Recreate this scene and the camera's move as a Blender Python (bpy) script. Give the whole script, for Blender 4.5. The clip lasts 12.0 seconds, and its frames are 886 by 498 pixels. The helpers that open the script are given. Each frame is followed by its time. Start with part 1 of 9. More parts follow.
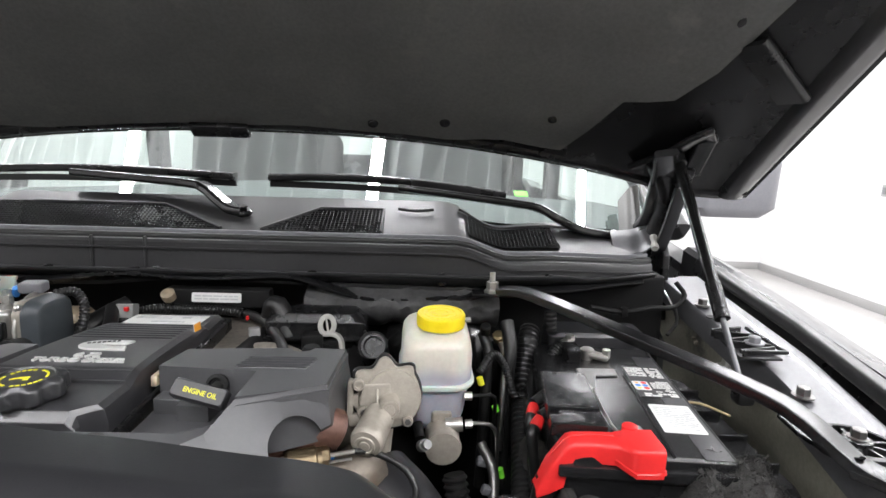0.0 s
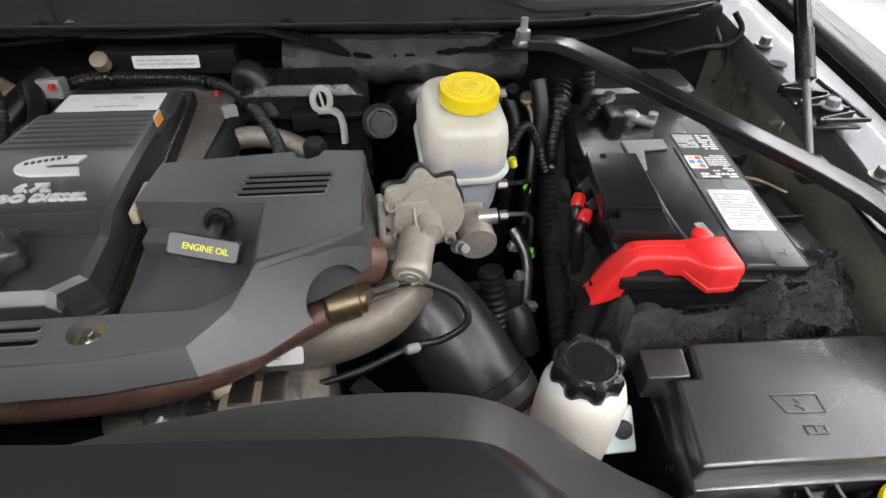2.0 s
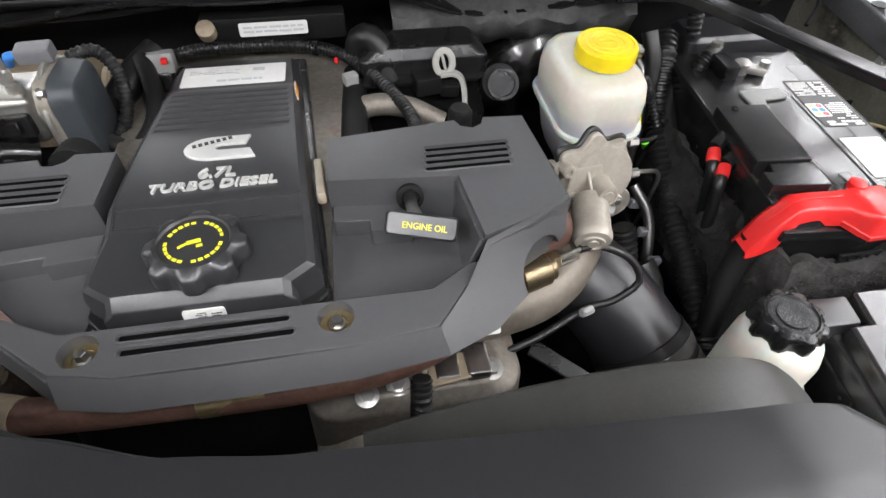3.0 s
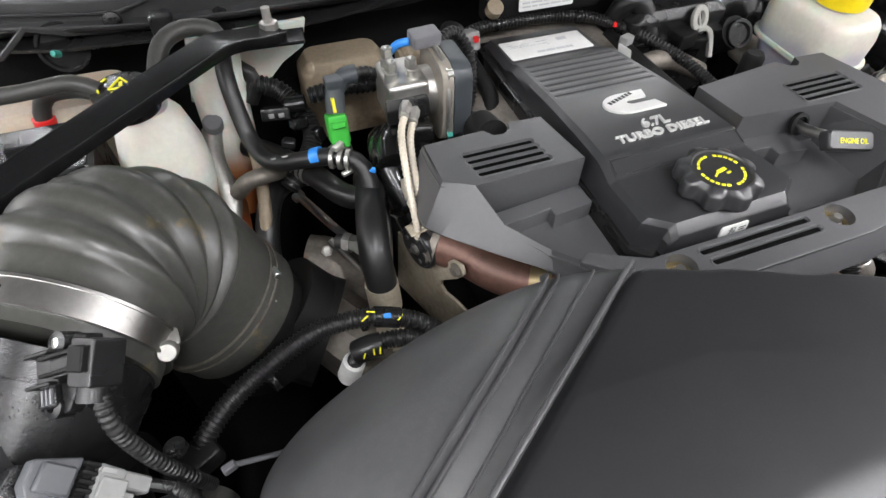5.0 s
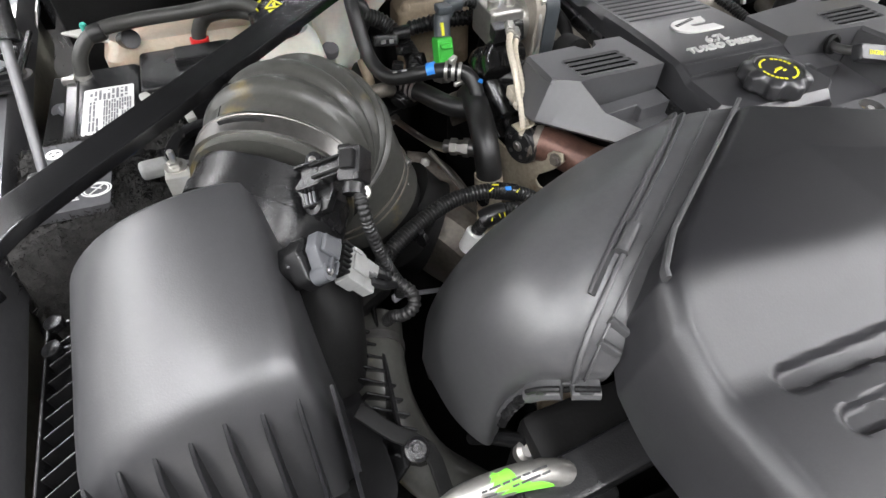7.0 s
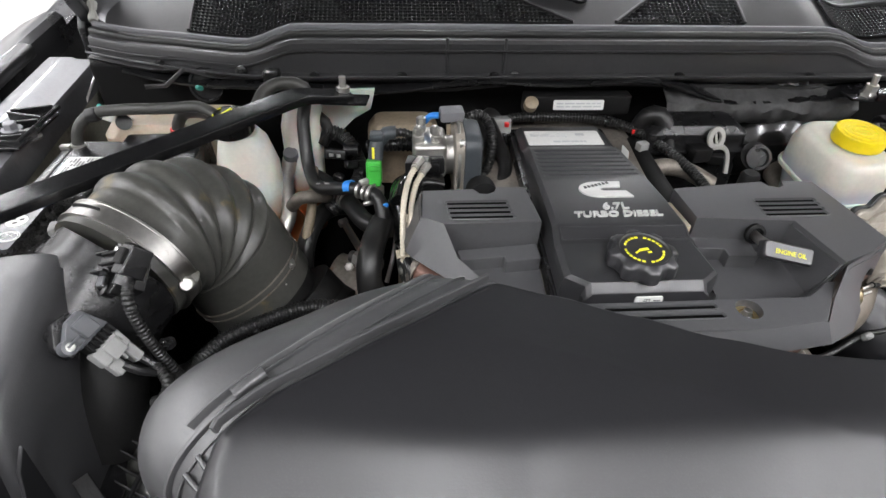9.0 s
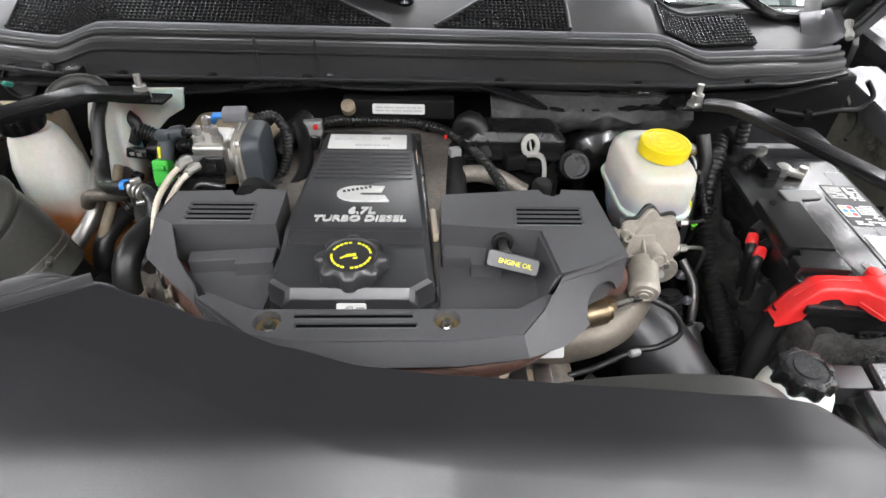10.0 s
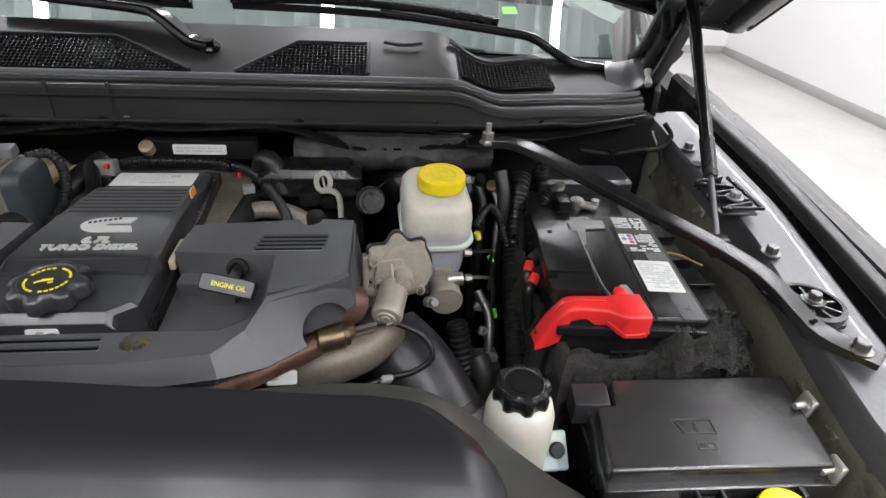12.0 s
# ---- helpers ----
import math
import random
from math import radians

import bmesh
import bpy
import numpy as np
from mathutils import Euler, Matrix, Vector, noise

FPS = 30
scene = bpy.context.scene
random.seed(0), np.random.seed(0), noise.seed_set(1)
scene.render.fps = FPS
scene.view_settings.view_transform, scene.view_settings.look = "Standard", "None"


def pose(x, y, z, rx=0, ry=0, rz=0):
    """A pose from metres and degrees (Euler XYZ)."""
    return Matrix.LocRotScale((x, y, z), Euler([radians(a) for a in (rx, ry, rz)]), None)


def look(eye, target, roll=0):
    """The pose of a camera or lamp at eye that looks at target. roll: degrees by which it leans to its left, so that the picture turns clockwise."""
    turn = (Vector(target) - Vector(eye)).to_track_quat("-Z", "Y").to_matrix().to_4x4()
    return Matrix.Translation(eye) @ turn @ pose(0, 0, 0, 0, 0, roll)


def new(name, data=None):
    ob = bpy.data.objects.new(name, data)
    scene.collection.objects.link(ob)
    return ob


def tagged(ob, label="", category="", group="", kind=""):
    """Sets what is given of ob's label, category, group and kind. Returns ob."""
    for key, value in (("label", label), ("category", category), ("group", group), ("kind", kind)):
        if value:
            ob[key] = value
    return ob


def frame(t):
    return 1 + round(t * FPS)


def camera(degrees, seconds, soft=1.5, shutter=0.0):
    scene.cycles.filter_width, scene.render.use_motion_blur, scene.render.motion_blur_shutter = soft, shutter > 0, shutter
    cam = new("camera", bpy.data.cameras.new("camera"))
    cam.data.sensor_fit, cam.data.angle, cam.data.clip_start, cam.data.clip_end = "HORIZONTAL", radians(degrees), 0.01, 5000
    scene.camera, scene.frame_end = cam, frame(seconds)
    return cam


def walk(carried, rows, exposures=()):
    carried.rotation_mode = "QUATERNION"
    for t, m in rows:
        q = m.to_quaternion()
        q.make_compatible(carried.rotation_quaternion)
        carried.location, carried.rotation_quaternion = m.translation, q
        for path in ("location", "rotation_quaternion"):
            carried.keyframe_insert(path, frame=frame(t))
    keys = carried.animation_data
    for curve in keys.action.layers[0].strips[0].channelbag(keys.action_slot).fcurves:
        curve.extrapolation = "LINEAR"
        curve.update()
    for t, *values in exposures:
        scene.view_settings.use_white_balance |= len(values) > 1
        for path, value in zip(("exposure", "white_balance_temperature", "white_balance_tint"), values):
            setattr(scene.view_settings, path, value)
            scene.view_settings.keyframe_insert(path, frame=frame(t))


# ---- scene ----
cam = camera(77.9, 12.0)
PATH = [
    (0, (0.279, 0.053, 1.541), (0.33, 2.02, 1.182), 1.7),
    (0.5, (0.322, 0.138, 1.543), (0.469, 1.978, 0.774), 1.9),
    (1, (0.348, 0.198, 1.541), (0.533, 1.853, 0.433), 2.2),
    (1.5, (0.309, 0.215, 1.571), (0.503, 1.757, 0.312), 2.3),
    (2, (0.206, 0.215, 1.585), (0.4, 1.687, 0.244), 2.1),
    (2.5, (0.113, 0.224, 1.587), (0.313, 1.609, 0.158), 1.4),
    (2.7, (0.081, 0.232, 1.592), (0.303, 1.596, 0.146), 1.4),
    (4.3, (-0.222, 0.303, 1.591), (0.167, 1.546, 0.073), 0.7),
    (4.5, (-0.284, 0.299, 1.605), (0.136, 1.528, 0.084), 1.0),
    (5, (-0.407, 0.287, 1.612), (0.086, 1.511, 0.108), 1.5),
    (5.5, (-0.51, 0.258, 1.621), (0.027, 1.455, 0.111), 2.0),
    (6, (-0.557, 0.223, 1.614), (-0.008, 1.406, 0.098), 2.2),
    (6.5, (-0.574, 0.207, 1.612), (-0.019, 1.379, 0.089), 2.4),
    (6.7, (-0.576, 0.2, 1.608), (-0.026, 1.371, 0.083), 2.5),
    (8.3, (-0.448, 0.172, 1.64), (-0.192, 1.666, 0.335), 2.0),
    (8.5, (-0.417, 0.166, 1.642), (-0.197, 1.671, 0.344), 2.1),
    (9, (-0.304, 0.14, 1.659), (-0.159, 1.659, 0.366), 2.2),
    (9.5, (-0.164, 0.128, 1.661), (-0.071, 1.664, 0.384), 2.3),
    (10, (-0.019, 0.134, 1.656), (0.082, 1.673, 0.383), 2.6),
    (10.5, (0.131, 0.134, 1.644), (0.259, 1.715, 0.426), 3.0),
    (11, (0.24, 0.125, 1.625), (0.4, 1.758, 0.482), 3.3),
    (11.5, (0.268, 0.121, 1.619), (0.466, 1.766, 0.499), 3.5),
    (12, (0.219, 0.092, 1.635), (0.439, 1.761, 0.554), 3.5),
]
walk(cam, [(t, look(eye, target, roll)) for t, eye, target, roll in PATH],
     ((0, 0.0), (0.5, -0.70), (1, -0.9), (1.5, -0.6), (2.5, 0.08), (4.5, 0.24), (6.5, 0.22), (8.5, 0.0), (9, -0.05), (10, 0.18), (10.5, 0.12), (11.5, -0.40), (12, -0.50)))

# ---- world and lamps ----
world = bpy.data.worlds.new("showroom_air")
scene.world = world
world.use_nodes = True
world.node_tree.nodes["Background"].inputs["Color"].default_value = (0.9, 0.95, 1.0, 1)
world.node_tree.nodes["Background"].inputs["Strength"].default_value = 0.06
scene.view_settings.exposure = 0.0
CEILING = 4.4
STRIPS = tuple(-4.4 + 2.2 * k for k in range(5))
for sx in STRIPS:
    lamp = bpy.data.lights.new("strip_lamp", "AREA")
    lamp.shape, lamp.size, lamp.size_y, lamp.energy, lamp.color = "RECTANGLE", 0.10, 10.0, 290.0, (0.968, 0.970, 1.0)
    ob = new("strip_lamp", lamp)
    ob.matrix_basis = pose(sx, 1.6, CEILING - 0.135)


# ---- helpers of this scene ----
ORIG = {}


def thing(name, at, label, category, group="", kind=""):
    ob = new(name)
    ob.empty_display_size = 0.05
    ob.location = at
    ORIG[ob] = Vector(at)
    return tagged(ob, label, category, group, kind)


def to_mesh(name, bm, material, off=(0, 0, 0), angle=38):
    me = bpy.data.meshes.new(name)
    bmesh.ops.recalc_face_normals(bm, faces=bm.faces)
    bm.transform(Matrix.Translation(-Vector(off)))
    bm.to_mesh(me)
    bm.free()
    me.shade_smooth()
    me.set_sharp_from_angle(angle=radians(angle))
    for m in material if isinstance(material, (list, tuple)) else (material,):
        me.materials.append(m)
    return me


def part(name, bm, material, parent, label="", angle=38):
    off = ORIG[parent]
    ob = new(name, to_mesh(name, bm, material, off, angle))
    ob.parent = parent
    ORIG[ob] = off
    ob.modifiers.new("weighted_normals", "WEIGHTED_NORMAL").keep_sharp = True
    return tagged(ob, label)


def solo(name, bm, material, label, category, group="", kind="", angle=38):
    xs = [v.co for v in bm.verts]
    at = Vector((sum(c.x for c in xs) / len(xs), sum(c.y for c in xs) / len(xs), min(c.z for c in xs)))
    ob = new(name, to_mesh(name, bm, material, at, angle))
    ob.location = at
    ORIG[ob] = at
    return tagged(ob, label, category, group, kind)


def join(*bms):
    out = bmesh.new()
    for b in bms:
        me = bpy.data.meshes.new("tmp")
        b.to_mesh(me)
        b.free()
        out.from_mesh(me)
        bpy.data.meshes.remove(me)
    return out


def moved(bm, m):
    bm.transform(m)
    return bm


def orient(p, axis, spin=0.0):
    q = Vector(axis).to_track_quat("Z", "Y")
    return Matrix.Translation(p) @ q.to_matrix().to_4x4() @ Matrix.Rotation(radians(spin), 4, "Z")


def bevel(bm, width, seg=2, angle=25):
    if width > 0:
        es = [e for e in bm.edges if len(e.link_faces) == 2 and e.calc_face_angle(0) > radians(angle)]
        bmesh.ops.bevel(bm, geom=es, offset=width, segments=seg, affect="EDGES", profile=0.5, clamp_overlap=True)
    return bm


def box(c, s, bev=0.003, seg=2, turn=(0, 0, 0)):
    bm = bmesh.new()
    bmesh.ops.create_cube(bm, size=1.0, matrix=Matrix.Diagonal((*s, 1)))
    bevel(bm, bev, seg)
    return moved(bm, pose(*c, *turn))


def prism(poly, z0, z1, bev=0.003, seg=2, m=None):
    """A polygon drawn up from z0 to z1; z0 and z1 may be functions of x and y."""
    f0 = z0 if callable(z0) else (lambda x, y: z0)
    f1 = z1 if callable(z1) else (lambda x, y: z1)
    bm = bmesh.new()
    lo = [bm.verts.new((x, y, f0(x, y))) for x, y in poly]
    hi = [bm.verts.new((x, y, f1(x, y))) for x, y in poly]
    n = len(poly)
    bm.faces.new(lo[::-1])
    bm.faces.new(hi)
    for k in range(n):
        bm.faces.new((lo[k], lo[(k + 1) % n], hi[(k + 1) % n], hi[k]))
    bmesh.ops.recalc_face_normals(bm, faces=bm.faces)
    bevel(bm, bev, seg)
    return moved(bm, m) if m else bm


def lathe(profile, at=(0, 0, 0), axis=(0, 0, 1), n=32, spin=0.0, wave=None):
    """A profile of (radius, height) turned about an axis; wave(angle, k) scales the radius."""
    bm = bmesh.new()
    rings = []
    for k, (r, z) in enumerate(profile):
        if r < 1e-6:
            rings.append([bm.verts.new((0, 0, z))])
            continue
        ring = []
        for a in range(n):
            w = 2 * math.pi * a / n
            q = r * (wave(w, k) if wave else 1.0)
            ring.append(bm.verts.new((q * math.cos(w), q * math.sin(w), z)))
        rings.append(ring)
    for a, b in zip(rings, rings[1:]):
        if len(a) == 1 and len(b) == 1:
            continue
        for k in range(n):
            j = (k + 1) % n
            if len(a) == 1:
                bm.faces.new((a[0], b[j], b[k]))
            elif len(b) == 1:
                bm.faces.new((a[k], a[j], b[0]))
            else:
                bm.faces.new((a[k], a[j], b[j], b[k]))
    for ring in (rings[0], rings[-1]):
        if len(ring) > 1:
            bm.faces.new(ring)
    bmesh.ops.recalc_face_normals(bm, faces=bm.faces)
    return moved(bm, orient(at, axis, spin))


def spline(pts, step=0.008):
    """Points along a smooth curve through pts."""
    p = [Vector(q) for q in pts]
    p = [p[0] * 2 - p[1]] + p + [p[-1] * 2 - p[-2]]
    out = []
    for k in range(1, len(p) - 2):
        a, b, c, d = p[k - 1:k + 3]
        n = max(2, int((c - b).length / step))
        for i in range(n):
            t = i / n
            out.append(0.5 * (2 * b + (c - a) * t + (2 * a - 5 * b + 4 * c - d) * t * t + (3 * b - a - 3 * c + d) * t ** 3))
    out.append(p[-2])
    return out


def sweep(pts, section, closed=True, cap=True, up=(0, 0, 1), size=None):
    """Carries a flat section (list of (a, b)) along pts; size(k, s) scales it, s metres along."""
    bm = bmesh.new()
    rings, s = [], 0.0
    normal = None
    for k, p in enumerate(pts):
        t = (pts[min(k + 1, len(pts) - 1)] - pts[max(k - 1, 0)]).normalized()
        if normal is None:
            ref = Vector(up) if abs(t.dot(Vector(up))) < 0.95 else Vector((1, 0, 0))
            normal = (ref - t * ref.dot(t)).normalized()
        else:
            normal = (normal - t * normal.dot(t)).normalized()
        side = t.cross(normal)
        if k:
            s += (p - pts[k - 1]).length
        g = size(k, s) if size else 1.0
        rings.append([bm.verts.new(p + side * a * g + normal * b * g) for a, b in section])
    m = len(section)
    for a, b in zip(rings, rings[1:]):
        for k in range(m if closed else m - 1):
            j = (k + 1) % m
            bm.faces.new((a[k], a[j], b[j], b[k]))
    if cap and closed:
        bm.faces.new(rings[0][::-1])
        bm.faces.new(rings[-1])
    bmesh.ops.recalc_face_normals(bm, faces=bm.faces)
    return bm


def circle(r, n=12):
    return [(r * math.cos(2 * math.pi * k / n), r * math.sin(2 * math.pi * k / n)) for k in range(n)]


def tube(pts, r, n=12, step=0.008, size=None, smooth=True):
    return sweep(spline(pts, step) if smooth else [Vector(p) for p in pts], circle(r, n), size=size)


def conduit(pts, r, pitch=0.0045, n=12):
    """Ribbed corrugated tube."""
    path = spline(pts, pitch / 4)
    return sweep(path, circle(r, n), size=lambda k, s: 1.0 if (k // 2) % 2 else 0.84)


def rounded(w, h, r, n=4):
    """A rectangle with round corners, as a section."""
    out = []
    for cx, cy, a0 in ((w / 2 - r, h / 2 - r, 0), (-w / 2 + r, h / 2 - r, 90), (-w / 2 + r, -h / 2 + r, 180), (w / 2 - r, -h / 2 + r, 270)):
        for k in range(n + 1):
            a = radians(a0 + 90 * k / n)
            out.append((cx + r * math.cos(a), cy + r * math.sin(a)))
    return out


def loft(rows, thick=0.0, close_v=False, cap=False):
    """A skin through rows of points (all rows of one length)."""
    bm = bmesh.new()
    vs = [[bm.verts.new(p) for p in row] for row in rows]
    m = len(rows[0])
    for a, b in zip(vs, vs[1:]):
        for k in range(m if close_v else m - 1):
            j = (k + 1) % m
            bm.faces.new((a[k], a[j], b[j], b[k]))
    if cap:
        bm.faces.new(vs[0][::-1])
        bm.faces.new(vs[-1])
    bmesh.ops.recalc_face_normals(bm, faces=bm.faces)
    if thick:
        bmesh.ops.solidify(bm, geom=bm.faces[:], thickness=thick)
    return bm


def stack(layers, n=6, bev=0.0, m=None):
    """Rounded boxes on top of one another: layers of (z, cx, cy, w, h, r)."""
    rows = [[(cx + a, cy + b, z) for a, b in rounded(w, h, r, n)] for z, cx, cy, w, h, r in layers]
    bm = loft(rows, close_v=True, cap=True)
    bevel(bm, bev)
    return moved(bm, m) if m else bm


def cut(bm, *cutters):
    """bm with the cutters taken out of it."""
    obs = []
    for b in (bm, *cutters):
        me = bpy.data.meshes.new("tmp")
        bmesh.ops.recalc_face_normals(b, faces=b.faces)
        b.to_mesh(me)
        b.free()
        obs.append(new("tmp", me))
    for c in obs[1:]:
        mod = obs[0].modifiers.new("cut", "BOOLEAN")
        mod.operation, mod.solver, mod.object = "DIFFERENCE", "EXACT", c
    out = bmesh.new()
    out.from_object(obs[0], bpy.context.evaluated_depsgraph_get())
    for o in obs:
        bpy.data.objects.remove(o)
    return out


def letters(body, height, depth, m, stretch=1.0, align="CENTER", shear=0.0, bold=0.0):
    """Raised lettering in the built-in font."""
    cu = bpy.data.curves.new("tmp", "FONT")
    cu.body, cu.size, cu.extrude, cu.align_x, cu.align_y, cu.shear = body, height * 1.4, depth / 2, align, "CENTER", shear
    cu.resolution_u = 3
    cu.offset = bold
    ob = new("tmp", cu)
    bpy.context.view_layer.update()
    me = ob.to_mesh()
    bm = bmesh.new()
    bm.from_mesh(me)
    ob.to_mesh_clear()
    bpy.data.objects.remove(ob)
    bm.transform(Matrix.Diagonal((stretch, 1, 1, 1)))
    return moved(bm, m)


def hexbolt(p, axis, r, h, washer=1.6, name="bolt"):
    w = lathe([(r * washer, 0), (r * washer, h * 0.18), (r * 1.05, h * 0.22)], p, axis, 20)
    b = lathe([(r, h * 0.15), (r, h * 0.9), (r * 0.85, h), (0, h)], p, axis, 6)
    return join(w, b)


def plane_mat(p, normal, top):
    """A pose at p whose z is the normal and whose y leans to top."""
    z = Vector(normal).normalized()
    y = (Vector(top) - z * Vector(top).dot(z)).normalized()
    x = y.cross(z)
    return Matrix.Translation(p) @ Matrix((x, y, z)).transposed().to_4x4()


def sheet(w, h, t, m, r=0.002):
    """A flat label of real thickness."""
    return moved(prism(rounded(w, h, r, 2), 0.0, t, 0), m)


def bars(w, h, rows, m, seed=0, fill=0.75, thick=0.0004, gap=0.45):
    """Rows of short dark bars, in place of print that cannot be read."""
    rnd = random.Random(seed)
    out = []
    pitch = h / rows
    for k in range(rows):
        y = h / 2 - pitch * (k + 0.5)
        x = -w / 2
        while x < w / 2 - w * 0.06:
            ln = min(w * rnd.uniform(0.08, 0.3), w / 2 - x)
            if rnd.random() < fill:
                out.append(moved(prism([(x, y - pitch * gap / 2), (x + ln, y - pitch * gap / 2), (x + ln, y + pitch * gap / 2), (x, y + pitch * gap / 2)], 0, thick, 0), m))
            x += ln + w * 0.03
    return join(*out)


# ---- materials ----
def mat(name, base, rough=0.5, metal=0.0, vary=0.15, scale=8.0, fine=180.0, bump=0.1, bscale=400.0, coat=0.0, spec=0.5, dust=0.0, dust_color=(0.35, 0.33, 0.3), spots=None, emit=None, trans=0.0, sss=0.0, ior=1.45):
    """Paint, plastic or metal: colour with variation at two scales, grain in the relief, dust and stains."""
    m = bpy.data.materials.new(name)
    m.use_nodes = True
    nt = m.node_tree
    b = nt.nodes["Principled BSDF"]
    L = nt.links.new

    def node(kind, **v):
        n = nt.nodes.new(kind)
        for k, x in v.items():
            if k in n.inputs:
                n.inputs[k].default_value = x
        return n

    tc = node("ShaderNodeTexCoord")
    n1 = node("ShaderNodeTexNoise", Scale=scale, Detail=5.0, Roughness=0.6)
    n2 = node("ShaderNodeTexNoise", Scale=fine, Detail=3.0, Roughness=0.6)
    for n in (n1, n2):
        L(tc.outputs["Object"], n.inputs["Vector"])
    mr1 = node("ShaderNodeMapRange")
    for k, x in (("From Min", 0.3), ("From Max", 0.7), ("To Min", 1 - vary), ("To Max", 1 + vary)):
        mr1.inputs[k].default_value = x
    L(n1.outputs["Fac"], mr1.inputs["Value"])
    mr2 = node("ShaderNodeMapRange")
    for k, x in (("From Min", 0.3), ("From Max", 0.7), ("To Min", 1 - vary * 0.6), ("To Max", 1 + vary * 0.6)):
        mr2.inputs[k].default_value = x
    L(n2.outputs["Fac"], mr2.inputs["Value"])
    mul = node("ShaderNodeMath")
    mul.operation = "MULTIPLY"
    L(mr1.outputs[0], mul.inputs[0])
    L(mr2.outputs[0], mul.inputs[1])
    col = node("ShaderNodeVectorMath")
    col.operation = "SCALE"
    col.inputs[0].default_value = base
    L(mul.outputs[0], col.inputs["Scale"])
    out = col.outputs[0]
    if spots:
        c2, thr, sc = spots
        n3 = node("ShaderNodeTexNoise", Scale=sc, Detail=6.0, Roughness=0.65)
        L(tc.outputs["Object"], n3.inputs["Vector"])
        r3 = node("ShaderNodeMapRange")
        for k, x in (("From Min", thr), ("From Max", thr + 0.1), ("To Min", 0.0), ("To Max", 0.85)):
            r3.inputs[k].default_value = x
        L(n3.outputs["Fac"], r3.inputs["Value"])
        mx = node("ShaderNodeMix")
        mx.data_type = "RGBA"
        L(r3.outputs[0], mx.inputs["Factor"])
        L(out, mx.inputs["A"])
        mx.inputs["B"].default_value = (*c2, 1)
        out = mx.outputs["Result"]
    rough_in = rough
    if dust > 0:
        n4 = node("ShaderNodeTexNoise", Scale=900.0, Detail=2.0)
        n5 = node("ShaderNodeTexNoise", Scale=14.0, Detail=4.0)
        for n in (n4, n5):
            L(tc.outputs["Object"], n.inputs["Vector"])
        r4 = node("ShaderNodeMapRange")
        for k, x in (("From Min", 0.5), ("From Max", 0.8), ("To Min", 0.0), ("To Max", dust)):
            r4.inputs[k].default_value = x
        L(n4.outputs["Fac"], r4.inputs["Value"])
        r5 = node("ShaderNodeMapRange")
        for k, x in (("From Min", 0.4), ("From Max", 0.7), ("To Min", 0.15), ("To Max", 1.0)):
            r5.inputs[k].default_value = x
        L(n5.outputs["Fac"], r5.inputs["Value"])
        m4 = node("ShaderNodeMath")
        m4.operation = "MULTIPLY"
        L(r4.outputs[0], m4.inputs[0])
        L(r5.outputs[0], m4.inputs[1])
        mx = node("ShaderNodeMix")
        mx.data_type = "RGBA"
        L(m4.outputs[0], mx.inputs["Factor"])
        L(out, mx.inputs["A"])
        mx.inputs["B"].default_value = (*dust_color, 1)
        out = mx.outputs["Result"]
    L(out, b.inputs["Base Color"])
    rr = node("ShaderNodeMapRange")
    for k, x in (("From Min", 0.3), ("From Max", 0.7), ("To Min", max(0.02, rough * 0.93)), ("To Max", min(1.0, rough * 1.08))):
        rr.inputs[k].default_value = x
    L(n1.outputs["Fac"], rr.inputs["Value"])
    L(rr.outputs[0], b.inputs["Roughness"])
    if bump > 0:
        nb = node("ShaderNodeTexNoise", Scale=bscale, Detail=4.0)
        L(tc.outputs["Object"], nb.inputs["Vector"])
        bp = node("ShaderNodeBump")
        bp.inputs["Strength"].default_value = bump
        bp.inputs["Distance"].default_value = 0.001
        L(nb.outputs["Fac"], bp.inputs["Height"])
        L(bp.outputs["Normal"], b.inputs["Normal"])
    b.inputs["Metallic"].default_value = metal
    b.inputs["Coat Weight"].default_value = coat
    b.inputs["Coat Roughness"].default_value = 0.06
    b.inputs["Specular IOR Level"].default_value = spec
    b.inputs["Transmission Weight"].default_value = trans
    b.inputs["Subsurface Weight"].default_value = sss
    b.inputs["Subsurface Scale"].default_value = 0.06
    b.inputs["IOR"].default_value = ior
    if emit:
        b.inputs["Emission Color"].default_value = (*emit[0], 1)
        b.inputs["Emission Strength"].default_value = emit[1]
    return m


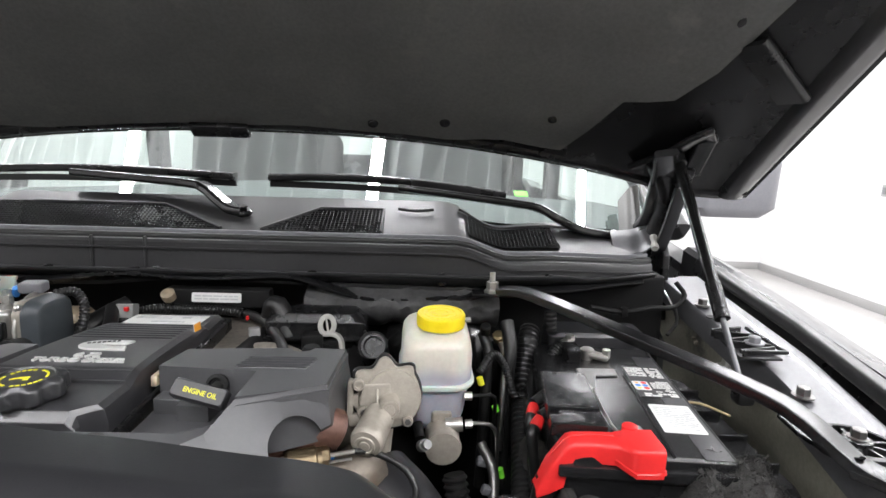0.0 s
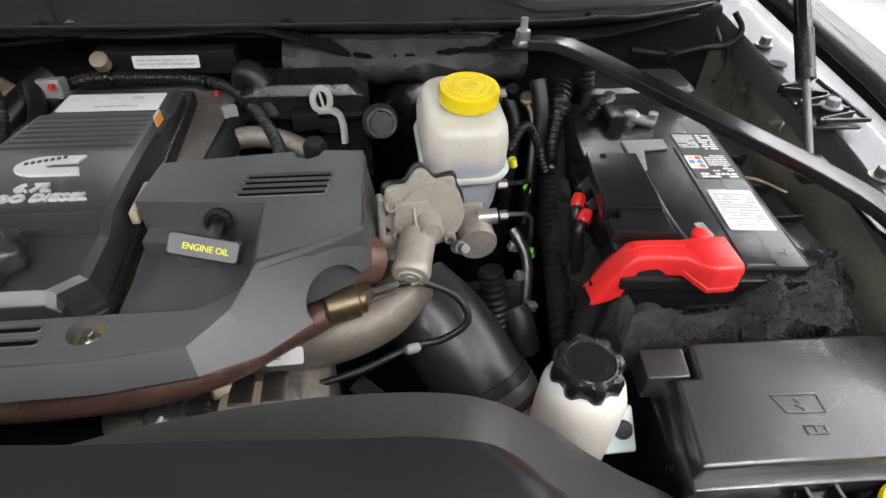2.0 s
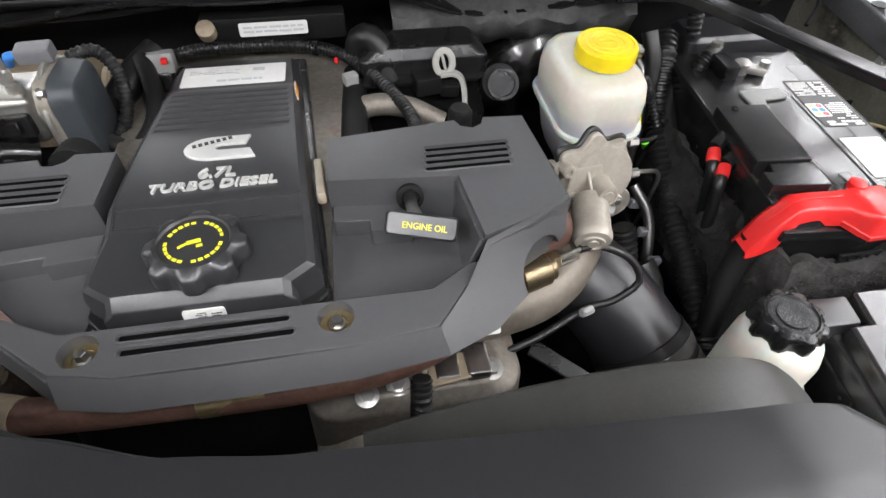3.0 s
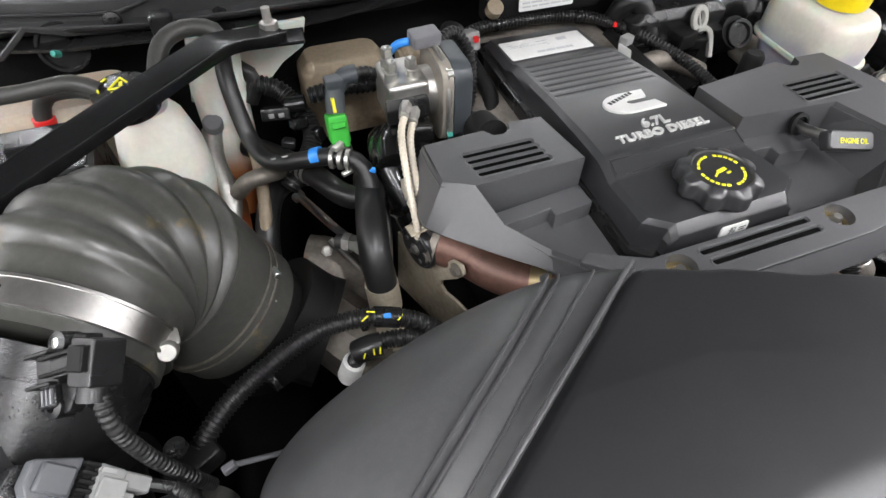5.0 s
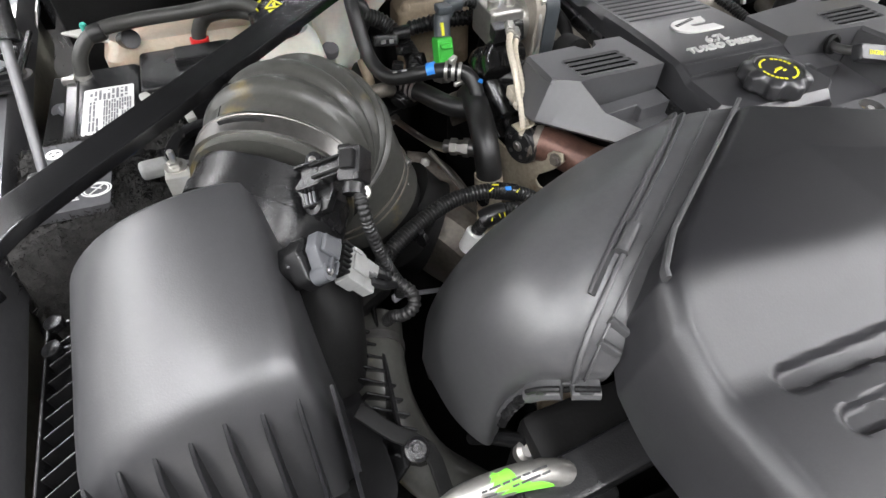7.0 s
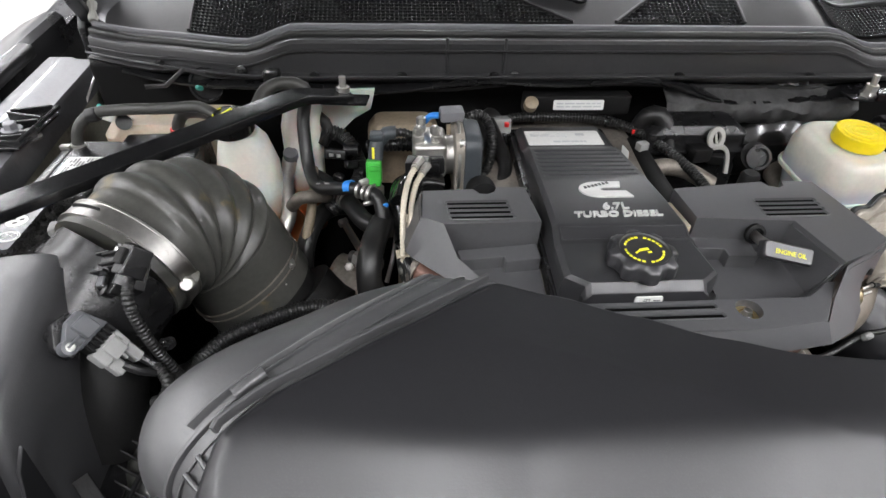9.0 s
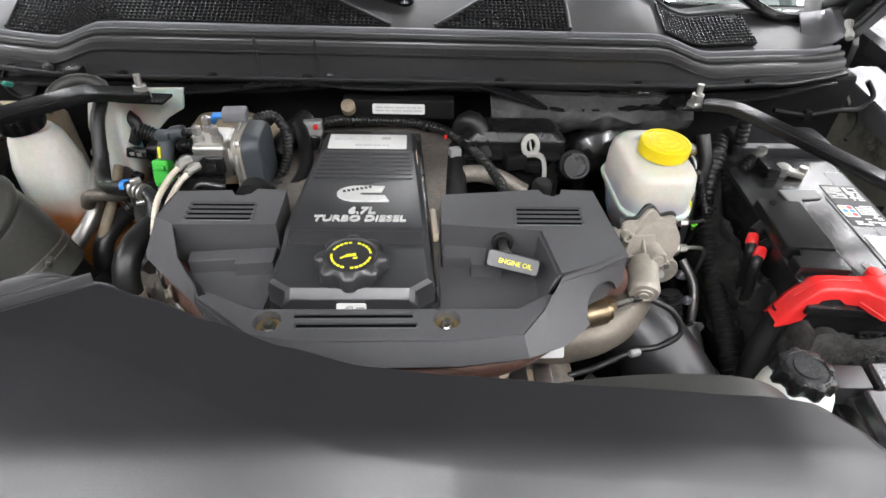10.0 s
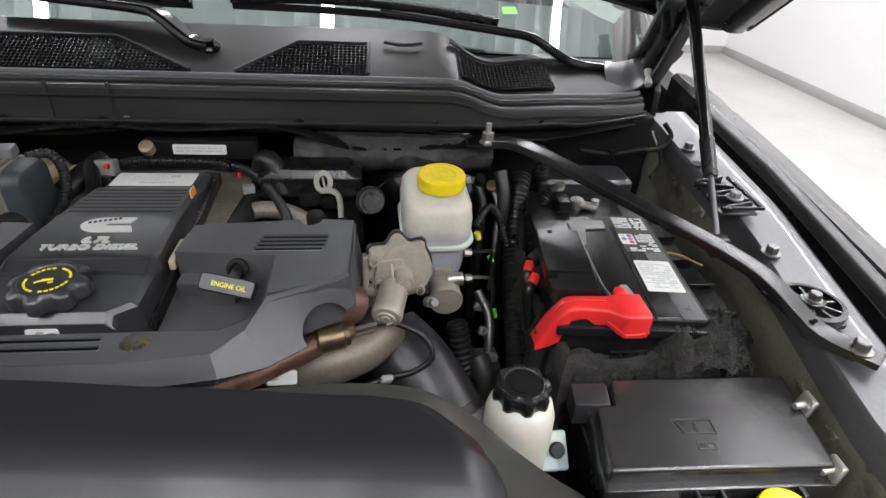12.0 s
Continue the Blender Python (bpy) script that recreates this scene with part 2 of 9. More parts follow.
M = dict(
    cover=mat("cover_plastic", (0.062, 0.062, 0.065), 0.42, spec=0.8, vary=0.08, bump=0.12, bscale=900, dust=0.03),
    block=mat("valve_cover_plastic", (0.024, 0.024, 0.026), 0.33, spec=0.9, vary=0.1, bump=0.1, bscale=900, dust=0.03),
    lid=mat("satin_lid_plastic", (0.034, 0.034, 0.036), 0.40, vary=0.1, bump=0.08, bscale=700, dust=0.04, scale=5, spec=1.0),
    duct=mat("duct_plastic", (0.013, 0.013, 0.0145), 0.36, spec=0.58, vary=0.12, bump=0.06, bscale=700, dust=0.02, scale=5),
    black=mat("black_plastic", (0.010, 0.010, 0.0105), 0.27, vary=0.2, bump=0.15, bscale=700, dust=0.025),
    # near-black fill that paints shade into slots and holes
    shade_fill=mat("slot_hole_shade", (0.003, 0.003, 0.003), 0.9, spec=0.05, vary=0.2, bump=0.0),
    dark=mat("grimy_black", (0.006, 0.006, 0.006), 0.6, spec=0.25, vary=0.3, bump=0.2, bscale=300, dust=0.025),
    cowl=mat("cowl_plastic", (0.030, 0.030, 0.031), 0.38, vary=0.15, bump=0.15, bscale=800, dust=0.05),
    rubber=mat("rubber", (0.010, 0.010, 0.010), 0.38, spec=0.5, vary=0.2, bump=0.12, bscale=300, dust=0.05),
    hose=mat("oily_hose", (0.050, 0.050, 0.045), 0.32, vary=0.25, bump=0.08, bscale=200, spots=((0.17, 0.13, 0.05), 0.585, 14.0), dust=0.05),
    gloss=mat("gloss_black", (0.006, 0.006, 0.006), 0.19, vary=0.1, bump=0.0, coat=0.3, dust=0.012),
    brace=mat("brace_paint", (0.007, 0.007, 0.0075), 0.24, spec=0.5, vary=0.2, bump=0.01, bscale=300, dust=0.01),
    darksteel=mat("dark_plated_steel", (0.16, 0.155, 0.15), 0.38, metal=0.85, vary=0.2, bump=0.08, bscale=300),
    casting=mat("pipe_casting", (0.16, 0.138, 0.112), 0.48, metal=0.4, vary=0.2, bump=0.2, bscale=300, spots=((0.16, 0.12, 0.085), 0.56, 9.0)),
    bronze=mat("plated_bronze", (0.20, 0.155, 0.095), 0.30, metal=0.9, vary=0.2, bump=0.06, spots=((0.12, 0.085, 0.05), 0.58, 40.0)),
    battery=mat("battery_lid", (0.009, 0.009, 0.0095), 0.24, spec=0.55, vary=0.15, bump=0.06, bscale=600, dust=0.05),
    rail=mat("rail_paint", (0.105, 0.105, 0.110), 0.40, metal=0.5, vary=0.12, bump=0.08, bscale=500, coat=0.3, dust=0.08),
    body=mat("body_paint", (0.022, 0.022, 0.023), 0.28, metal=0.2, vary=0.08, bump=0.03, coat=0.5),
    ecoat=mat("grey_primer", (0.20, 0.192, 0.155), 0.5, vary=0.25, bump=0.12, bscale=120, dust=0.15, spots=((0.03, 0.03, 0.028), 0.58, 9.0)),
    alu=mat("cast_aluminium", (0.34, 0.31, 0.265), 0.5, metal=0.35, vary=0.15, bump=0.25, bscale=350, spots=((0.25, 0.22, 0.18), 0.6, 14.0)),
    steel=mat("steel", (0.55, 0.54, 0.52), 0.3, metal=1.0, vary=0.15, bump=0.06, spots=((0.28, 0.25, 0.22), 0.63, 60.0)),
    zinc=mat("zinc_plate", (0.50, 0.49, 0.46), 0.40, metal=0.9, vary=0.15, bump=0.1, bscale=250),
    iron=mat("turbo_iron", (0.20, 0.18, 0.155), 0.55, metal=0.6, vary=0.3, bump=0.4, bscale=150, spots=((0.16, 0.09, 0.05), 0.6, 25.0)),
    heat=mat("heat_shield", (0.44, 0.39, 0.30), 0.45, metal=0.45, vary=0.25, bump=0.2, bscale=90, spots=((0.20, 0.13, 0.07), 0.57, 18.0)),
    brass=mat("brass", (0.45, 0.36, 0.20), 0.33, metal=0.9, vary=0.2, bump=0.1, spots=((0.2, 0.15, 0.09), 0.6, 40.0)),
    copper=mat("heat_stained_pipe", (0.125, 0.066, 0.050), 0.45, metal=0.4, vary=0.35, scale=20, bump=0.15, bscale=150, spots=((0.09, 0.05, 0.035), 0.55, 25.0)),
    tan=mat("tan_nylon", (0.25, 0.20, 0.14), 0.5, vary=0.2, bump=0.1, spots=((0.18, 0.13, 0.08), 0.58, 20.0)),
    white=mat("milky_plastic", (0.60, 0.59, 0.53), 0.35, vary=0.06, bump=0.04, sss=0.35),
    fluid=mat("fluid_behind_plastic", (0.33, 0.33, 0.375), 0.3, vary=0.08, bump=0.03, sss=0.3),
    oldwhite=mat("aged_milky_plastic", (0.42, 0.35, 0.27), 0.4, vary=0.12, bump=0.05, sss=0.2, spots=((0.34, 0.21, 0.12), 0.57, 8.0)),
    yellow=mat("yellow_cap", (0.80, 0.62, 0.012), 0.35, vary=0.05, bump=0.05),
    yprint=mat("yellow_print", (0.70, 0.66, 0.03), 0.5, vary=0.05, bump=0.0),
    red=mat("red_plastic", (0.62, 0.022, 0.022), 0.33, vary=0.06, bump=0.06, bscale=500),
    green=mat("green_plastic", (0.05, 0.42, 0.05), 0.4, vary=0.1),
    lime=mat("lime_label", (0.22, 0.85, 0.06), 0.45, vary=0.05, bump=0.02),
    blue=mat("blue_plastic", (0.03, 0.22, 0.65), 0.4, vary=0.1),
    teal=mat("teal_pin", (0.05, 0.32, 0.26), 0.4, vary=0.1),
    paper=mat("label_paper", (0.66, 0.66, 0.64), 0.5, vary=0.05, bump=0.03),
    silverlabel=mat("silver_label", (0.45, 0.46, 0.47), 0.45, vary=0.06, bump=0.02),
    print=mat("black_print", (0.03, 0.03, 0.03), 0.5, vary=0.1, bump=0.0),
    orange=mat("orange_print", (0.8, 0.33, 0.03), 0.5, vary=0.08, bump=0.0),
    badge=mat("badge_silver", (0.62, 0.62, 0.60), 0.35, metal=0.35, vary=0.06, bump=0.05),
    grey=mat("grey_plastic", (0.15, 0.15, 0.16), 0.45, vary=0.08, bump=0.08),
    lightgrey=mat("light_grey_plastic", (0.24, 0.24, 0.235), 0.45, vary=0.1, bump=0.08),
    bluegrey=mat("blue_grey_actuator", (0.045, 0.052, 0.058), 0.42, vary=0.1, bump=0.1, dust=0.08),
    braid=mat("braided_sleeve", (0.62, 0.56, 0.46), 0.5, metal=0.3, vary=0.25, fine=500, bump=0.5, bscale=700),
    midgrey=mat("mid_grey_plastic", (0.080, 0.083, 0.090), 0.36, vary=0.08, bump=0.06),
    fuse=mat("fuse_lid_plastic", (0.020, 0.019, 0.0195), 0.25, spec=1.0, vary=0.15, bump=0.10, bscale=700, dust=0.02),
    # lighter copy of duct_plastic: the snorkel's highlight is put into the colour
    duct_lit=mat("lit_duct_plastic", (0.050, 0.050, 0.052), 0.42, spec=1.0, vary=0.2, bump=0.05, bscale=500, scale=5, dust=0.06),
    film=mat("label_film", (0.085, 0.085, 0.090), 0.26, spec=0.8, vary=0.15, bump=0.05, bscale=120, dust=0.06),
    felt=mat("battery_blanket", (0.034, 0.033, 0.032), 0.95, vary=0.5, bump=1.0, bscale=350, dust=0.14, spec=0.1),
    liner=mat("hood_liner_felt", (0.105, 0.105, 0.102), 0.9, vary=0.15, scale=5, bump=0.3, bscale=900, spec=0.15, dust=0.06, spots=((0.145, 0.141, 0.134), 0.58, 6.0)),
    cloth=mat("firewall_insulation", (0.05, 0.05, 0.05), 0.6, vary=0.35, scale=30, bump=0.8, bscale=60, spec=0.4),
    wall=mat("white_wall_paint", (0.56, 0.555, 0.55), 0.35, vary=0.02, scale=0.6, bump=0.02, bscale=60, coat=0.15),
    floor=mat("polished_floor", (0.33, 0.32, 0.31), 0.22, vary=0.05, scale=1.5, fine=25, bump=0.03, bscale=30, coat=0.35),
    skirt=mat("grey_skirting", (0.27, 0.265, 0.26), 0.5, vary=0.06, scale=2),
    ceil=mat("corrugated_ceiling", (0.80, 0.81, 0.82), 0.5, vary=0.04, scale=1.0),
    lamp=mat("lamp_tube", (0.9, 0.9, 0.9), 0.4, vary=0.0, bump=0.0, emit=((0.985, 0.98, 1.0), 48.0)),
    fabric=mat("seat_fabric", (0.045, 0.045, 0.047), 0.85, vary=0.2, bump=0.4, bscale=900),
    tyre=mat("tyre", (0.02, 0.02, 0.02), 0.7, vary=0.2, bump=0.2),
    hinge=mat("light_grey_sealer", (0.33, 0.325, 0.30), 0.5, vary=0.12, bump=0.1),
    olive=mat("olive_shroud", (0.034, 0.034, 0.031), 0.42, vary=0.15, bump=0.1, dust=0.08),
)


def filled(name, top, liquid, level, soft):
    """Milky plastic with liquid showing through below a level above the thing's foot."""
    m = mat(name, top, 0.36, vary=0.08, bump=0.04, sss=0.25)
    nt = m.node_tree
    b = nt.nodes["Principled BSDF"]
    old = b.inputs["Base Color"].links[0].from_socket
    tc, sep, ns, add, rng, mx = (nt.nodes.new(k) for k in ("ShaderNodeTexCoord", "ShaderNodeSeparateXYZ", "ShaderNodeTexNoise", "ShaderNodeMath", "ShaderNodeMapRange", "ShaderNodeMix"))
    ns.inputs["Scale"].default_value = 22.0
    add.operation = "MULTIPLY_ADD"
    add.inputs[1].default_value = 0.035
    mx.data_type = "RGBA"
    L = nt.links.new
    L(tc.outputs["Object"], sep.inputs[0])
    L(tc.outputs["Object"], ns.inputs["Vector"])
    L(ns.outputs["Fac"], add.inputs[0])
    L(sep.outputs["Z"], add.inputs[2])
    for k, x in (("From Min", level - soft), ("From Max", level + soft), ("To Min", 0.0), ("To Max", 1.0)):
        rng.inputs[k].default_value = x
    L(add.outputs[0], rng.inputs["Value"])
    L(rng.outputs[0], mx.inputs["Factor"])
    mx.inputs["A"].default_value = (*liquid, 1)
    L(old, mx.inputs["B"])
    L(mx.outputs["Result"], b.inputs["Base Color"])
    return m


M["bottle"] = filled("stained_bottle", (0.72, 0.70, 0.63), (0.38, 0.14, 0.05), 0.124, 0.020)
M["tank"] = filled("fluid_reservoir", (0.55, 0.54, 0.475), (0.37, 0.36, 0.40), 0.126, 0.007)


def glass(name, tint, rough=0.0):
    m = bpy.data.materials.new(name)
    m.use_nodes = True
    b = m.node_tree.nodes["Principled BSDF"]
    b.inputs["Base Color"].default_value = (*tint, 1)
    b.inputs["Roughness"].default_value = rough
    b.inputs["Transmission Weight"].default_value = 1.0
    b.inputs["IOR"].default_value = 2.0
    return m


M["glass"] = glass("windscreen_glass", (0.50, 0.60, 0.56))

# ---- showroom ----
X0, X1, Y0, Y1 = -5.2, 4.95, -9.2, 7.55
solo("floor", box(((X0 + X1) / 2, (Y0 + Y1) / 2, -0.05), (X1 - X0 + 0.4, Y1 - Y0 + 0.4, 0.1), 0), M["floor"], "polished pale grey showroom floor", "floor", kind="structure")
solo("wall_right", box((X1 + 0.1, (Y0 + Y1) / 2, CEILING / 2), (0.2, Y1 - Y0 + 0.4, CEILING), 0), M["wall"], "white painted showroom wall", "wall", kind="structure")
solo("wall_left", box((X0 - 0.1, (Y0 + Y1) / 2, CEILING / 2), (0.2, Y1 - Y0 + 0.4, CEILING), 0), M["wall"], "white painted showroom wall", "wall", kind="structure")
solo("wall_back", box(((X0 + X1) / 2, Y1 + 0.1, CEILING / 2), (X1 - X0, 0.2, CEILING), 0), M["wall"], "white painted showroom wall", "wall", kind="structure")
# unseen closing wall; its grey only dims light bounced onto front-facing parts
solo("wall_front", box(((X0 + X1) / 2, Y0 - 0.1, CEILING / 2), (X1 - X0, 0.2, CEILING), 0), M["skirt"], "unseen front wall, grey to cut bounced light", "wall", kind="structure")
# corrugated ceiling: narrow ribs run along the hall
rows = []
for k in range(190):
    xx = X0 - 0.2 + k * (X1 - X0 + 0.4) / 189
    dz = -0.03 if k % 4 == 0 else 0.0
    rows.append([(xx, Y0 - 0.2, CEILING + 0.03 + dz), (xx, Y1 + 0.2, CEILING + 0.03 + dz)])
solo("ceiling", loft(rows, 0.03), M["ceil"], "pale corrugated metal ceiling", "ceiling", kind="structure")
for name, c, s in (("baseboard_right", (X1 - 0.008, (Y0 + Y1) / 2, 0.05), (0.016, Y1 - Y0, 0.1)), ("baseboard_left", (X0 + 0.008, (Y0 + Y1) / 2, 0.05), (0.016, Y1 - Y0, 0.1)),
                   ("baseboard_back", ((X0 + X1) / 2, Y1 - 0.008, 0.05), (X1 - X0 - 0.04, 0.016, 0.1))):
    solo(name, box(c, s, 0.003), M["skirt"], "grey skirting along the foot of the wall", "baseboard", kind="structure")
for sx in STRIPS:
    t = thing("ceiling_light", (sx, 1.6, CEILING), "long white strip light fixed under the ceiling", "light", "strip lights")
    part("housing", box((sx, 1.6, CEILING - 0.04), (0.12, 10.0, 0.1), 0.01), M["wall"], t)
    part("diffuser", box((sx, 1.6, CEILING - 0.105), (0.09, 9.9, 0.03), 0.01), M["lamp"], t, "glowing white diffuser")
w = thing("wall_socket", (X1, 5.6, 0.3), "small grey socket plate on the white wall", "socket")
part("plate", box((X1 - 0.006, 5.6, 1.25), (0.012, 0.08, 0.12), 0.004), M["lightgrey"], w)
part("rocker", box((X1 - 0.014, 5.6, 1.25), (0.008, 0.04, 0.07), 0.002), M["grey"], w)

# ---- pickup body ----
CX = -0.035
truck = thing("pickup_truck", (CX, 1.5, 0.0), "dark grey pickup truck parked with its hood raised", "truck")


def rail_z(y, side=1):
    return 1.2715 + 0.110 * (y - 0.63) if side > 0 else 1.272 + 0.055 * (y - 0.4)


for sgn, tagname in ((1, "right"), (-1, "left")):
    ox = 0.0 if sgn > 0 else -0.075
    tap = 0.040 if sgn > 0 else 0.015
    # pressed rail on top of the inner wing
    rows = []
    for k in range(25):
        y = 0.22 + 0.82 * k / 24
        xi = 0.710 - tap + tap * min(1, max(0, (y - 0.40) / (0.28 if sgn > 0 else 0.45)))
        xo = 0.752 + 0.045 * min(1, max(0, (y - 0.40) / (0.34 if sgn > 0 else 0.5)))
        z = rail_z(y, sgn)
        rows.append([(sgn * x + ox, y, zz) for x, zz in ((xi - 0.002, z - 0.035), (xi, z - 0.006), (xi + 0.004, z), (xi + 0.03, z + 0.001), (xi + 0.036, z + 0.004), (xo - 0.016, z + 0.004), (xo - 0.010, z), (xo - 0.004, z - 0.004), (xo, z - 0.012), (xo + 0.002, z - 0.04))])
    part("fender_rail", loft(rows, 0.0015), M["rail"], truck, "metallic grey pressed fender rail")
    # weather seal and outer fender
    seal = [Vector((sgn * (0.775 + 0.042 * min(1, max(0, (y - 0.3) / 0.5))) + ox, y, rail_z(y, sgn) + 0.010)) for y in [0.2 + 0.05 * k for k in range(18)]]
    part("weather_strip", sweep(seal, rounded(0.026, 0.022, 0.008, 3)), M["rubber"], truck)
    rows = []
    for k in range(21):
        y = -0.15 + 1.35 * k / 20
        xe = 0.80 + 0.035 * min(1, max(0, (y - 0.1) / 0.8))
        z = rail_z(y, sgn) + 0.012
        rows.append([(sgn * x + ox, y, zz) for x, zz in ((xe - 0.012, z - 0.05), (xe - 0.010, z - 0.004), (xe, z + 0.004), (xe + 0.02, z + 0.002), (xe + 0.07, z - 0.02), (xe + 0.13, z - 0.09), (xe + 0.165, z - 0.2), (xe + 0.17, z - 0.40), (xe + 0.15, 0.62))])
    part("fender", loft(rows, 0.002), M["body"], truck, "dark grey painted front fender")
    # inner wing
    rows = []
    for k in range(15):
        y = 0.2 + 0.85 * k / 14
        xi = 0.710 - tap + tap * min(1, max(0, (y - 0.40) / (0.28 if sgn > 0 else 0.45)))
        z = rail_z(y, sgn)
        rows.append([(sgn * x + ox, y, zz) for x, zz in ((xi + 0.003, z - 0.012), (xi + 0.012, z - 0.045), (xi + 0.014, z - 0.10), (xi + 0.03, z - 0.13), (xi + 0.03, z - 0.30), (xi - 0.05, 0.85))])
    part("inner_wing", loft(rows, 0.002), M["ecoat"], truck, "grey primed inner wing with dust")
    if sgn > 0:
        for y, dz in ((0.375, 0.045), (0.425, 0.065), (0.455, 0.040), (0.490, 0.072), (0.86, 0.03), (0.90, 0.06)):
            xi = 0.670 + tap * min(1, max(0, (y - 0.40) / 0.28))
            z = rail_z(y, sgn) - dz
            part("wing_clip", join(box((xi + 0.011, y, z), (0.006, 0.013, 0.010), 0.0015, 1, (12, 0, 0)), box((xi + 0.009, y + 0.004, z + 0.006), (0.010, 0.006, 0.003), 0.0008, 1)), M["iron"] if dz > 0.05 else M["grey"], truck)
            part("wing_bolt", hexbolt((xi + 0.008, y - 0.003, z), (-1, 0, 0.15), 0.0032, 0.004, 1.4), M["iron"], truck)
    for ax in ((0.45, -1), (4.25, 1)):
        y = ax[0]
        wx = sgn * 0.86 + CX
        tyre = part("wheel", lathe([(0.24, -0.12), (0.36, -0.135), (0.40, -0.10), (0.41, 0), (0.40, 0.10), (0.36, 0.135), (0.24, 0.12)], (wx, y, 0.41), (1, 0, 0), 40), M["tyre"], truck, "black tyre on a grey rim")
        part("rim", lathe([(0, -0.06), (0.1, -0.06), (0.22, -0.09), (0.245, -0.11), (0.245, 0.11), (0.22, 0.09), (0.1, 0.06), (0, 0.06)], (wx, y, 0.41), (1, 0, 0), 32), M["grey"], tyre)
# cab: sills, doors, roof, pillars, rear wall and load bed
rows = []
for y, hw, zt in ((1.18, 0.93, 1.30), (1.6, 0.97, 1.32), (2.6, 0.98, 1.33), (3.35, 0.98, 1.33), (3.45, 0.98, 1.35), (5.6, 0.98, 1.36)):
    rows.append([(CX - hw, y, 0.55), (CX - hw - 0.03, y, 0.9), (CX - hw, y, zt), (CX - hw + 0.07, y, zt + 0.01)])
for sgn in (-1, 1):
    part("side_panel", loft([[(CX + sgn * (CX - p[0]), p[1], p[2]) for p in r] for r in rows], 0.02), M["body"], truck, "dark grey body side")
part("underbody", box((CX, 2.9, 0.62), (1.7, 5.3, 0.12), 0.02), M["dark"], truck)
part("tailgate", box((CX, 5.6, 0.95), (1.9, 0.05, 0.8), 0.02), M["body"], truck)


def ws(u, v):
    """The windscreen: u across from -1 to 1, v up from 0 to 1."""
    hw = 0.80 - 0.12 * v
    return (CX + u * hw, 1.06 + 0.10 * (1 - v) * (u * u) + 0.78 * v - 0.04 * u * u + 0.05 * (u ** 4), 1.415 + 0.53 * v - 0.03 * u * u)


screen = part("windshield", loft([[ws(-1 + 2 * a / 24, b / 10) for a in range(25)] for b in range(11)], 0.005), M["glass"], truck, "greenish windshield reflecting strip lights")
screen.visible_shadow = False
part("green_tag", box((0.478, 1.262, 1.446), (0.030, 0.003, 0.018), 0.001, 1, (-55, 0, 8)), M["lime"], truck, "bright green tag behind the windshield")
for sgn in (-1, 1):
    part("pillar", sweep([Vector(ws(sgn * 1.03, k / 8)) for k in range(9)], rounded(0.07, 0.05, 0.015, 3)), M["body"], truck)
rows = []
for k in range(9):
    y = 1.80 + 1.55 * k / 8
    c = 0.03 * math.sin(math.pi * k / 8)
    rows.append([(CX + u * 0.74, y, 1.935 + c + 0.03 * (1 - u * u)) for u in [-1 + a / 6 for a in range(13)]])
part("roof", loft(rows, 0.03), M["body"], truck)
for sgn in (-1, 1):
    for y0, y1 in ((2.35, 2.45), (3.28, 3.40)):
        part("pillar", prism([(y0, 1.32), (y1, 1.32), (y1 - 0.04, 1.94), (y0 - 0.04, 1.94)], -0.02, 0.03, 0.004, m=Matrix.Translation((CX + sgn * 0.82, 0, 0)) @ Matrix(((0, 0, 1, 0), (1, 0, 0, 0), (0, 1, 0, 0), (0, 0, 0, 1)))), M["body"], truck)
part("cab_back", cut(box((CX, 3.38, 1.45), (1.66, 0.05, 1.0), 0.01), box((CX, 3.38, 1.66), (1.2, 0.2, 0.34), 0.03)), M["body"], truck)
part("dashboard", loft([[(CX - 0.78 + 1.56 * a / 16, y, z + 0.02 * math.cos((a - 8) * 0.35)) for a in range(17)] for y, z in ((1.12, 1.40), (1.35, 1.43), (1.62, 1.42), (1.72, 1.36), (1.74, 1.1))], 0.02), M["fabric"], truck)
for sx in (-0.42, 0.36):
    for sy in (2.35, 3.05):
        part("seat_back", box((CX + sx, sy, 1.25), (0.5, 0.16, 0.72), 0.06, 4, (-12, 0, 0)), M["fabric"], truck)
        part("headrest", box((CX + sx, sy + 0.11, 1.70), (0.27, 0.1, 0.17), 0.045, 4, (-8, 0, 0)), M["fabric"], truck)
part("mirror_stub", box((CX + 0.55 * 0.1, 1.95, 1.84), (0.24, 0.04, 0.07), 0.02, 3), M["black"], truck)
for sgn in (-1, 1):
    mz = part("door_mirror", moved(stack([(-0.09, 0, 0, 0.20, 0.10, 0.04), (-0.06, 0, 0, 0.27, 0.14, 0.05), (0.08, 0.0, 0, 0.28, 0.14, 0.05), (0.11, 0, 0, 0.22, 0.10, 0.04)]), Matrix.Translation((CX + sgn * 1.24, 1.75, 1.45))), M["grey"], truck, "large black door mirror")
    part("mirror_arm", box((CX + sgn * 1.04, 1.76, 1.41), (0.22, 0.08, 0.06), 0.02), M["black"], mz)
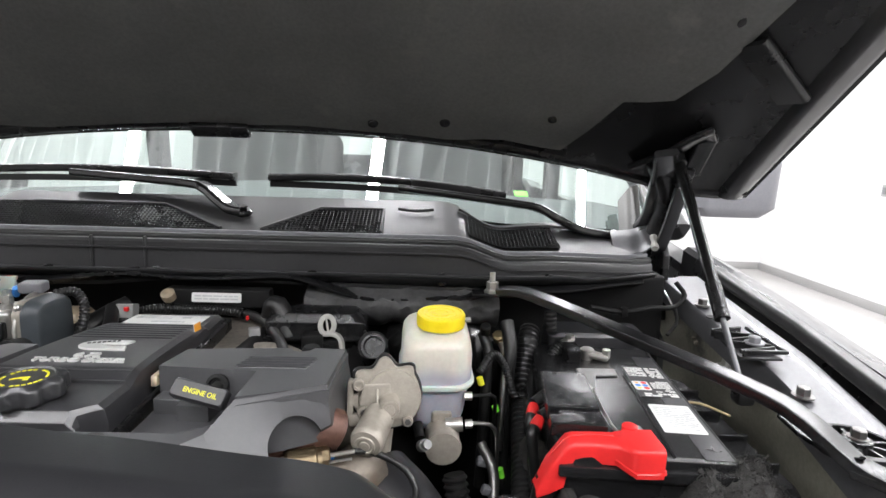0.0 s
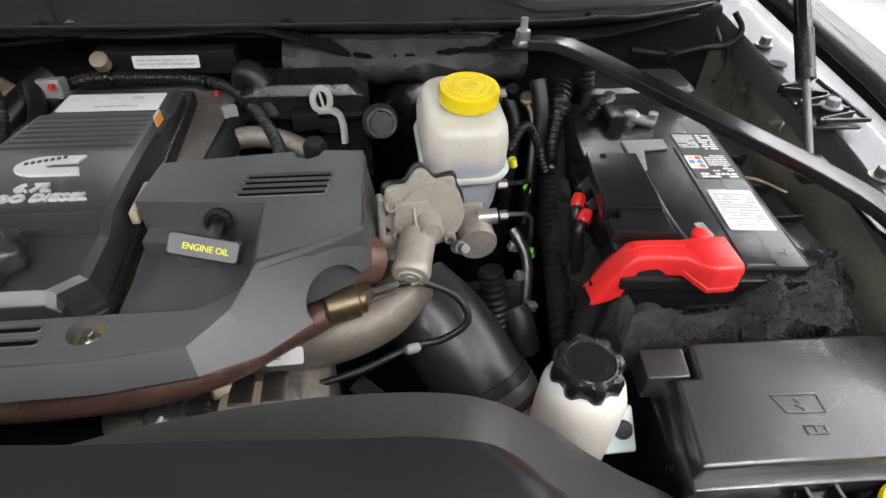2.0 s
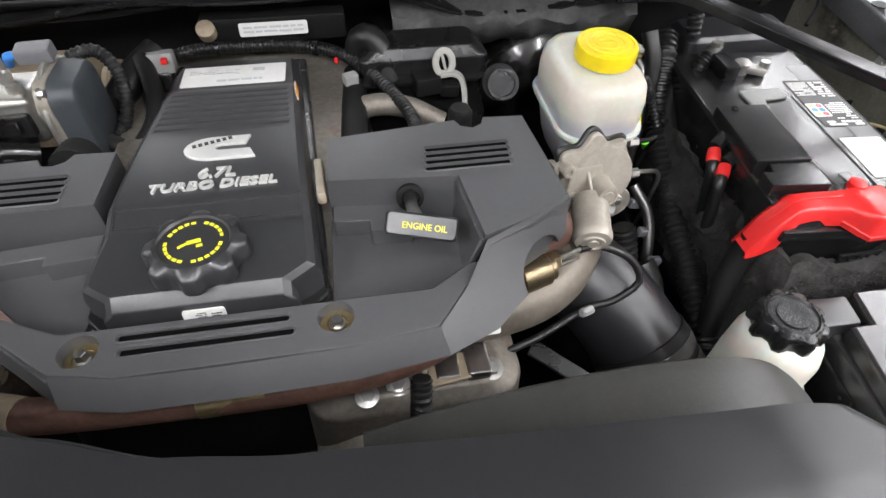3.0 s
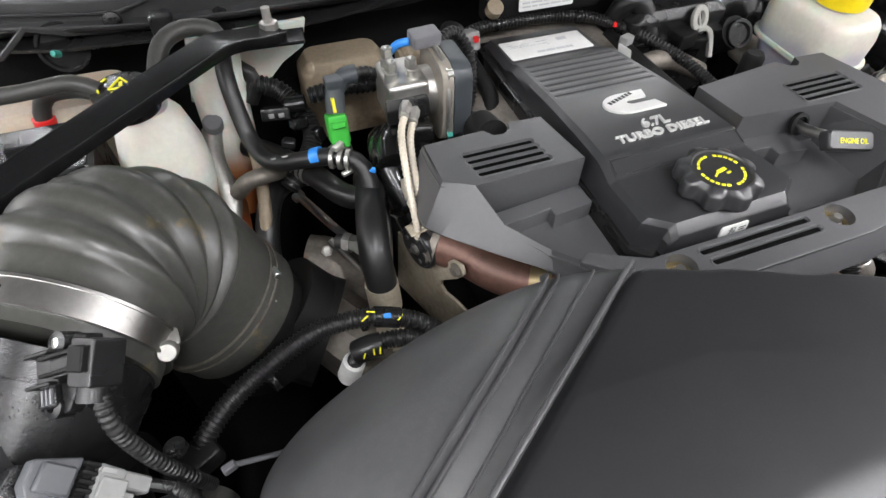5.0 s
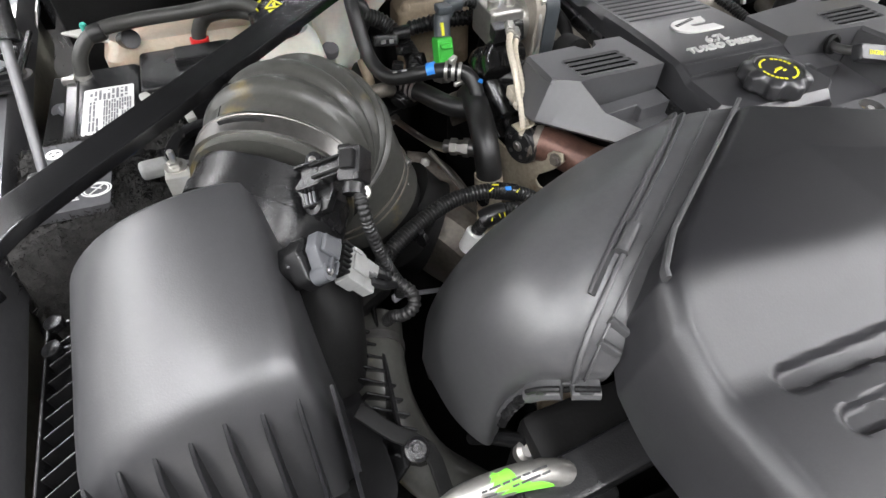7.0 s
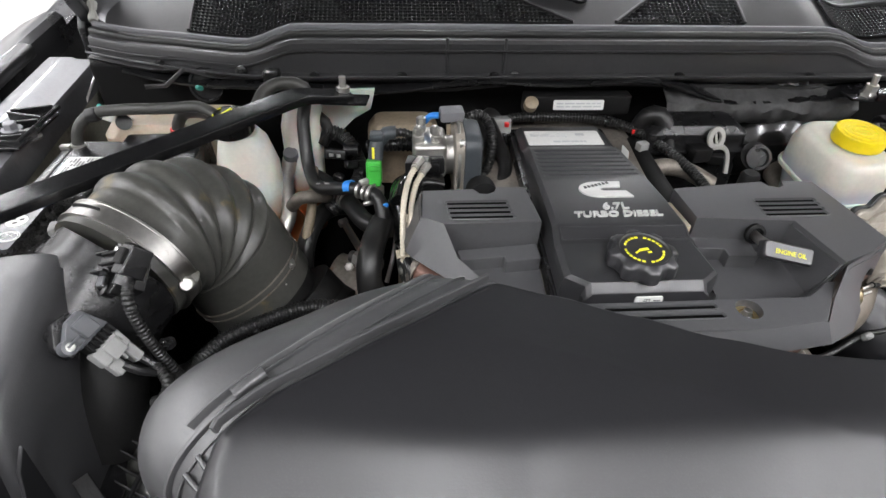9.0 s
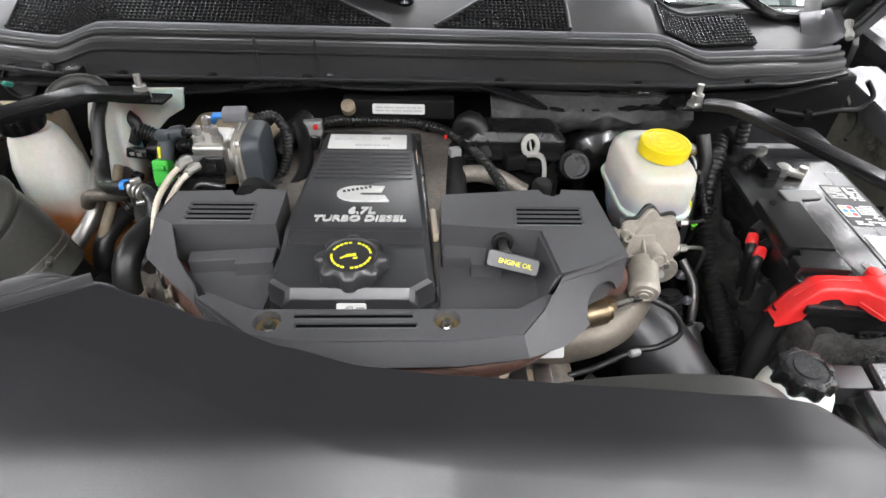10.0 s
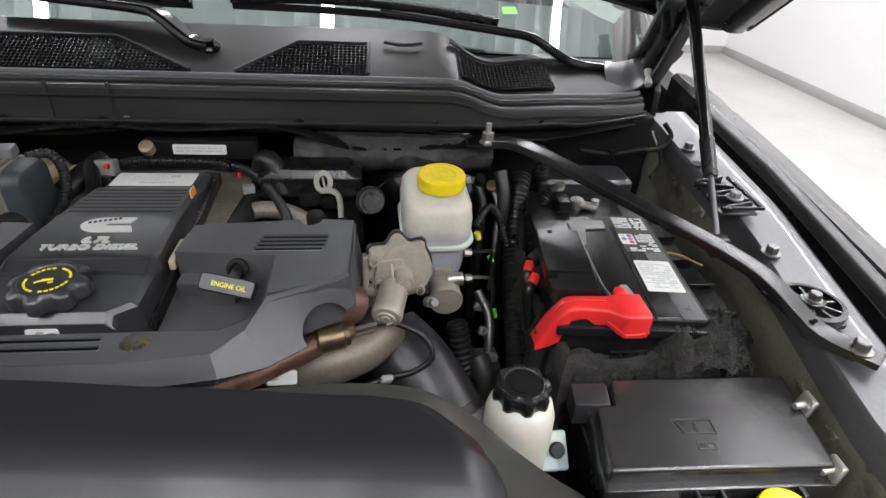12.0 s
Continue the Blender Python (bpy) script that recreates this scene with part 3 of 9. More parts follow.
# firewall, and a dark sheet added for the shade at the bay's bottom
part("firewall", box((CX, 0.975, 1.08), (1.44, 0.05, 0.52), 0.01), M["dark"], truck, "black firewall")
part("bay_shade_sheet", box((CX, 0.55, 0.74), (1.42, 0.9, 0.04), 0.01), M["dark"], truck)
for p in ((0.723, 0.899, 1), (0.710, 0.630, 1), (-0.775, 0.803, -1), (-0.80, 0.60, -1)):
    part("bolt", hexbolt((p[0], p[1], rail_z(p[1], p[2]) + 0.003), (0, 0, 1), 0.0075, 0.012), M["darksteel"], truck, "dark flange bolt")
# dark discs on the unpierced rail paint the shade of its holes
for y, xx in ((0.850, 0.717), (0.335, 0.70), (0.30, 0.665)):
    part("rail_hole_shade", lathe([(0.011, 0), (0.011, 0.0012), (0.008, 0.0014), (0, 0.0002)], (xx, y, rail_z(y) + 0.0035), (0, 0, 1), 20), M["dark"], truck)
# primer-coloured bracket bolts low on the inner wing
for y, z in ((0.44, 1.215), (0.375, 1.20), (0.80, 1.245)):
    xi = 0.635 + 0.075 * min(1, max(0, (y - 0.40) / 0.28)) + 0.004
    cl = part("spring_clip", box((xi + 0.002, y, z), (0.006, 0.020, 0.022), 0.002, 1, (0, 12, 0)), M["zinc"], truck, "bright clip nut with bolt")
    part("stud", tube([(xi, y, z), (xi - 0.012, y - 0.002, z - 0.001)], 0.0035, 10), M["zinc"], cl)

# ---- round finned hood stops on the rails ----


def hood_stop(x, y, z, name_label):
    t = thing("hood_stop", (x, y, z), name_label, "bracket", "hood stops")
    part("base_plate", prism([(x - 0.034, y + 0.070), (x - 0.012, y + 0.060), (x + 0.024, y + 0.030), (x + 0.036, y + 0.004), (x + 0.034, y - 0.018), (x + 0.020, y - 0.034), (x - 0.004, y - 0.037), (x - 0.024, y - 0.026), (x - 0.034, y - 0.004), (x - 0.038, y + 0.030)], z - 0.002, z + 0.003, 0.001, 1), M["black"], t)
    part("ring", lathe([(0.030, 0), (0.036, 0.001), (0.036, 0.010), (0.030, 0.011), (0.030, 0.002)], (x, y, z), (0, 0, 1), 28), M["black"], t)
    part("hub", lathe([(0.013, 0), (0.013, 0.013), (0.010, 0.014), (0, 0.014)], (x, y, z), (0, 0, 1), 20), M["black"], t)
    for k in range(9):
        a = math.radians(40 * k)
        part("spoke", box((x + 0.022 * math.cos(a), y + 0.022 * math.sin(a), z + 0.005), (0.02, 0.003, 0.009), 0, 1, (0, 0, math.degrees(a))), M["black"], t)
    part("bolt", hexbolt((x, y, z + 0.013), (0, 0, 1), 0.007, 0.01, 1.3), M["darksteel"], t)
    return t


hood_stop(0.697, 0.532, rail_z(0.532) + 0.004, "round black finned hood stop bolted to the fender rail")
for sx, sy, tt in ((0.705, 0.752, "R"), (-0.797, 0.82, "L")):
    t = thing("ribbed_bracket", (sx, sy, rail_z(sy, sx) + 0.004), "black ribbed plastic bracket bolted on the fender rail", "bracket", "ribbed brackets")
    z = rail_z(sy, sx) + 0.004
    part("base", prism([(sx - 0.030, sy - 0.05), (sx + 0.025, sy - 0.052), (sx + 0.030, sy + 0.045), (sx - 0.012, sy + 0.05)], z, z + 0.004, 0.001, 1), M["black"], t)
    for k in range(5):
        part("rib", box((sx, sy - 0.04 + 0.02 * k, z + 0.008), (0.05, 0.003, 0.012), 0.0008, 1, (0, 0, 14 * (-1) ** k)), M["black"], t)
    part("edge", tube([(sx - 0.030, sy - 0.05, z + 0.012), (sx + 0.028, sy - 0.052, z + 0.012), (sx + 0.032, sy + 0.045, z + 0.012)], 0.003, 8, smooth=False), M["black"], t)
    part("bolt", hexbolt((sx + 0.005, sy - 0.02, z + 0.012), (0, 0, 1), 0.008, 0.01, 1.5), M["grey"], t)

# ---- cowl ----
cowl = truck


def sm(a, b, x):
    t = min(1, max(0, (x - a) / (b - a)))
    return t * t * (3 - 2 * t)


def cowl_top(x):
    return 1.368 + 0.024 * sm(-0.52, -0.44, x) * (1 - sm(0.32, 0.41, x)) - 0.012 * sm(0.45, 0.66, x) - 0.004 * sm(-0.6, -0.7, x)


xs = [-0.755 + 1.42 * k / 70 for k in range(71)]
bow = lambda x: 0.09 * (max(0, abs(x - CX) - 0.42) / 0.3) ** 1.6
rows = []
for x in xs:
    zt, q = cowl_top(x), bow(x)
    zb = 1.345 - 0.006 * sm(0.48, 0.54, x) - 0.006 * sm(-0.60, -0.66, x)
    rows.append([(x, 0.905 + q, zb - 0.02), (x, 0.874 + q, zb - 0.002), (x, 0.872 + q, zb + 0.002), (x, 0.889 + q, zb + 0.003), (x, 0.8905 + q, zt - 0.004), (x, 0.894 + q, zt), (x, 0.902 + q, zt + 0.001), (x, 0.906 + q, zt - 0.006), (x, 0.915 + q, zt - 0.007)])
part("cowl_beam", loft(rows, 0.002), M["cowl"], cowl, "smooth black cowl beam")
for x in (-0.237, -0.156):
    part("cowl_seam", box((x, 0.8895 + bow(x), cowl_top(x) - 0.02), (0.004, 0.006, 0.05), 0.001, 1), M["cowl"], cowl)
part("beam_rib", sweep([Vector((x, 0.886 + bow(x), cowl_top(x) - 0.012)) for x in xs], rounded(0.0025, 0.003, 0.0008, 1)), M["cowl"], cowl)
part("beam_rib", sweep([Vector((x, 0.8735 + bow(x), 1.3485 - 0.006 * sm(0.48, 0.54, x))) for x in xs], rounded(0.003, 0.003, 0.001, 1)), M["cowl"], cowl)
part("rubber_seal", sweep([Vector((x, 0.911 + bow(x), cowl_top(x) + 0.000)) for x in xs], rounded(0.014, 0.016, 0.005, 3)), M["rubber"], cowl)
part("front_lip", sweep([Vector((x, 0.921 + bow(x), cowl_top(x) + 0.009)) for x in xs], rounded(0.006, 0.008, 0.002, 2)), M["grey"], cowl, "pale rounded front lip")
# the sloping top panel, dipping to the wiper shafts
VAL = ((-0.028, 0.05), (0.625, 0.05))


def top_panel(x, v):
    """v from the front lip (0) up to the glass (1)."""
    q = bow(x)
    y = 0.922 + q + 0.118 * v
    z = cowl_top(x) + 0.008 + 0.052 * v - 0.02 * sm(0.30, 0.38, x) * v + 0.010 * sm(0.36, 0.5, x) * (1 - sm(0.5, 0.62, x)) * v
    return Vector((x, y, z))


part("top_panel", loft([[top_panel(x, v / 8) - Vector((0, 0, 0.004)) for v in range(9)] for x in xs], 0.002), M["cowl"], cowl)


def grille(xa, xb, va, vb, slant_a=0.0, slant_b=0.0, nx=80, ny=10):
    """Fine crossing bars over dark gaps between two slanted ends."""
    out, back = [], []
    for j in range(ny + 1):
        v = va + (vb - va) * j / ny
        a, b = xa + slant_a * j / ny, xb + slant_b * j / ny
        path = [top_panel(a + (b - a) * i / 30, v) + Vector((0, 0, 0.002)) for i in range(31)]
        out.append(sweep(path, rounded(0.0021, 0.003, 0.0006, 1)))
    for i in range(nx + 1):
        lo = xa + (xb - xa) * i / nx
        p = []
        for j in range(6):
            v = va + (vb - va) * j / 5
            a, b = xa + slant_a * j / 5, xb + slant_b * j / 5
            if a - 0.001 <= lo <= b + 0.001:
                p.append(top_panel(lo, v) + Vector((0, 0, 0.0015)))
        if len(p) > 1:
            out.append(sweep(p, rounded(0.0018, 0.003, 0.0005, 1)))
    for j in range(2):
        v = (va, vb)[j]
        a, b = (xa + slant_a * j, xb + slant_b * j)
        back.append([top_panel(a + (b - a) * i / 30, v) - Vector((0, 0, 0.0015)) for i in range(31)])
    return join(*out), loft(back, 0.001)


for k, args in enumerate(((-0.60, -0.055, 0.06, 0.62, 0.0, -0.115, 88, 11), (0.008, 0.20, 0.06, 0.62, 0.085, 0.0, 30, 11), (0.345, 0.50, 0.16, 0.70, 0.0, -0.005, 24, 10))):
    g, bk = grille(*args)
    part("grille_backing", bk, M["dark"], cowl)
    part("grille", g, M["black"], cowl, "fine black square grille")
    xa, xb, va, vb, sa, sb = args[:6]
    edge = [top_panel(xa, va), top_panel(xa + sa, vb), top_panel((xa + xb + sa + sb) / 2, vb), top_panel(xb + sb, vb), top_panel(xb, va)]
    if k < 2:
        part("grille_rim", sweep([p + Vector((0, 0, 0.003)) for p in edge], rounded(0.005, 0.006, 0.0015, 2)), M["cowl"], cowl)
    else:
        # ridge behind the small grille
        part("grille_rim", sweep([top_panel(0.330 + 0.29 * i / 20, 0.80 - 0.06 * (i / 20) ** 2) + Vector((0, 0, 0.002)) for i in range(21)], rounded(0.010, 0.005, 0.002, 2)), M["cowl"], cowl)
part("rear_notch", sweep([top_panel(0.225 + 0.06 * i / 6, 0.66 - 0.05 * math.sin(math.pi * i / 6)) + Vector((0, 0, 0.003)) for i in range(7)], rounded(0.004, 0.005, 0.0015, 1)), M["cowl"], cowl, "shallow notch in the panel")
for x in (-0.64, -0.42, -0.17, 0.10, 0.30, 0.47, -0.30):
    part("push_pin", lathe([(0.007, 0), (0.0072, 0.002), (0.005, 0.0035), (0, 0.0038)], (x, 0.8805 + bow(x), 1.3475), (0, 0, 1), 16), M["black"], cowl)
# wavy flange below the beam
rows = []
for k in range(61):
    x = -0.70 + 1.34 * k / 60
    dz = 0.010 * sm(-0.33, -0.15, x) - 0.030 * sm(0.05, 0.20, x) + 0.006 * math.sin(x * 23) * 0.5 + 0.018 * sm(0.33, 0.40, x)
    z = 1.336 + dz - 0.004
    rows.append([(x, 0.93 + bow(x), z + 0.004), (x, 0.872 + bow(x), z + 0.002), (x, 0.868 + bow(x), z), (x, 0.868 + bow(x), z - 0.003), (x, 0.885 + bow(x), z - 0.012)])
part("lower_flange", loft(rows, 0.0015), M["black"], cowl, "wavy pressed flange")
rows = []
rnd = random.Random(4)
for k in range(41):
    x = 0.09 + 0.30 * k / 40
    rows.append([(x, y + 0.006 * noise.noise(Vector((x * 40, j * 1.7, 1))), z + 0.008 * noise.noise(Vector((x * 55, j * 2.3, 5)))) for j, (y, z) in enumerate(((0.90, 1.325), (0.868, 1.312), (0.862, 1.300), (0.866, 1.288), (0.875, 1.274), (0.90, 1.262)))])
part("insulation", loft(rows, 0.002), M["cloth"], cowl, "crinkled black insulation cloth")
vin = part("paper_label", sheet(0.075, 0.0145, 0.0006, plane_mat((-0.0435, 0.8705, 1.3075), (0, -1, 0.2), (0, 0.2, 1))), M["paper"], cowl, "white barcode label")
part("label_print", bars(0.066, 0.009, 2, plane_mat((-0.0435, 0.8695, 1.3078), (0, -1, 0.2), (0, 0.2, 1)), 7, 0.95), M["silverlabel"], vin)
part("label_backing", box((-0.0435, 0.885, 1.305), (0.16, 0.025, 0.03), 0.004), M["dark"], cowl)

# ---- wipers ----


def wiper(px, py, pz, bend, mid, tip, blade_a, blade_b):
    t = thing("wiper", (px, py, pz), "black windshield wiper arm with its blade", "wiper", "wipers")
    part("pivot", join(lathe([(0.014, -0.02), (0.014, 0.004), (0.011, 0.007)], (px, py, pz), (0, -0.35, 1), 22), lathe([(0.006, 0.005), (0.006, 0.014), (0, 0.014)], (px, py, pz), (0, -0.35, 1), 6)), M["gloss"], t)
    path = spline([(px, py, pz + 0.004), *bend, mid, tip], 0.01)
    part("arm", sweep(path, rounded(0.026, 0.015, 0.005, 3), size=lambda k, s: 1.10 - 0.25 * min(1, s / 0.35)), M["gloss"], t, "curved gloss black arm")
    part("blade", sweep([Vector(blade_a).lerp(Vector(blade_b), k / 12) + Vector((0, 0, 0.012 * math.sin(math.pi * k / 12))) for k in range(13)], rounded(0.024, 0.014, 0.004, 2)), M["black"], t)
    part("rubber_edge", sweep([Vector(blade_a).lerp(Vector(blade_b), k / 12) + Vector((0, 0.004, -0.012 + 0.006 * math.sin(math.pi * k / 12))) for k in range(13)], rounded(0.006, 0.012, 0.002, 2)), M["rubber"], t)
    return t


wiper(-0.036, 0.985, 1.424, [(-0.058, 0.990, 1.430), (-0.085, 1.002, 1.446), (-0.110, 1.015, 1.462)], (-0.15, 1.03, 1.470), (-0.36, 1.055, 1.482), (-0.66, 1.10, 1.472), (-0.08, 1.075, 1.480))
wiper(0.629, 1.080, 1.384, [(0.605, 1.070, 1.392), (0.565, 1.050, 1.400), (0.535, 1.038, 1.410), (0.508, 1.045, 1.424), (0.480, 1.058, 1.438)], (0.43, 1.062, 1.446), (0.22, 1.072, 1.468), (-0.02, 1.085, 1.480), (0.42, 1.085, 1.458))

lipz = [(-0.656, 1.326), (-0.628, 1.328), (-0.597, 1.352), (-0.566, 1.343), (-0.428, 1.328), (-0.38, 1.327), (-0.291, 1.321), (-0.225, 1.322), (-0.134, 1.331), (0.009, 1.330), (0.182, 1.326), (0.36, 1.322), (0.423, 1.322), (0.478, 1.306)]
part("lower_lip", sweep([Vector((x, 0.893, z)) for x, z in lipz], rounded(0.003, 0.006, 0.001, 1)), M["cowl"], cowl, "thin raised lip under the cowl")
for x, z in ((-0.52, 1.350), (-0.14, 1.343), (0.10, 1.340), (0.30, 1.338)):
    part("push_pin", lathe([(0.009, 0), (0.008, 0.003), (0.004, 0.004), (0.004, 0.006), (0, 0.006)], (x, 0.889, z), (0, -1, 0.25), 16), M["black"], cowl, "black push pin")
# pale painted ends of the plenum beside the wiper pivots
for sgn in (1, -1):
    ox = 0.0 if sgn > 0 else -0.07
    rows = []
    for j in range(13):
        v = j / 12
        rows.append([(sgn * (0.612 + 0.075 * u + 0.006 * v) + ox, 1.008 + 0.06 * v + 0.010 * u, 1.364 + 0.034 * v + 0.010 * u * u + 0.008 * sm(0.6, 1.0, u) - 0.003 * math.sin(6 * v)) for u in [i / 12 for i in range(13)]])
    part("plenum_end", loft(rows, 0.003), M["rail"], truck, "pale grey painted plenum end")
    part("sealer_bead", sweep(spline([(sgn * 0.684 + ox, 1.012, 1.376), (sgn * 0.692 + ox, 1.045, 1.396), (sgn * 0.696 + ox, 1.08, 1.415)], 0.006), circle(0.006, 8), size=lambda k, s: 1.0 + 0.25 * math.sin(k * 1.7)), M["hinge"], truck, "uneven cream sealer bead")

# ---- hood hinges ----
hood = thing("hood", (CX, 1.03, 1.44), "raised dark grey hood with a black felt liner underneath", "hood")
for sgn in (1, -1):
    ox = 0.0 if sgn > 0 else -0.07
    t = hood
    X = lambda a: sgn * a + ox
    part("hinge_bracket", prism([(1.02, 1.24), (1.20, 1.26), (1.17, 1.40), (1.08, 1.43), (1.03, 1.36)], -0.006, 0.006, 0.002, 1, Matrix.Translation((X(0.715), 0, 0)) @ Matrix(((0, 0, 1, 0), (1, 0, 0, 0), (0, 1, 0, 0), (0, 0, 0, 1)))), M["black"], t)
    part("hinge_arm", sweep(spline([(X(0.69), 1.12, 1.39), (X(0.685), 1.05, 1.43), (X(0.665), 0.97, 1.50), (X(0.64), 0.90, 1.545)], 0.02), rounded(0.035, 0.012, 0.004, 2)), M["body"], t)
    part("hinge_link", sweep(spline([(X(0.705), 1.05, 1.36), (X(0.70), 1.0, 1.42), (X(0.69), 0.93, 1.52)], 0.02), rounded(0.022, 0.01, 0.003, 2)), M["body"], t)
    part("hinge_joint", join(box((X(0.690), 1.085, 1.385), (0.020, 0.030, 0.026), 0.008, 3, (20, 10, 15)), lathe([(0.0, 0), (0.012, 0), (0.013, 0.008), (0.008, 0.014), (0, 0.014)], (X(0.682), 1.070, 1.392), (sgn * -0.3, -0.8, 0.5), 18)), M["olive"], t, "dark grey joint with sealer")
    part("hinge_cover_strip", loft([[(X(0.640 + 0.050 * u + 0.020 * v), 1.070 + 0.030 * u + 0.09 * v, 1.372 + 0.030 * u + 0.075 * v + 0.010 * math.sin(3.0 * u)) for u in [i / 8 for i in range(9)]] for v in [j / 10 for j in range(11)]], 0.003), M["olive"], t, "dark sealed corner of the scuttle")
    part("hinge_flange", sweep(spline([(X(0.632), 1.052, 1.366), (X(0.668), 1.050, 1.374), (X(0.694), 1.072, 1.400), (X(0.706), 1.12, 1.440), (X(0.712), 1.20, 1.50)], 0.012), rounded(0.006, 0.022, 0.0025, 2)), M["olive"], t, "dark curved flange")
    part("black_boot", sweep(spline([(X(0.700), 1.055, 1.400), (X(0.705), 1.03, 1.440), (X(0.690), 0.985, 1.490), (X(0.655), 0.955, 1.535)], 0.012), rounded(0.05, 0.036, 0.015, 4), size=lambda k, s: 0.75 + 0.35 * math.sin(min(1.0, s / 0.19) * 2.6)), M["black"], t, "dark hinge cover")
    part("hinge_wire_stay", tube([(X(0.665), 1.02, 1.36), (X(0.70), 0.985, 1.30), (X(0.715), 0.965, 1.27)], 0.002, 8), M["steel"], t)

# ---- hood ----
HD, HN = Vector((0, -0.80, 0.60)), Vector((0, 0.60, 0.80))


def hood_pt(x, v, off=0.0):
    e = min(1.0, abs(x - CX) / 0.865)
    base = Vector((x, 1.04, 1.562 - 0.118 * e ** 2.2))
    return base + HD * v + HN * (off + 0.03 * math.sin(math.pi * min(1, max(0, v / 1.15))) * (1 - e * e))


hx = [CX - 0.865 + 1.73 * k / 40 for k in range(41)]


def hood_v0(x):
    e = abs(x - CX) / 0.865
    return 0.05 * max(0, (e - 0.86) / 0.14) ** 2


rows_in = [[hood_pt(x, hood_v0(x) + (1.16 - hood_v0(x)) * k / 24, 0.0) for k in range(25)] for x in hx]
rows_out = [[hood_pt(x, hood_v0(x) - 0.012 + (1.19 - hood_v0(x)) * k / 24, 0.055) for k in range(25)] for x in hx]
part("inner_panel", loft(rows_in, 0.0015), M["black"], hood, "satin black inner panel")
part("outer_skin", loft(rows_out, 0.002), M["body"], hood)
for sgn in (-1, 1):
    edge = [hood_pt(CX + sgn * 0.842, 0.04 + 1.1 * k / 20, 0.022) for k in range(21)]
    part("side_flange", sweep(edge, rounded(0.055, 0.062, 0.02, 4)), M["body"], hood, "rolled side edge")
    part("stiffener", sweep([hood_pt(CX + sgn * 0.715, 0.33, -0.002), hood_pt(CX + sgn * 0.81, 0.27, -0.002)], rounded(0.05, 0.016, 0.007, 3)), M["black"], hood)
    part("strut_mount", sweep(spline([hood_pt(CX + sgn * 0.66, 0.05, -0.01), hood_pt(CX + sgn * 0.70, 0.12, -0.02), hood_pt(CX + sgn * 0.735, 0.17, -0.012), hood_pt(CX + sgn * 0.75, 0.08, -0.01)], 0.02), rounded(0.034, 0.012, 0.006, 3)), M["black"], hood)
part("rear_flange", sweep([hood_pt(x, hood_v0(x) + 0.012, 0.018) for x in hx], rounded(0.045, 0.04, 0.014, 3)), M["black"], hood)
part("centre_tab", box(hood_pt(-0.085, 0.012, -0.010), (0.10, 0.03, 0.012), 0.004, 2, (-37, 0, 0)), M["black"], hood)
lrows = []
for k in range(45):
    x = CX - 0.735 + 1.47 * k / 44
    e = abs(x - CX) / 0.735
    v0 = 0.022 + 0.02 * sm(0.45, 0.60, e) + 0.15 * sm(0.72, 0.84, e) + 0.22 * max(0, (e - 0.86) / 0.14) ** 2.5
    row = []
    for j in range(25):
        v = v0 + (1.06 - v0) * j / 24
        puff = 0.010 * min(1, j / 2.0) * min(1, (24 - j) / 2.0) * min(1, (1 - e) / 0.03 + 0.15)
        dent = 0.004 * math.exp(-((v - 0.16) / 0.02) ** 2) + 0.008 * math.exp(-(((x - 0.42) / 0.13) ** 2 + ((v - 0.40) / 0.03) ** 2))
        row.append(hood_pt(x, v, -0.003 - puff + dent + 0.0025 * noise.noise(Vector((x * 9, v * 9, 0)))))
    lrows.append(row)
part("liner", loft(lrows, 0.002), M["liner"], hood, "scuffed black felt liner")
for x, v in ((0.30, 0.07), (0.47, 0.12), (0.18, 0.05), (0.655, 0.36), (-0.42, 0.10), (0.36, 0.34)):
    part("liner_clip", lathe([(0.009, 0), (0.008, 0.003), (0, 0.004)], hood_pt(x, v, -0.012), -HN, 14), M["black"], hood)

fwc = thing("firewall_cable", (0.60, 0.93, 1.25), "thin black cable clipped along the firewall below the cowl", "cable")
part("cable", tube([(0.549, 0.925, 1.29), (0.606, 0.925, 1.283), (0.653, 0.928, 1.29), (0.692, 0.93, 1.292), (0.712, 0.94, 1.31), (0.699, 0.95, 1.33)], 0.0042, 10), M["dark"], fwc)
part("clip", box((0.606, 0.925, 1.283), (0.012, 0.010, 0.016), 0.002), M["dark"], fwc)
part("branch", tube([(0.692, 0.93, 1.292), (0.694, 0.92, 1.269), (0.671, 0.9, 1.253)], 0.0030, 8), M["dark"], fwc)

# ---- gas struts ----


def strut(top, bot, frac):
    a, b = Vector(top), Vector(bot)
    t = thing("gas_strut", bot, "black gas strut with bright rod holding up the hood", "strut", "gas struts")
    c = b.lerp(a, frac)
    part("cylinder", tube([a, c], 0.0086, 14, smooth=False), M["gloss"], t)
    part("collar", tube([c - (a - b).normalized() * 0.004, c + (a - b).normalized() * 0.05], 0.0100, 14, smooth=False), M["black"], t)
    part("rod", tube([b, c], 0.004, 12, smooth=False), M["rail"], t, "grey metal rod")
    part("top_socket", lathe([(0, -0.014), (0.011, -0.01), (0.012, 0.006), (0.006, 0.014), (0, 0.014)], a, (a - b), 16), M["black"], t)
    part("end_fitting", box(b, (0.022, 0.022, 0.03), 0.005), M["black"], t)
    return t


strut((0.670, 0.925, 1.535), (0.664, 0.668, 1.262), 0.27)
strut((-0.72, 0.80, 1.53), (-0.737, 0.607, 1.300), 0.40)

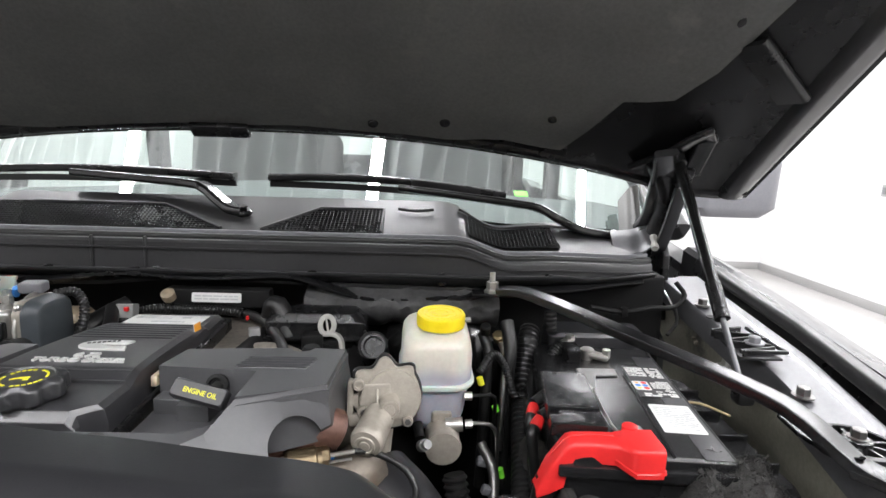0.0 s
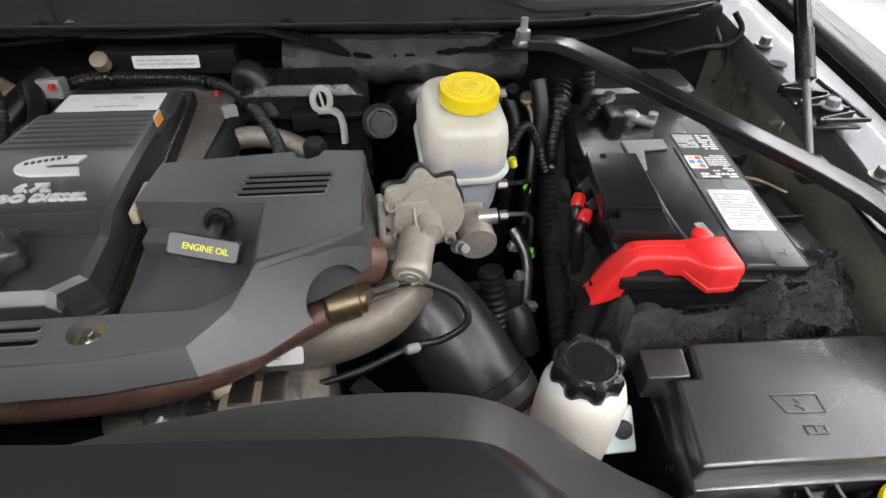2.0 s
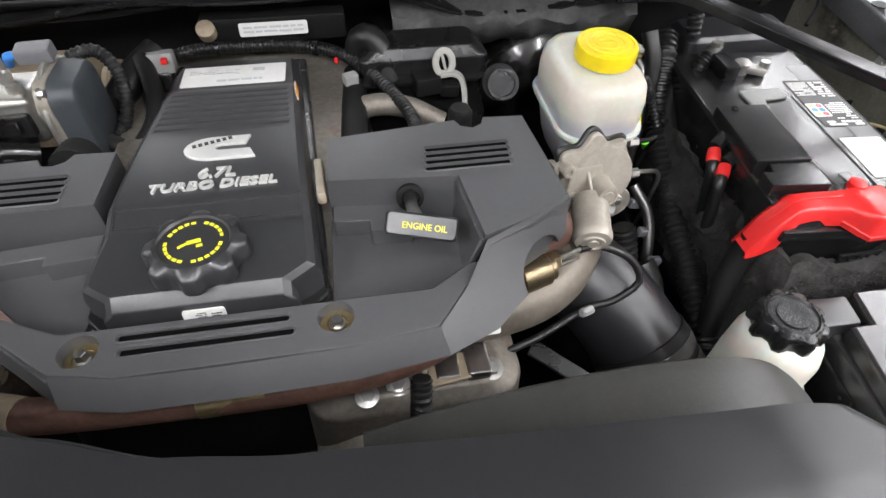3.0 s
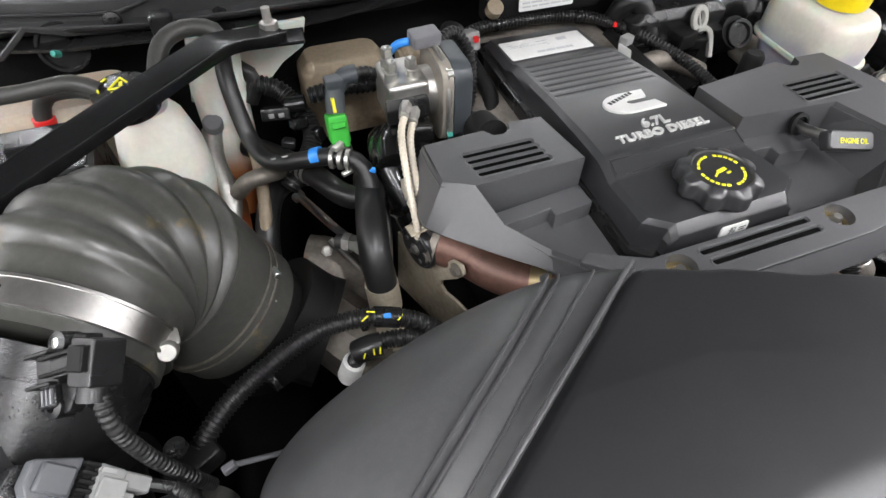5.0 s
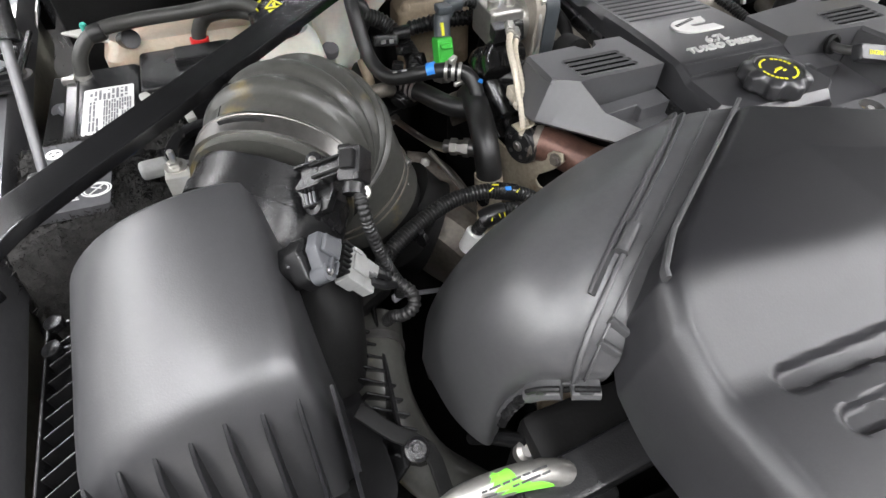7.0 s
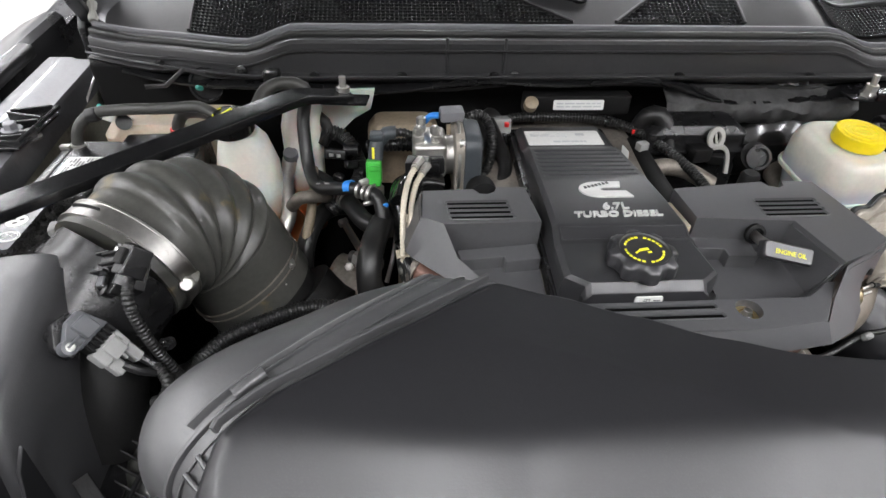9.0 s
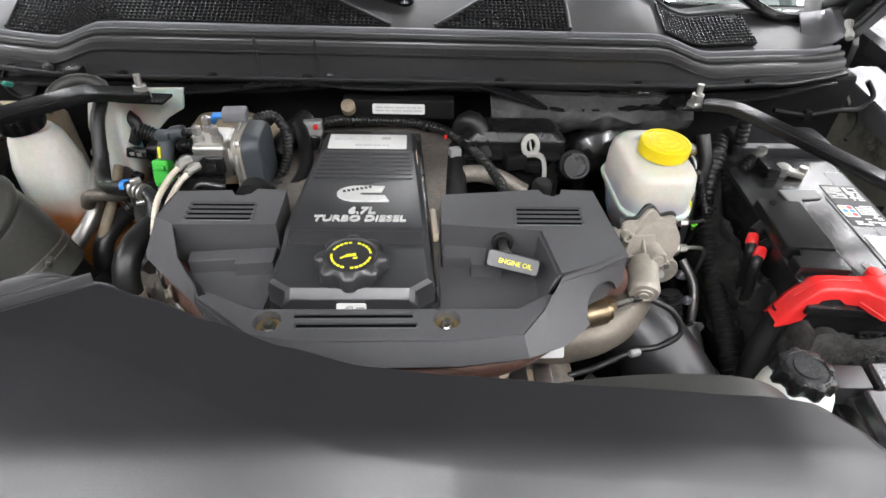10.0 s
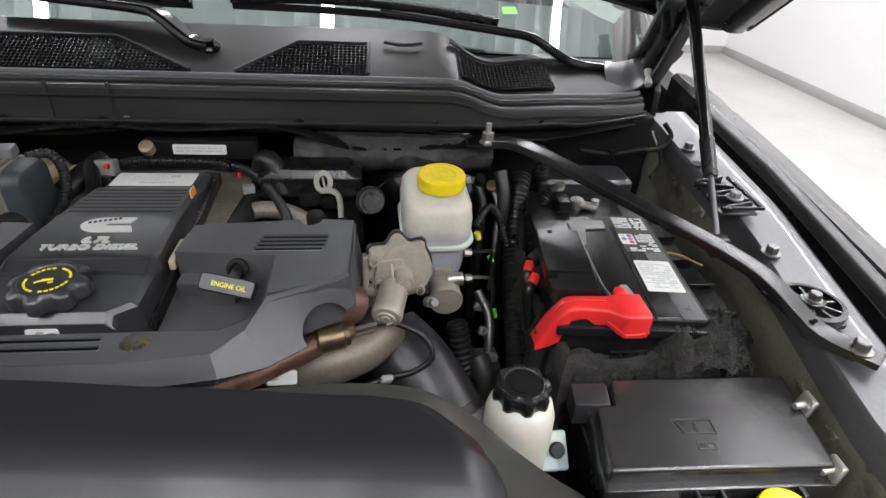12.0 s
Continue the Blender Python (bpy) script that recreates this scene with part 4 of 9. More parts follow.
# ---- engine ----
engine = thing("engine_block", (-0.08, 0.66, 0.76), "grimy dark diesel engine block and cylinder head", "engine")
part("block", stack([(0.76, -0.08, 0.68, 0.36, 0.50, 0.04), (1.08, -0.08, 0.68, 0.38, 0.48, 0.04), (1.10, -0.08, 0.70, 0.30, 0.46, 0.03), (1.235, -0.08, 0.70, 0.26, 0.44, 0.03)], bev=0.004), M["dark"], engine)
part("cylinder_head", stack([(1.235, -0.08, 0.70, 0.24, 0.42, 0.03), (1.268, -0.08, 0.70, 0.23, 0.40, 0.03)], bev=0.003), M["iron"], engine, "dirty cast cylinder head")
part("front_housing", stack([(0.9, 0.06, 0.50, 0.20, 0.12, 0.03), (1.185, 0.06, 0.50, 0.18, 0.10, 0.03), (1.198, 0.06, 0.50, 0.14, 0.08, 0.02)], bev=0.003), M["iron"], engine, "dull alloy front housing")
part("cable_sleeve", conduit([(0.062, 0.452, 1.232), (0.060, 0.440, 1.215), (0.058, 0.432, 1.18), (0.06, 0.43, 1.10)], 0.0085), M["rubber"], engine)
for x, y in ((0.020, 0.462), (0.045, 0.468), (0.105, 0.478), (0.122, 0.470)):
    part("housing_bolt", hexbolt((x, y, 1.198), (0, -0.3, 1), 0.006, 0.007, 1.6), M["steel"], engine)
part("pale_bracket", prism([(0.068, 0.455), (0.118, 0.462), (0.115, 0.485), (0.070, 0.480)], 1.205, 1.209, 0.001, 1), M["tan"], engine, "stained pale bracket")
part("alternator", lathe([(0, 0), (0.05, 0), (0.062, 0.01), (0.062, 0.09), (0.05, 0.10), (0, 0.10)], (0.03, 0.40, 1.10), (0, 1, 0), 32), M["alu"], engine)
part("pulley", lathe([(0, 0), (0.045, 0), (0.05, 0.006), (0.042, 0.014), (0.05, 0.022), (0, 0.03)], (-0.10, 0.37, 1.08), (0, 1, 0), 32), M["dark"], engine)
for x in (0.085, 0.11):
    part("harness_clip", box((x, 0.475, 1.205), (0.02, 0.03, 0.012), 0.003), M["steel"], engine)

# moulded cover over the head, open in the middle
cover = thing("engine_cover", (-0.06, 0.55, 1.27), "matte dark grey plastic engine cover with vent slots", "engine cover")


def wing_z(x, y):
    return 1.3175 - 0.10 * (y - 0.575)


slotcut = lambda x0, x1, ys: [box(((x0 + x1) / 2 + dx, y, 1.318), (x1 - x0, 0.0058, 0.110), 0.0022, 2) for dx, y in ys]
left = prism([(-0.284, 0.596), (-0.262, 0.5815), (-0.160, 0.5825), (-0.163, 0.657), (-0.196, 0.659), (-0.200, 0.648), (-0.208, 0.643), (-0.217, 0.644), (-0.223, 0.655), (-0.281, 0.652)], 1.266, wing_z, 0)
left = cut(left, *slotcut(-0.256, -0.190, ((0.0025, 0.5935), (0.0015, 0.6030), (0.0008, 0.6125), (0.0, 0.6220))))
lw = part("wing", bevel(left, 0.0020, 2, 40), M["cover"], cover)
right = prism([(0.008, 0.584), (0.110, 0.574), (0.1145, 0.500), (0.150, 0.514), (0.186, 0.536), (0.186, 0.660), (0.150, 0.663), (0.146, 0.652), (0.137, 0.646), (0.127, 0.651), (0.123, 0.662), (0.010, 0.648)], 1.266, wing_z, 0)
right = cut(right, *slotcut(0.088, 0.158, ((-0.002, 0.5876), (-0.0005, 0.5969), (0.0007, 0.6062), (0.0018, 0.6155))))
rw = part("wing", bevel(right, 0.0020, 2, 40), M["cover"], cover)
# near-black blocks fill the slots to paint the shade inside them
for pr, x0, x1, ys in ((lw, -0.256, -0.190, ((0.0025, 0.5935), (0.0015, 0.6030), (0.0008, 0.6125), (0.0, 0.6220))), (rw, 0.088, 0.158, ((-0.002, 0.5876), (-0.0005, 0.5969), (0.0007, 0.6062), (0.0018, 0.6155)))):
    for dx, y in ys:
        part("vent_shade", box(((x0 + x1) / 2 + dx, y, wing_z(0, y) - 0.0225), (x1 - x0 - 0.0006, 0.0052, 0.0430), 0), M["shade_fill"], pr)
        part("vent_rim", sweep([Vector(((x0 + x1) / 2 + dx + a, y + b, wing_z(0, y) + 0.0004)) for a, b in rounded(x1 - x0 + 0.003, 0.008, 0.0035, 3)] + [Vector(((x0 + x1) / 2 + dx + (x1 - x0) / 2 + 0.0015, y, wing_z(0, y) + 0.0004))], circle(0.0008, 5), cap=False), M["cover"], pr)
# pockets: floors below the wings
part("pocket", prism([(-0.252, 0.572), (-0.246, 0.548), (-0.165, 0.470), (-0.160, 0.580)], 1.266, 1.2735, 0.001), M["cover"], cover)
part("pocket_shelf", prism([(-0.248, 0.572), (-0.246, 0.556), (-0.200, 0.561), (-0.200, 0.552), (-0.162, 0.556), (-0.162, 0.580)], 1.268, 1.2895, 0.0015), M["cover"], cover)
part("pocket", prism([(0.006, 0.586), (0.005, 0.478), (0.078, 0.477), (0.116, 0.500), (0.112, 0.576)], 1.266, 1.2735, 0.001), M["cover"], cover)
part("pocket_shelf", prism([(0.010, 0.586), (0.009, 0.566), (0.038, 0.564), (0.038, 0.552), (0.070, 0.550), (0.072, 0.578)], 1.268, 1.2895, 0.0015), M["cover"], cover)
# front strip with the two screw wells
strip = prism([(-0.162, 0.4775), (-0.205, 0.4985), (-0.215, 0.492), (-0.160, 0.448), (-0.120, 0.440), (0.020, 0.440), (0.074, 0.4465), (0.114, 0.4965), (0.104, 0.4965), (0.074, 0.4775)], 1.266, lambda x, y: 1.3030, 0.0015)
strip = cut(strip, lathe([(0, -0.012), (0.0115, -0.012), (0.0125, 0.01), (0, 0.01)], (0.009, 0.464, 1.303), n=24), lathe([(0, -0.012), (0.0115, -0.012), (0.0125, 0.01), (0, 0.01)], (-0.146, 0.4625, 1.303), n=24),
            box((-0.0725, 0.4685, 1.303), (0.104, 0.0052, 0.09), 0.0018), box((-0.0695, 0.4575, 1.303), (0.104, 0.0052, 0.09), 0.0018))
fs = part("front_strip", strip, M["cover"], cover)
# the strip's slots get the same blackened fill for their inner shade
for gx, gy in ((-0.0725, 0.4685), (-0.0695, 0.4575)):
    part("vent_shade", box((gx, gy, 1.2845), (0.1034, 0.0046, 0.034), 0), M["shade_fill"], fs)
    part("vent_rim", sweep([Vector((gx + a, gy + b, 1.3033)) for a, b in rounded(0.1065, 0.0074, 0.003, 3)] + [Vector((gx + 0.05325, gy, 1.3033))], circle(0.0007, 5), cap=False), M["cover"], fs)
for p in ((0.009, 0.464, 1.2925), (-0.146, 0.4625, 1.2925)):
    w = part("grommet", lathe([(0.0115, 0), (0.0115, 0.002), (0.007, 0.003), (0.007, 0.001), (0, 0.001)], p, n=24), M["brass"], cover, "rusty brown washer")
    part("screw", hexbolt((p[0], p[1], p[2] + 0.002), (0, 0, 1), 0.0042, 0.007, 1.3), M["steel"], w)
# sloping outer skirts
def skirt(top, low, mid=0.4, bulge=0.003):
    rows = []
    for a, b in zip(top, low):
        a, b = Vector(a), Vector(b)
        out = (b - a).cross(Vector((0, 0, 1)))
        rows.append([a - Vector((0, 0, 0.004)), a, a.lerp(b, 0.06), a.lerp(b, 0.3), a.lerp(b, 0.6), a.lerp(b, 0.94), b, b - Vector((0, -0.004, 0.004))])
    return loft(rows, 0.0025)


part("skirt", skirt([(-0.282, 0.652, 1.3095), (-0.284, 0.625, 1.3122), (-0.284, 0.597, 1.3150), (-0.2620, 0.5812, 1.3172), (-0.2500, 0.5480, 1.300), (-0.2250, 0.5150, 1.2955), (-0.2120, 0.4920, 1.3020), (-0.160, 0.4480, 1.3015)],
                    [(-0.300, 0.648, 1.268), (-0.303, 0.620, 1.270), (-0.302, 0.588, 1.276), (-0.294, 0.572, 1.280), (-0.258, 0.536, 1.280), (-0.226, 0.505, 1.281), (-0.204, 0.476, 1.283), (-0.156, 0.436, 1.283)]), M["cover"], cover, "sloping outer skirt", angle=13)
part("skirt", cut(skirt([(0.186, 0.658, 1.3088), (0.1865, 0.60, 1.3147), (0.1865, 0.5365, 1.3210), (0.150, 0.5135, 1.3233), (0.1150, 0.4965, 1.3240), (0.0970, 0.4735, 1.3040), (0.0745, 0.4460, 1.3025), (0.020, 0.4395, 1.3025), (-0.06, 0.4385, 1.3025), (-0.120, 0.4395, 1.3025), (-0.160, 0.4475, 1.3025)],
                    [(0.194, 0.655, 1.265), (0.196, 0.60, 1.266), (0.191, 0.533, 1.283), (0.156, 0.501, 1.277), (0.147, 0.484, 1.273), (0.117, 0.455, 1.277), (0.080, 0.4355, 1.284), (0.020, 0.4275, 1.284), (-0.06, 0.4265, 1.284), (-0.120, 0.4275, 1.284), (-0.158, 0.4355, 1.284)]), lathe([(0.026, -0.06), (0.026, 0.06)], (0.163, 0.514, 1.268), (-0.26, 0.74, -0.62), 28)), M["cover"], cover, "sloping outer skirt", angle=13)
part("inner_wall", skirt([(0.1095, 0.575, 1.3170), (0.1140, 0.499, 1.3245), (0.104, 0.4965, 1.3030), (0.074, 0.4775, 1.3025), (0.004, 0.4775, 1.3025)], [(0.106, 0.572, 1.272), (0.104, 0.511, 1.272), (0.096, 0.506, 1.272), (0.070, 0.488, 1.272), (0.004, 0.488, 1.272)]), M["cover"], cover, angle=14)

# raised centre cover with the badge
bc = thing("breather_cover", (-0.08, 0.65, 1.27), "glossy black plastic breather cover with a silver badge and lettering", "engine cover")


def bx(y, side):
    t = (y - 0.503) / 0.327
    return (-0.1525 + 0.0130 * t) if side < 0 else (-0.0030 - 0.0190 * t)


def section_row(y, zt, dx=0.0, rib=0.0, ch=0.0045):
    a, b = bx(y, -1) + dx, bx(y, 1) - dx
    zr = zt + rib
    low = [(a - 0.004, y, 1.262), (a - 0.003, y, min(1.298, zt - 0.006)), (a - 0.0005, y, zt - ch), (a + ch, y, zt), (a + ch + 0.004, y, zt), (a + ch + 0.0055, y, zr)]
    return low + [(b + a - x, y, z) for x, _, z in reversed(low)]


prof = [(0.4835, 1.268, 0.0175), (0.4865, 1.3030, 0.0175), (0.4875, 1.3050, 0.0175), (0.4940, 1.3112, 0.0172), (0.4950, 1.3118, 0.0165), (0.5030, 1.3124, 0.0050), (0.5070, 1.3122, 0.0), (0.530, 1.3112, 0.0), (0.553, 1.3100, 0.0), (0.5555, 1.3104, 0.0), (0.5745, 1.3168, 0.0), (0.578, 1.3176, 0.0), (0.62, 1.3162, 0.0), (0.668, 1.3126, 0.0)]
prof = [p + (0.0,) for p in prof]
y = 0.674
while y < 0.752:
    z = 1.3122 - 0.105 * (y - 0.672)
    prof += [(y, z, 0, 0.0), (y + 0.0012, z, 0, -0.0008), (y + 0.0040, z - 0.0004, 0, -0.0008), (y + 0.0058, z - 0.0006, 0, 0.0002), (y + 0.0095, z - 0.001, 0, 0.0002)]
    y += 0.0112
prof += [(0.758, 1.3020, 0, 0.0), (0.766, 1.2978, 0, 0), (0.772, 1.2962, 0, 0), (0.818, 1.2952, 0, 0), (0.832, 1.2925, 0.0, 0), (0.840, 1.286, 0.002, 0), (0.842, 1.262, 0.003, 0)]
part("shell", loft([section_row(*p) for p in prof], cap=True), M["block"], bc, angle=22)
part("base_flange", prism([(-0.160, 0.503), (-0.140, 0.4805), (-0.017, 0.4805), (0.004, 0.501), (-0.012, 0.845), (-0.150, 0.845)], 1.262, 1.284, 0.003), M["black"], bc)
face = plane_mat((-0.0755, 0.6405, 1.3143), (0, 0.07, 1), (0, 1, 0)) @ Matrix.Diagonal((0.84, 0.9, 0.9, 1))
# badge: a wide C with a slanting band, no lettering
cpoly = []
for k in range(21):
    a = radians(90 + 180 * k / 20)
    cpoly.append((-0.008 + 0.026 * math.cos(a) * 1.05, 0.0185 * math.sin(a)))
cpoly += [(0.0335, -0.0185), (0.0275, -0.0045), (0.0, -0.0045)]
for k in range(1, 10):
    a = radians(270 - 180 * k / 10)
    cpoly.append((0.0 + 0.006 * math.cos(a), 0.0045 * math.sin(a)))
cpoly += [(0.0, 0.0045), (0.0225, 0.0045), (0.0265, 0.0185)]
badge = part("badge", moved(prism(cpoly, 0, 0.0028, 0.0005, 1), face), M["badge"], bc, "flat silver badge")
for k in range(7):
    part("badge_mark", moved(box((-0.026 + 0.0055 * k, 0.0035 + 0.0018 * k, 0.0030), (0.0036, 0.0050, 0.0006), 0, 1, (0, 0, 18)), face), M["print"], badge)
ltr = plane_mat((-0.0765, 0.6015, 1.3178), (0, 0.035, 1), (0, 1, 0))
part("lettering", letters("6.7L", 0.0115, 0.0024, ltr @ Matrix.Translation((0.001, 0.0040, 0)), 1.05, shear=0.12, bold=0.0002), M["badge"], bc, "raised silver lettering")
part("lettering", letters("TURBO DIESEL", 0.0092, 0.0024, ltr @ Matrix.Translation((0.0, -0.0105, 0)), 1.13, shear=0.12, bold=0.0002), M["badge"], bc, "raised silver lettering")
sp = plane_mat((-0.0825, 0.7935, 1.2963), (0, 0.022, 1), (0, 1, 0))
st = part("paper_label", sheet(0.103, 0.040, 0.0005, sp), M["paper"], bc, "white printed label")
part("label_print", join(bars(0.05, 0.012, 4, sp @ Matrix.Translation((-0.02, 0.006, 0.0004)), 3, 0.6, gap=0.3), bars(0.045, 0.005, 1, sp @ Matrix.Translation((0.006, -0.011, 0.0004)), 5, 1.0, gap=0.8), moved(prism([(0.018, 0.006), (0.030, 0.006), (0.030, 0.012), (0.018, 0.012)], 0.0004, 0.0009, 0), sp)), M["silverlabel"], st)
sp = plane_mat((-0.0765, 0.4852, 1.2955), (0, -1, 0.08), (0, 0.08, 1))
st = part("paper_label", sheet(0.027, 0.0115, 0.0012, sp), M["paper"], bc, "small white code label")
part("label_print", join(bars(0.007, 0.007, 4, sp @ Matrix.Translation((-0.002, 0, 0.0010)), 8, 0.9), bars(0.007, 0.005, 2, sp @ Matrix.Translation((0.008, 0, 0.0010)), 9, 0.9)), M["print"], st)
band = plane_mat((-0.0775, 0.5650, 1.3140), (0, -0.315, 0.95), (0, 0.95, 0.315))
part("band_frame", moved(sweep([Vector((a, b, 0.0002)) for a, b in ((-0.066, -0.0075), (0.066, -0.0075), (0.0655, 0.0075), (-0.0655, 0.0075), (-0.066, -0.0075))], rounded(0.0012, 0.0012, 0.0004, 1)), band), M["block"], bc, "thin raised frame")
# oil filler cap
cap = thing("oil_filler_cap", (-0.079, 0.516, 1.319), "black scalloped oil filler cap with yellow print", "cap")
sc = lambda w, k: 1.0 + (0.075 * math.tanh(2.2 * math.cos(8 * w)) - 0.02 if 1 <= k <= 4 else 0)
part("grip", lathe([(0.024, -0.004), (0.031, 0.0015), (0.0325, 0.004), (0.0320, 0.014), (0.0300, 0.0168), (0.0255, 0.0195), (0.0235, 0.0195), (0.0225, 0.0178), (0, 0.0178)], (-0.0775, 0.5185, 1.3125), (0, 0.0, 1), 96, wave=sc), M["block"], cap)
cm = orient((-0.0775, 0.5185, 1.3306), (0, 0, 1))
out = []
for k in range(26):
    if k in (6, 13, 19, 25):
        continue
    a = radians(360 / 26 * k)
    out.append(moved(box((0.0178 * math.cos(a), 0.0178 * math.sin(a), 0), (0.0021, 0.0030, 0.0006), 0, 1, (0, 0, math.degrees(a))), cm))
part("ring_print", join(*out), M["yprint"], cap, "ring of yellow printed marks")
part("can_symbol", join(moved(box((0, 0, 0), (0.009, 0.0032, 0.0006), 0, 1, (0, 0, 12)), cm), moved(box((0.007, 0.003, 0), (0.006, 0.0018, 0.0006), 0, 1, (0, 0, 35)), cm), moved(box((-0.004, 0.004, 0), (0.004, 0.002, 0.0006), 0, 1, (0, 0, 12)), cm)), M["yprint"], cap)
# dipstick
dip = thing("oil_dipstick", (0.071, 0.552, 1.285), "black dipstick handle with yellow ENGINE OIL lettering", "dipstick")
hx = Vector((0.965, -0.150, -0.170)).normalized()
hn = (Vector((0.05, -0.72, 0.69)) - hx * hx.dot(Vector((0.05, -0.72, 0.69)))).normalized()
hm = Matrix.Translation((0.0735, 0.5260, 1.3145)) @ Matrix((hx, hn.cross(hx), hn)).transposed().to_4x4() @ Matrix.Scale(0.983, 4)
part("handle", moved(stack([(-0.006, 0, 0, 0.050, 0.015, 0.003), (-0.004, 0, 0, 0.053, 0.018, 0.003), (0.004, 0, 0, 0.053, 0.018, 0.003), (0.006, 0, 0, 0.050, 0.015, 0.003)], 3), hm), M["block"], dip)
part("handle_lettering", letters("ENGINE OIL", 0.0048, 0.0006, hm @ Matrix.Translation((0.002, -0.0008, 0.0061)), 0.92, bold=0.00008), M["yprint"], dip, "yellow lettering")
part("tube", tube([(0.0735, 0.5260, 1.3145), (0.071, 0.560, 1.303), (0.071, 0.574, 1.301)], 0.0050, 12), M["steel"], dip)
part("socket", lathe([(0.011, 0), (0.011, 0.004), (0.0075, 0.005), (0.0075, 0.001), (0, 0.001)], (0.071, 0.5735, 1.302), (0, -1, 0.35), 24), M["dark"], dip)
solo("paper_spacer", box((0.001, 0.608, 1.298), (0.007, 0.050, 0.012), 0.002, 2, (-4, 0, 3)), M["oldwhite"], "cream plastic strip beside the breather cover", "strip")
t = thing("warning_sticker", (-0.018, 0.735, 1.285), "orange and white warning sticker on the breather cover", "sticker")
sp = plane_mat((-0.0155, 0.735, 1.285), (1, 0.05, 0.1), (0, 1, -0.09))
part("sheet", sheet(0.055, 0.022, 0.0005, sp @ Matrix.Rotation(radians(90), 4, "Z") @ Matrix.Rotation(radians(-90), 4, "Z")), M["paper"], t)
part("band", moved(box((-0.018, 0, 0.0006), (0.016, 0.021, 0.0006), 0), sp), M["orange"], t, "orange band")

# heat-stained pipe under the front of the cover
pipe = thing("coolant_pipe", (0.02, 0.455, 1.23), "heat-stained brown metal pipe under the engine cover", "pipe")
part("pipe_run", tube([(-0.30, 0.50, 1.235), (-0.22, 0.462, 1.243), (-0.10, 0.452, 1.246), (0.0, 0.452, 1.246), (0.07, 0.468, 1.243), (0.125, 0.505, 1.240), (0.160, 0.524, 1.245)], 0.0125, 18), M["copper"], pipe)
part("sleeve", tube([(-0.090, 0.4525, 1.246), (-0.045, 0.452, 1.2465)], 0.0138, 18), M["brass"], pipe, "dull brass sleeve")
part("sleeve", tube([(-0.245, 0.472, 1.240), (-0.205, 0.4585, 1.2435)], 0.0138, 18), M["tan"], pipe)
sn = thing("pressure_sensor", (0.17, 0.532, 1.24), "brass pressure sensor on a cast alloy elbow", "sensor")
part("body", lathe([(0.012, 0), (0.0145, 0.003), (0.0145, 0.028), (0.012, 0.030), (0.012, 0.034)], (0.150, 0.520, 1.247), (0.95, 0.28, 0.02), 26), M["bronze"], sn)
part("hex", lathe([(0.009, 0), (0.009, 0.010), (0.007, 0.012)], (0.178, 0.530, 1.251), (0.95, 0.28, 0.02), 6), M["bronze"], sn)
part("probe", tube([(0.186, 0.532, 1.251), (0.212, 0.541, 1.251)], 0.0022, 8), M["steel"], sn)
part("probe", tube([(0.186, 0.528, 1.246), (0.210, 0.536, 1.246)], 0.0014, 8), M["steel"], sn)
part("elbow_shield", tube([(0.118, 0.538, 1.256), (0.150, 0.545, 1.266), (0.175, 0.552, 1.270), (0.190, 0.560, 1.262)], 0.021, 22), M["copper"], sn, "burnt brown exhaust stub")

# ---- cast throttle body ----
egr = thing("throttle_housing", (0.225, 0.575, 1.20), "cast aluminium throttle housing with a scalloped flange", "throttle")
plate = plane_mat((0.238, 0.599, 1.283), (0.12, -0.97, 0.19), (0.0, 0.19, 1))


def scallop(w, k):
    """Deep teeth over the top and one at the foot; smooth towards the battery."""
    w = (w + math.pi) % (2 * math.pi)
    top = sm(0.55, 0.85, w) * (1 - sm(3.3, 3.7, w))
    return 1.0 + 0.125 * math.cos(7.2 * (w - 1.65)) * top + 0.05 * math.exp(-((w - 5.25) / 0.16) ** 2) - 0.02


part("gasket", moved(lathe([(0.0372, -0.010), (0.0392, -0.008), (0.0392, -0.0045), (0.0375, -0.003), (0, -0.003)], n=120, wave=scallop), plate), M["rubber"], egr, "black scalloped gasket")
part("flange", moved(lathe([(0.0352, -0.005), (0.0362, -0.003), (0.0362, 0.0005), (0.0345, 0.0025), (0.028, 0.0030), (0, 0.0030)], n=120, wave=scallop), plate), M["alu"], egr)
part("gear_case", moved(join(lathe([(0.0305, -0.001), (0.0305, 0.005), (0.0295, 0.0068), (0.027, 0.0072), (0.0, 0.0078)], (0.006, -0.003, 0), n=64), prism([(-0.030, -0.010), (-0.010, -0.022), (0.006, -0.006), (0.004, 0.014), (-0.026, 0.013)], 0, 0.0085, 0.003)), plate), M["alu"], egr)
part("shaft_boss", moved(lathe([(0.0130, 0.004), (0.0112, 0.012), (0.0104, 0.024), (0.0098, 0.0262), (0.0078, 0.0265), (0.0074, 0.0252), (0.0056, 0.0252), (0.0050, 0.0266), (0, 0.0268)], (0.002, -0.008, 0), (0, -0.08, 1), 32), plate), M["alu"], egr)
motor = Vector((0.222, 0.5405, 1.2575))
md = (motor - Vector((0.2335, 0.589, 1.2685))).normalized()
part("motor_end", lathe([(0.0160, -0.044), (0.0165, -0.012), (0.0170, -0.009), (0.0170, -0.005), (0.0150, -0.001), (0.0105, 0.0), (0.0100, 0.0016), (0.0078, 0.0020), (0.0072, 0.0008), (0.0052, 0.0008), (0.0046, 0.0020), (0, 0.0022)], motor, md, 40), M["alu"], egr)
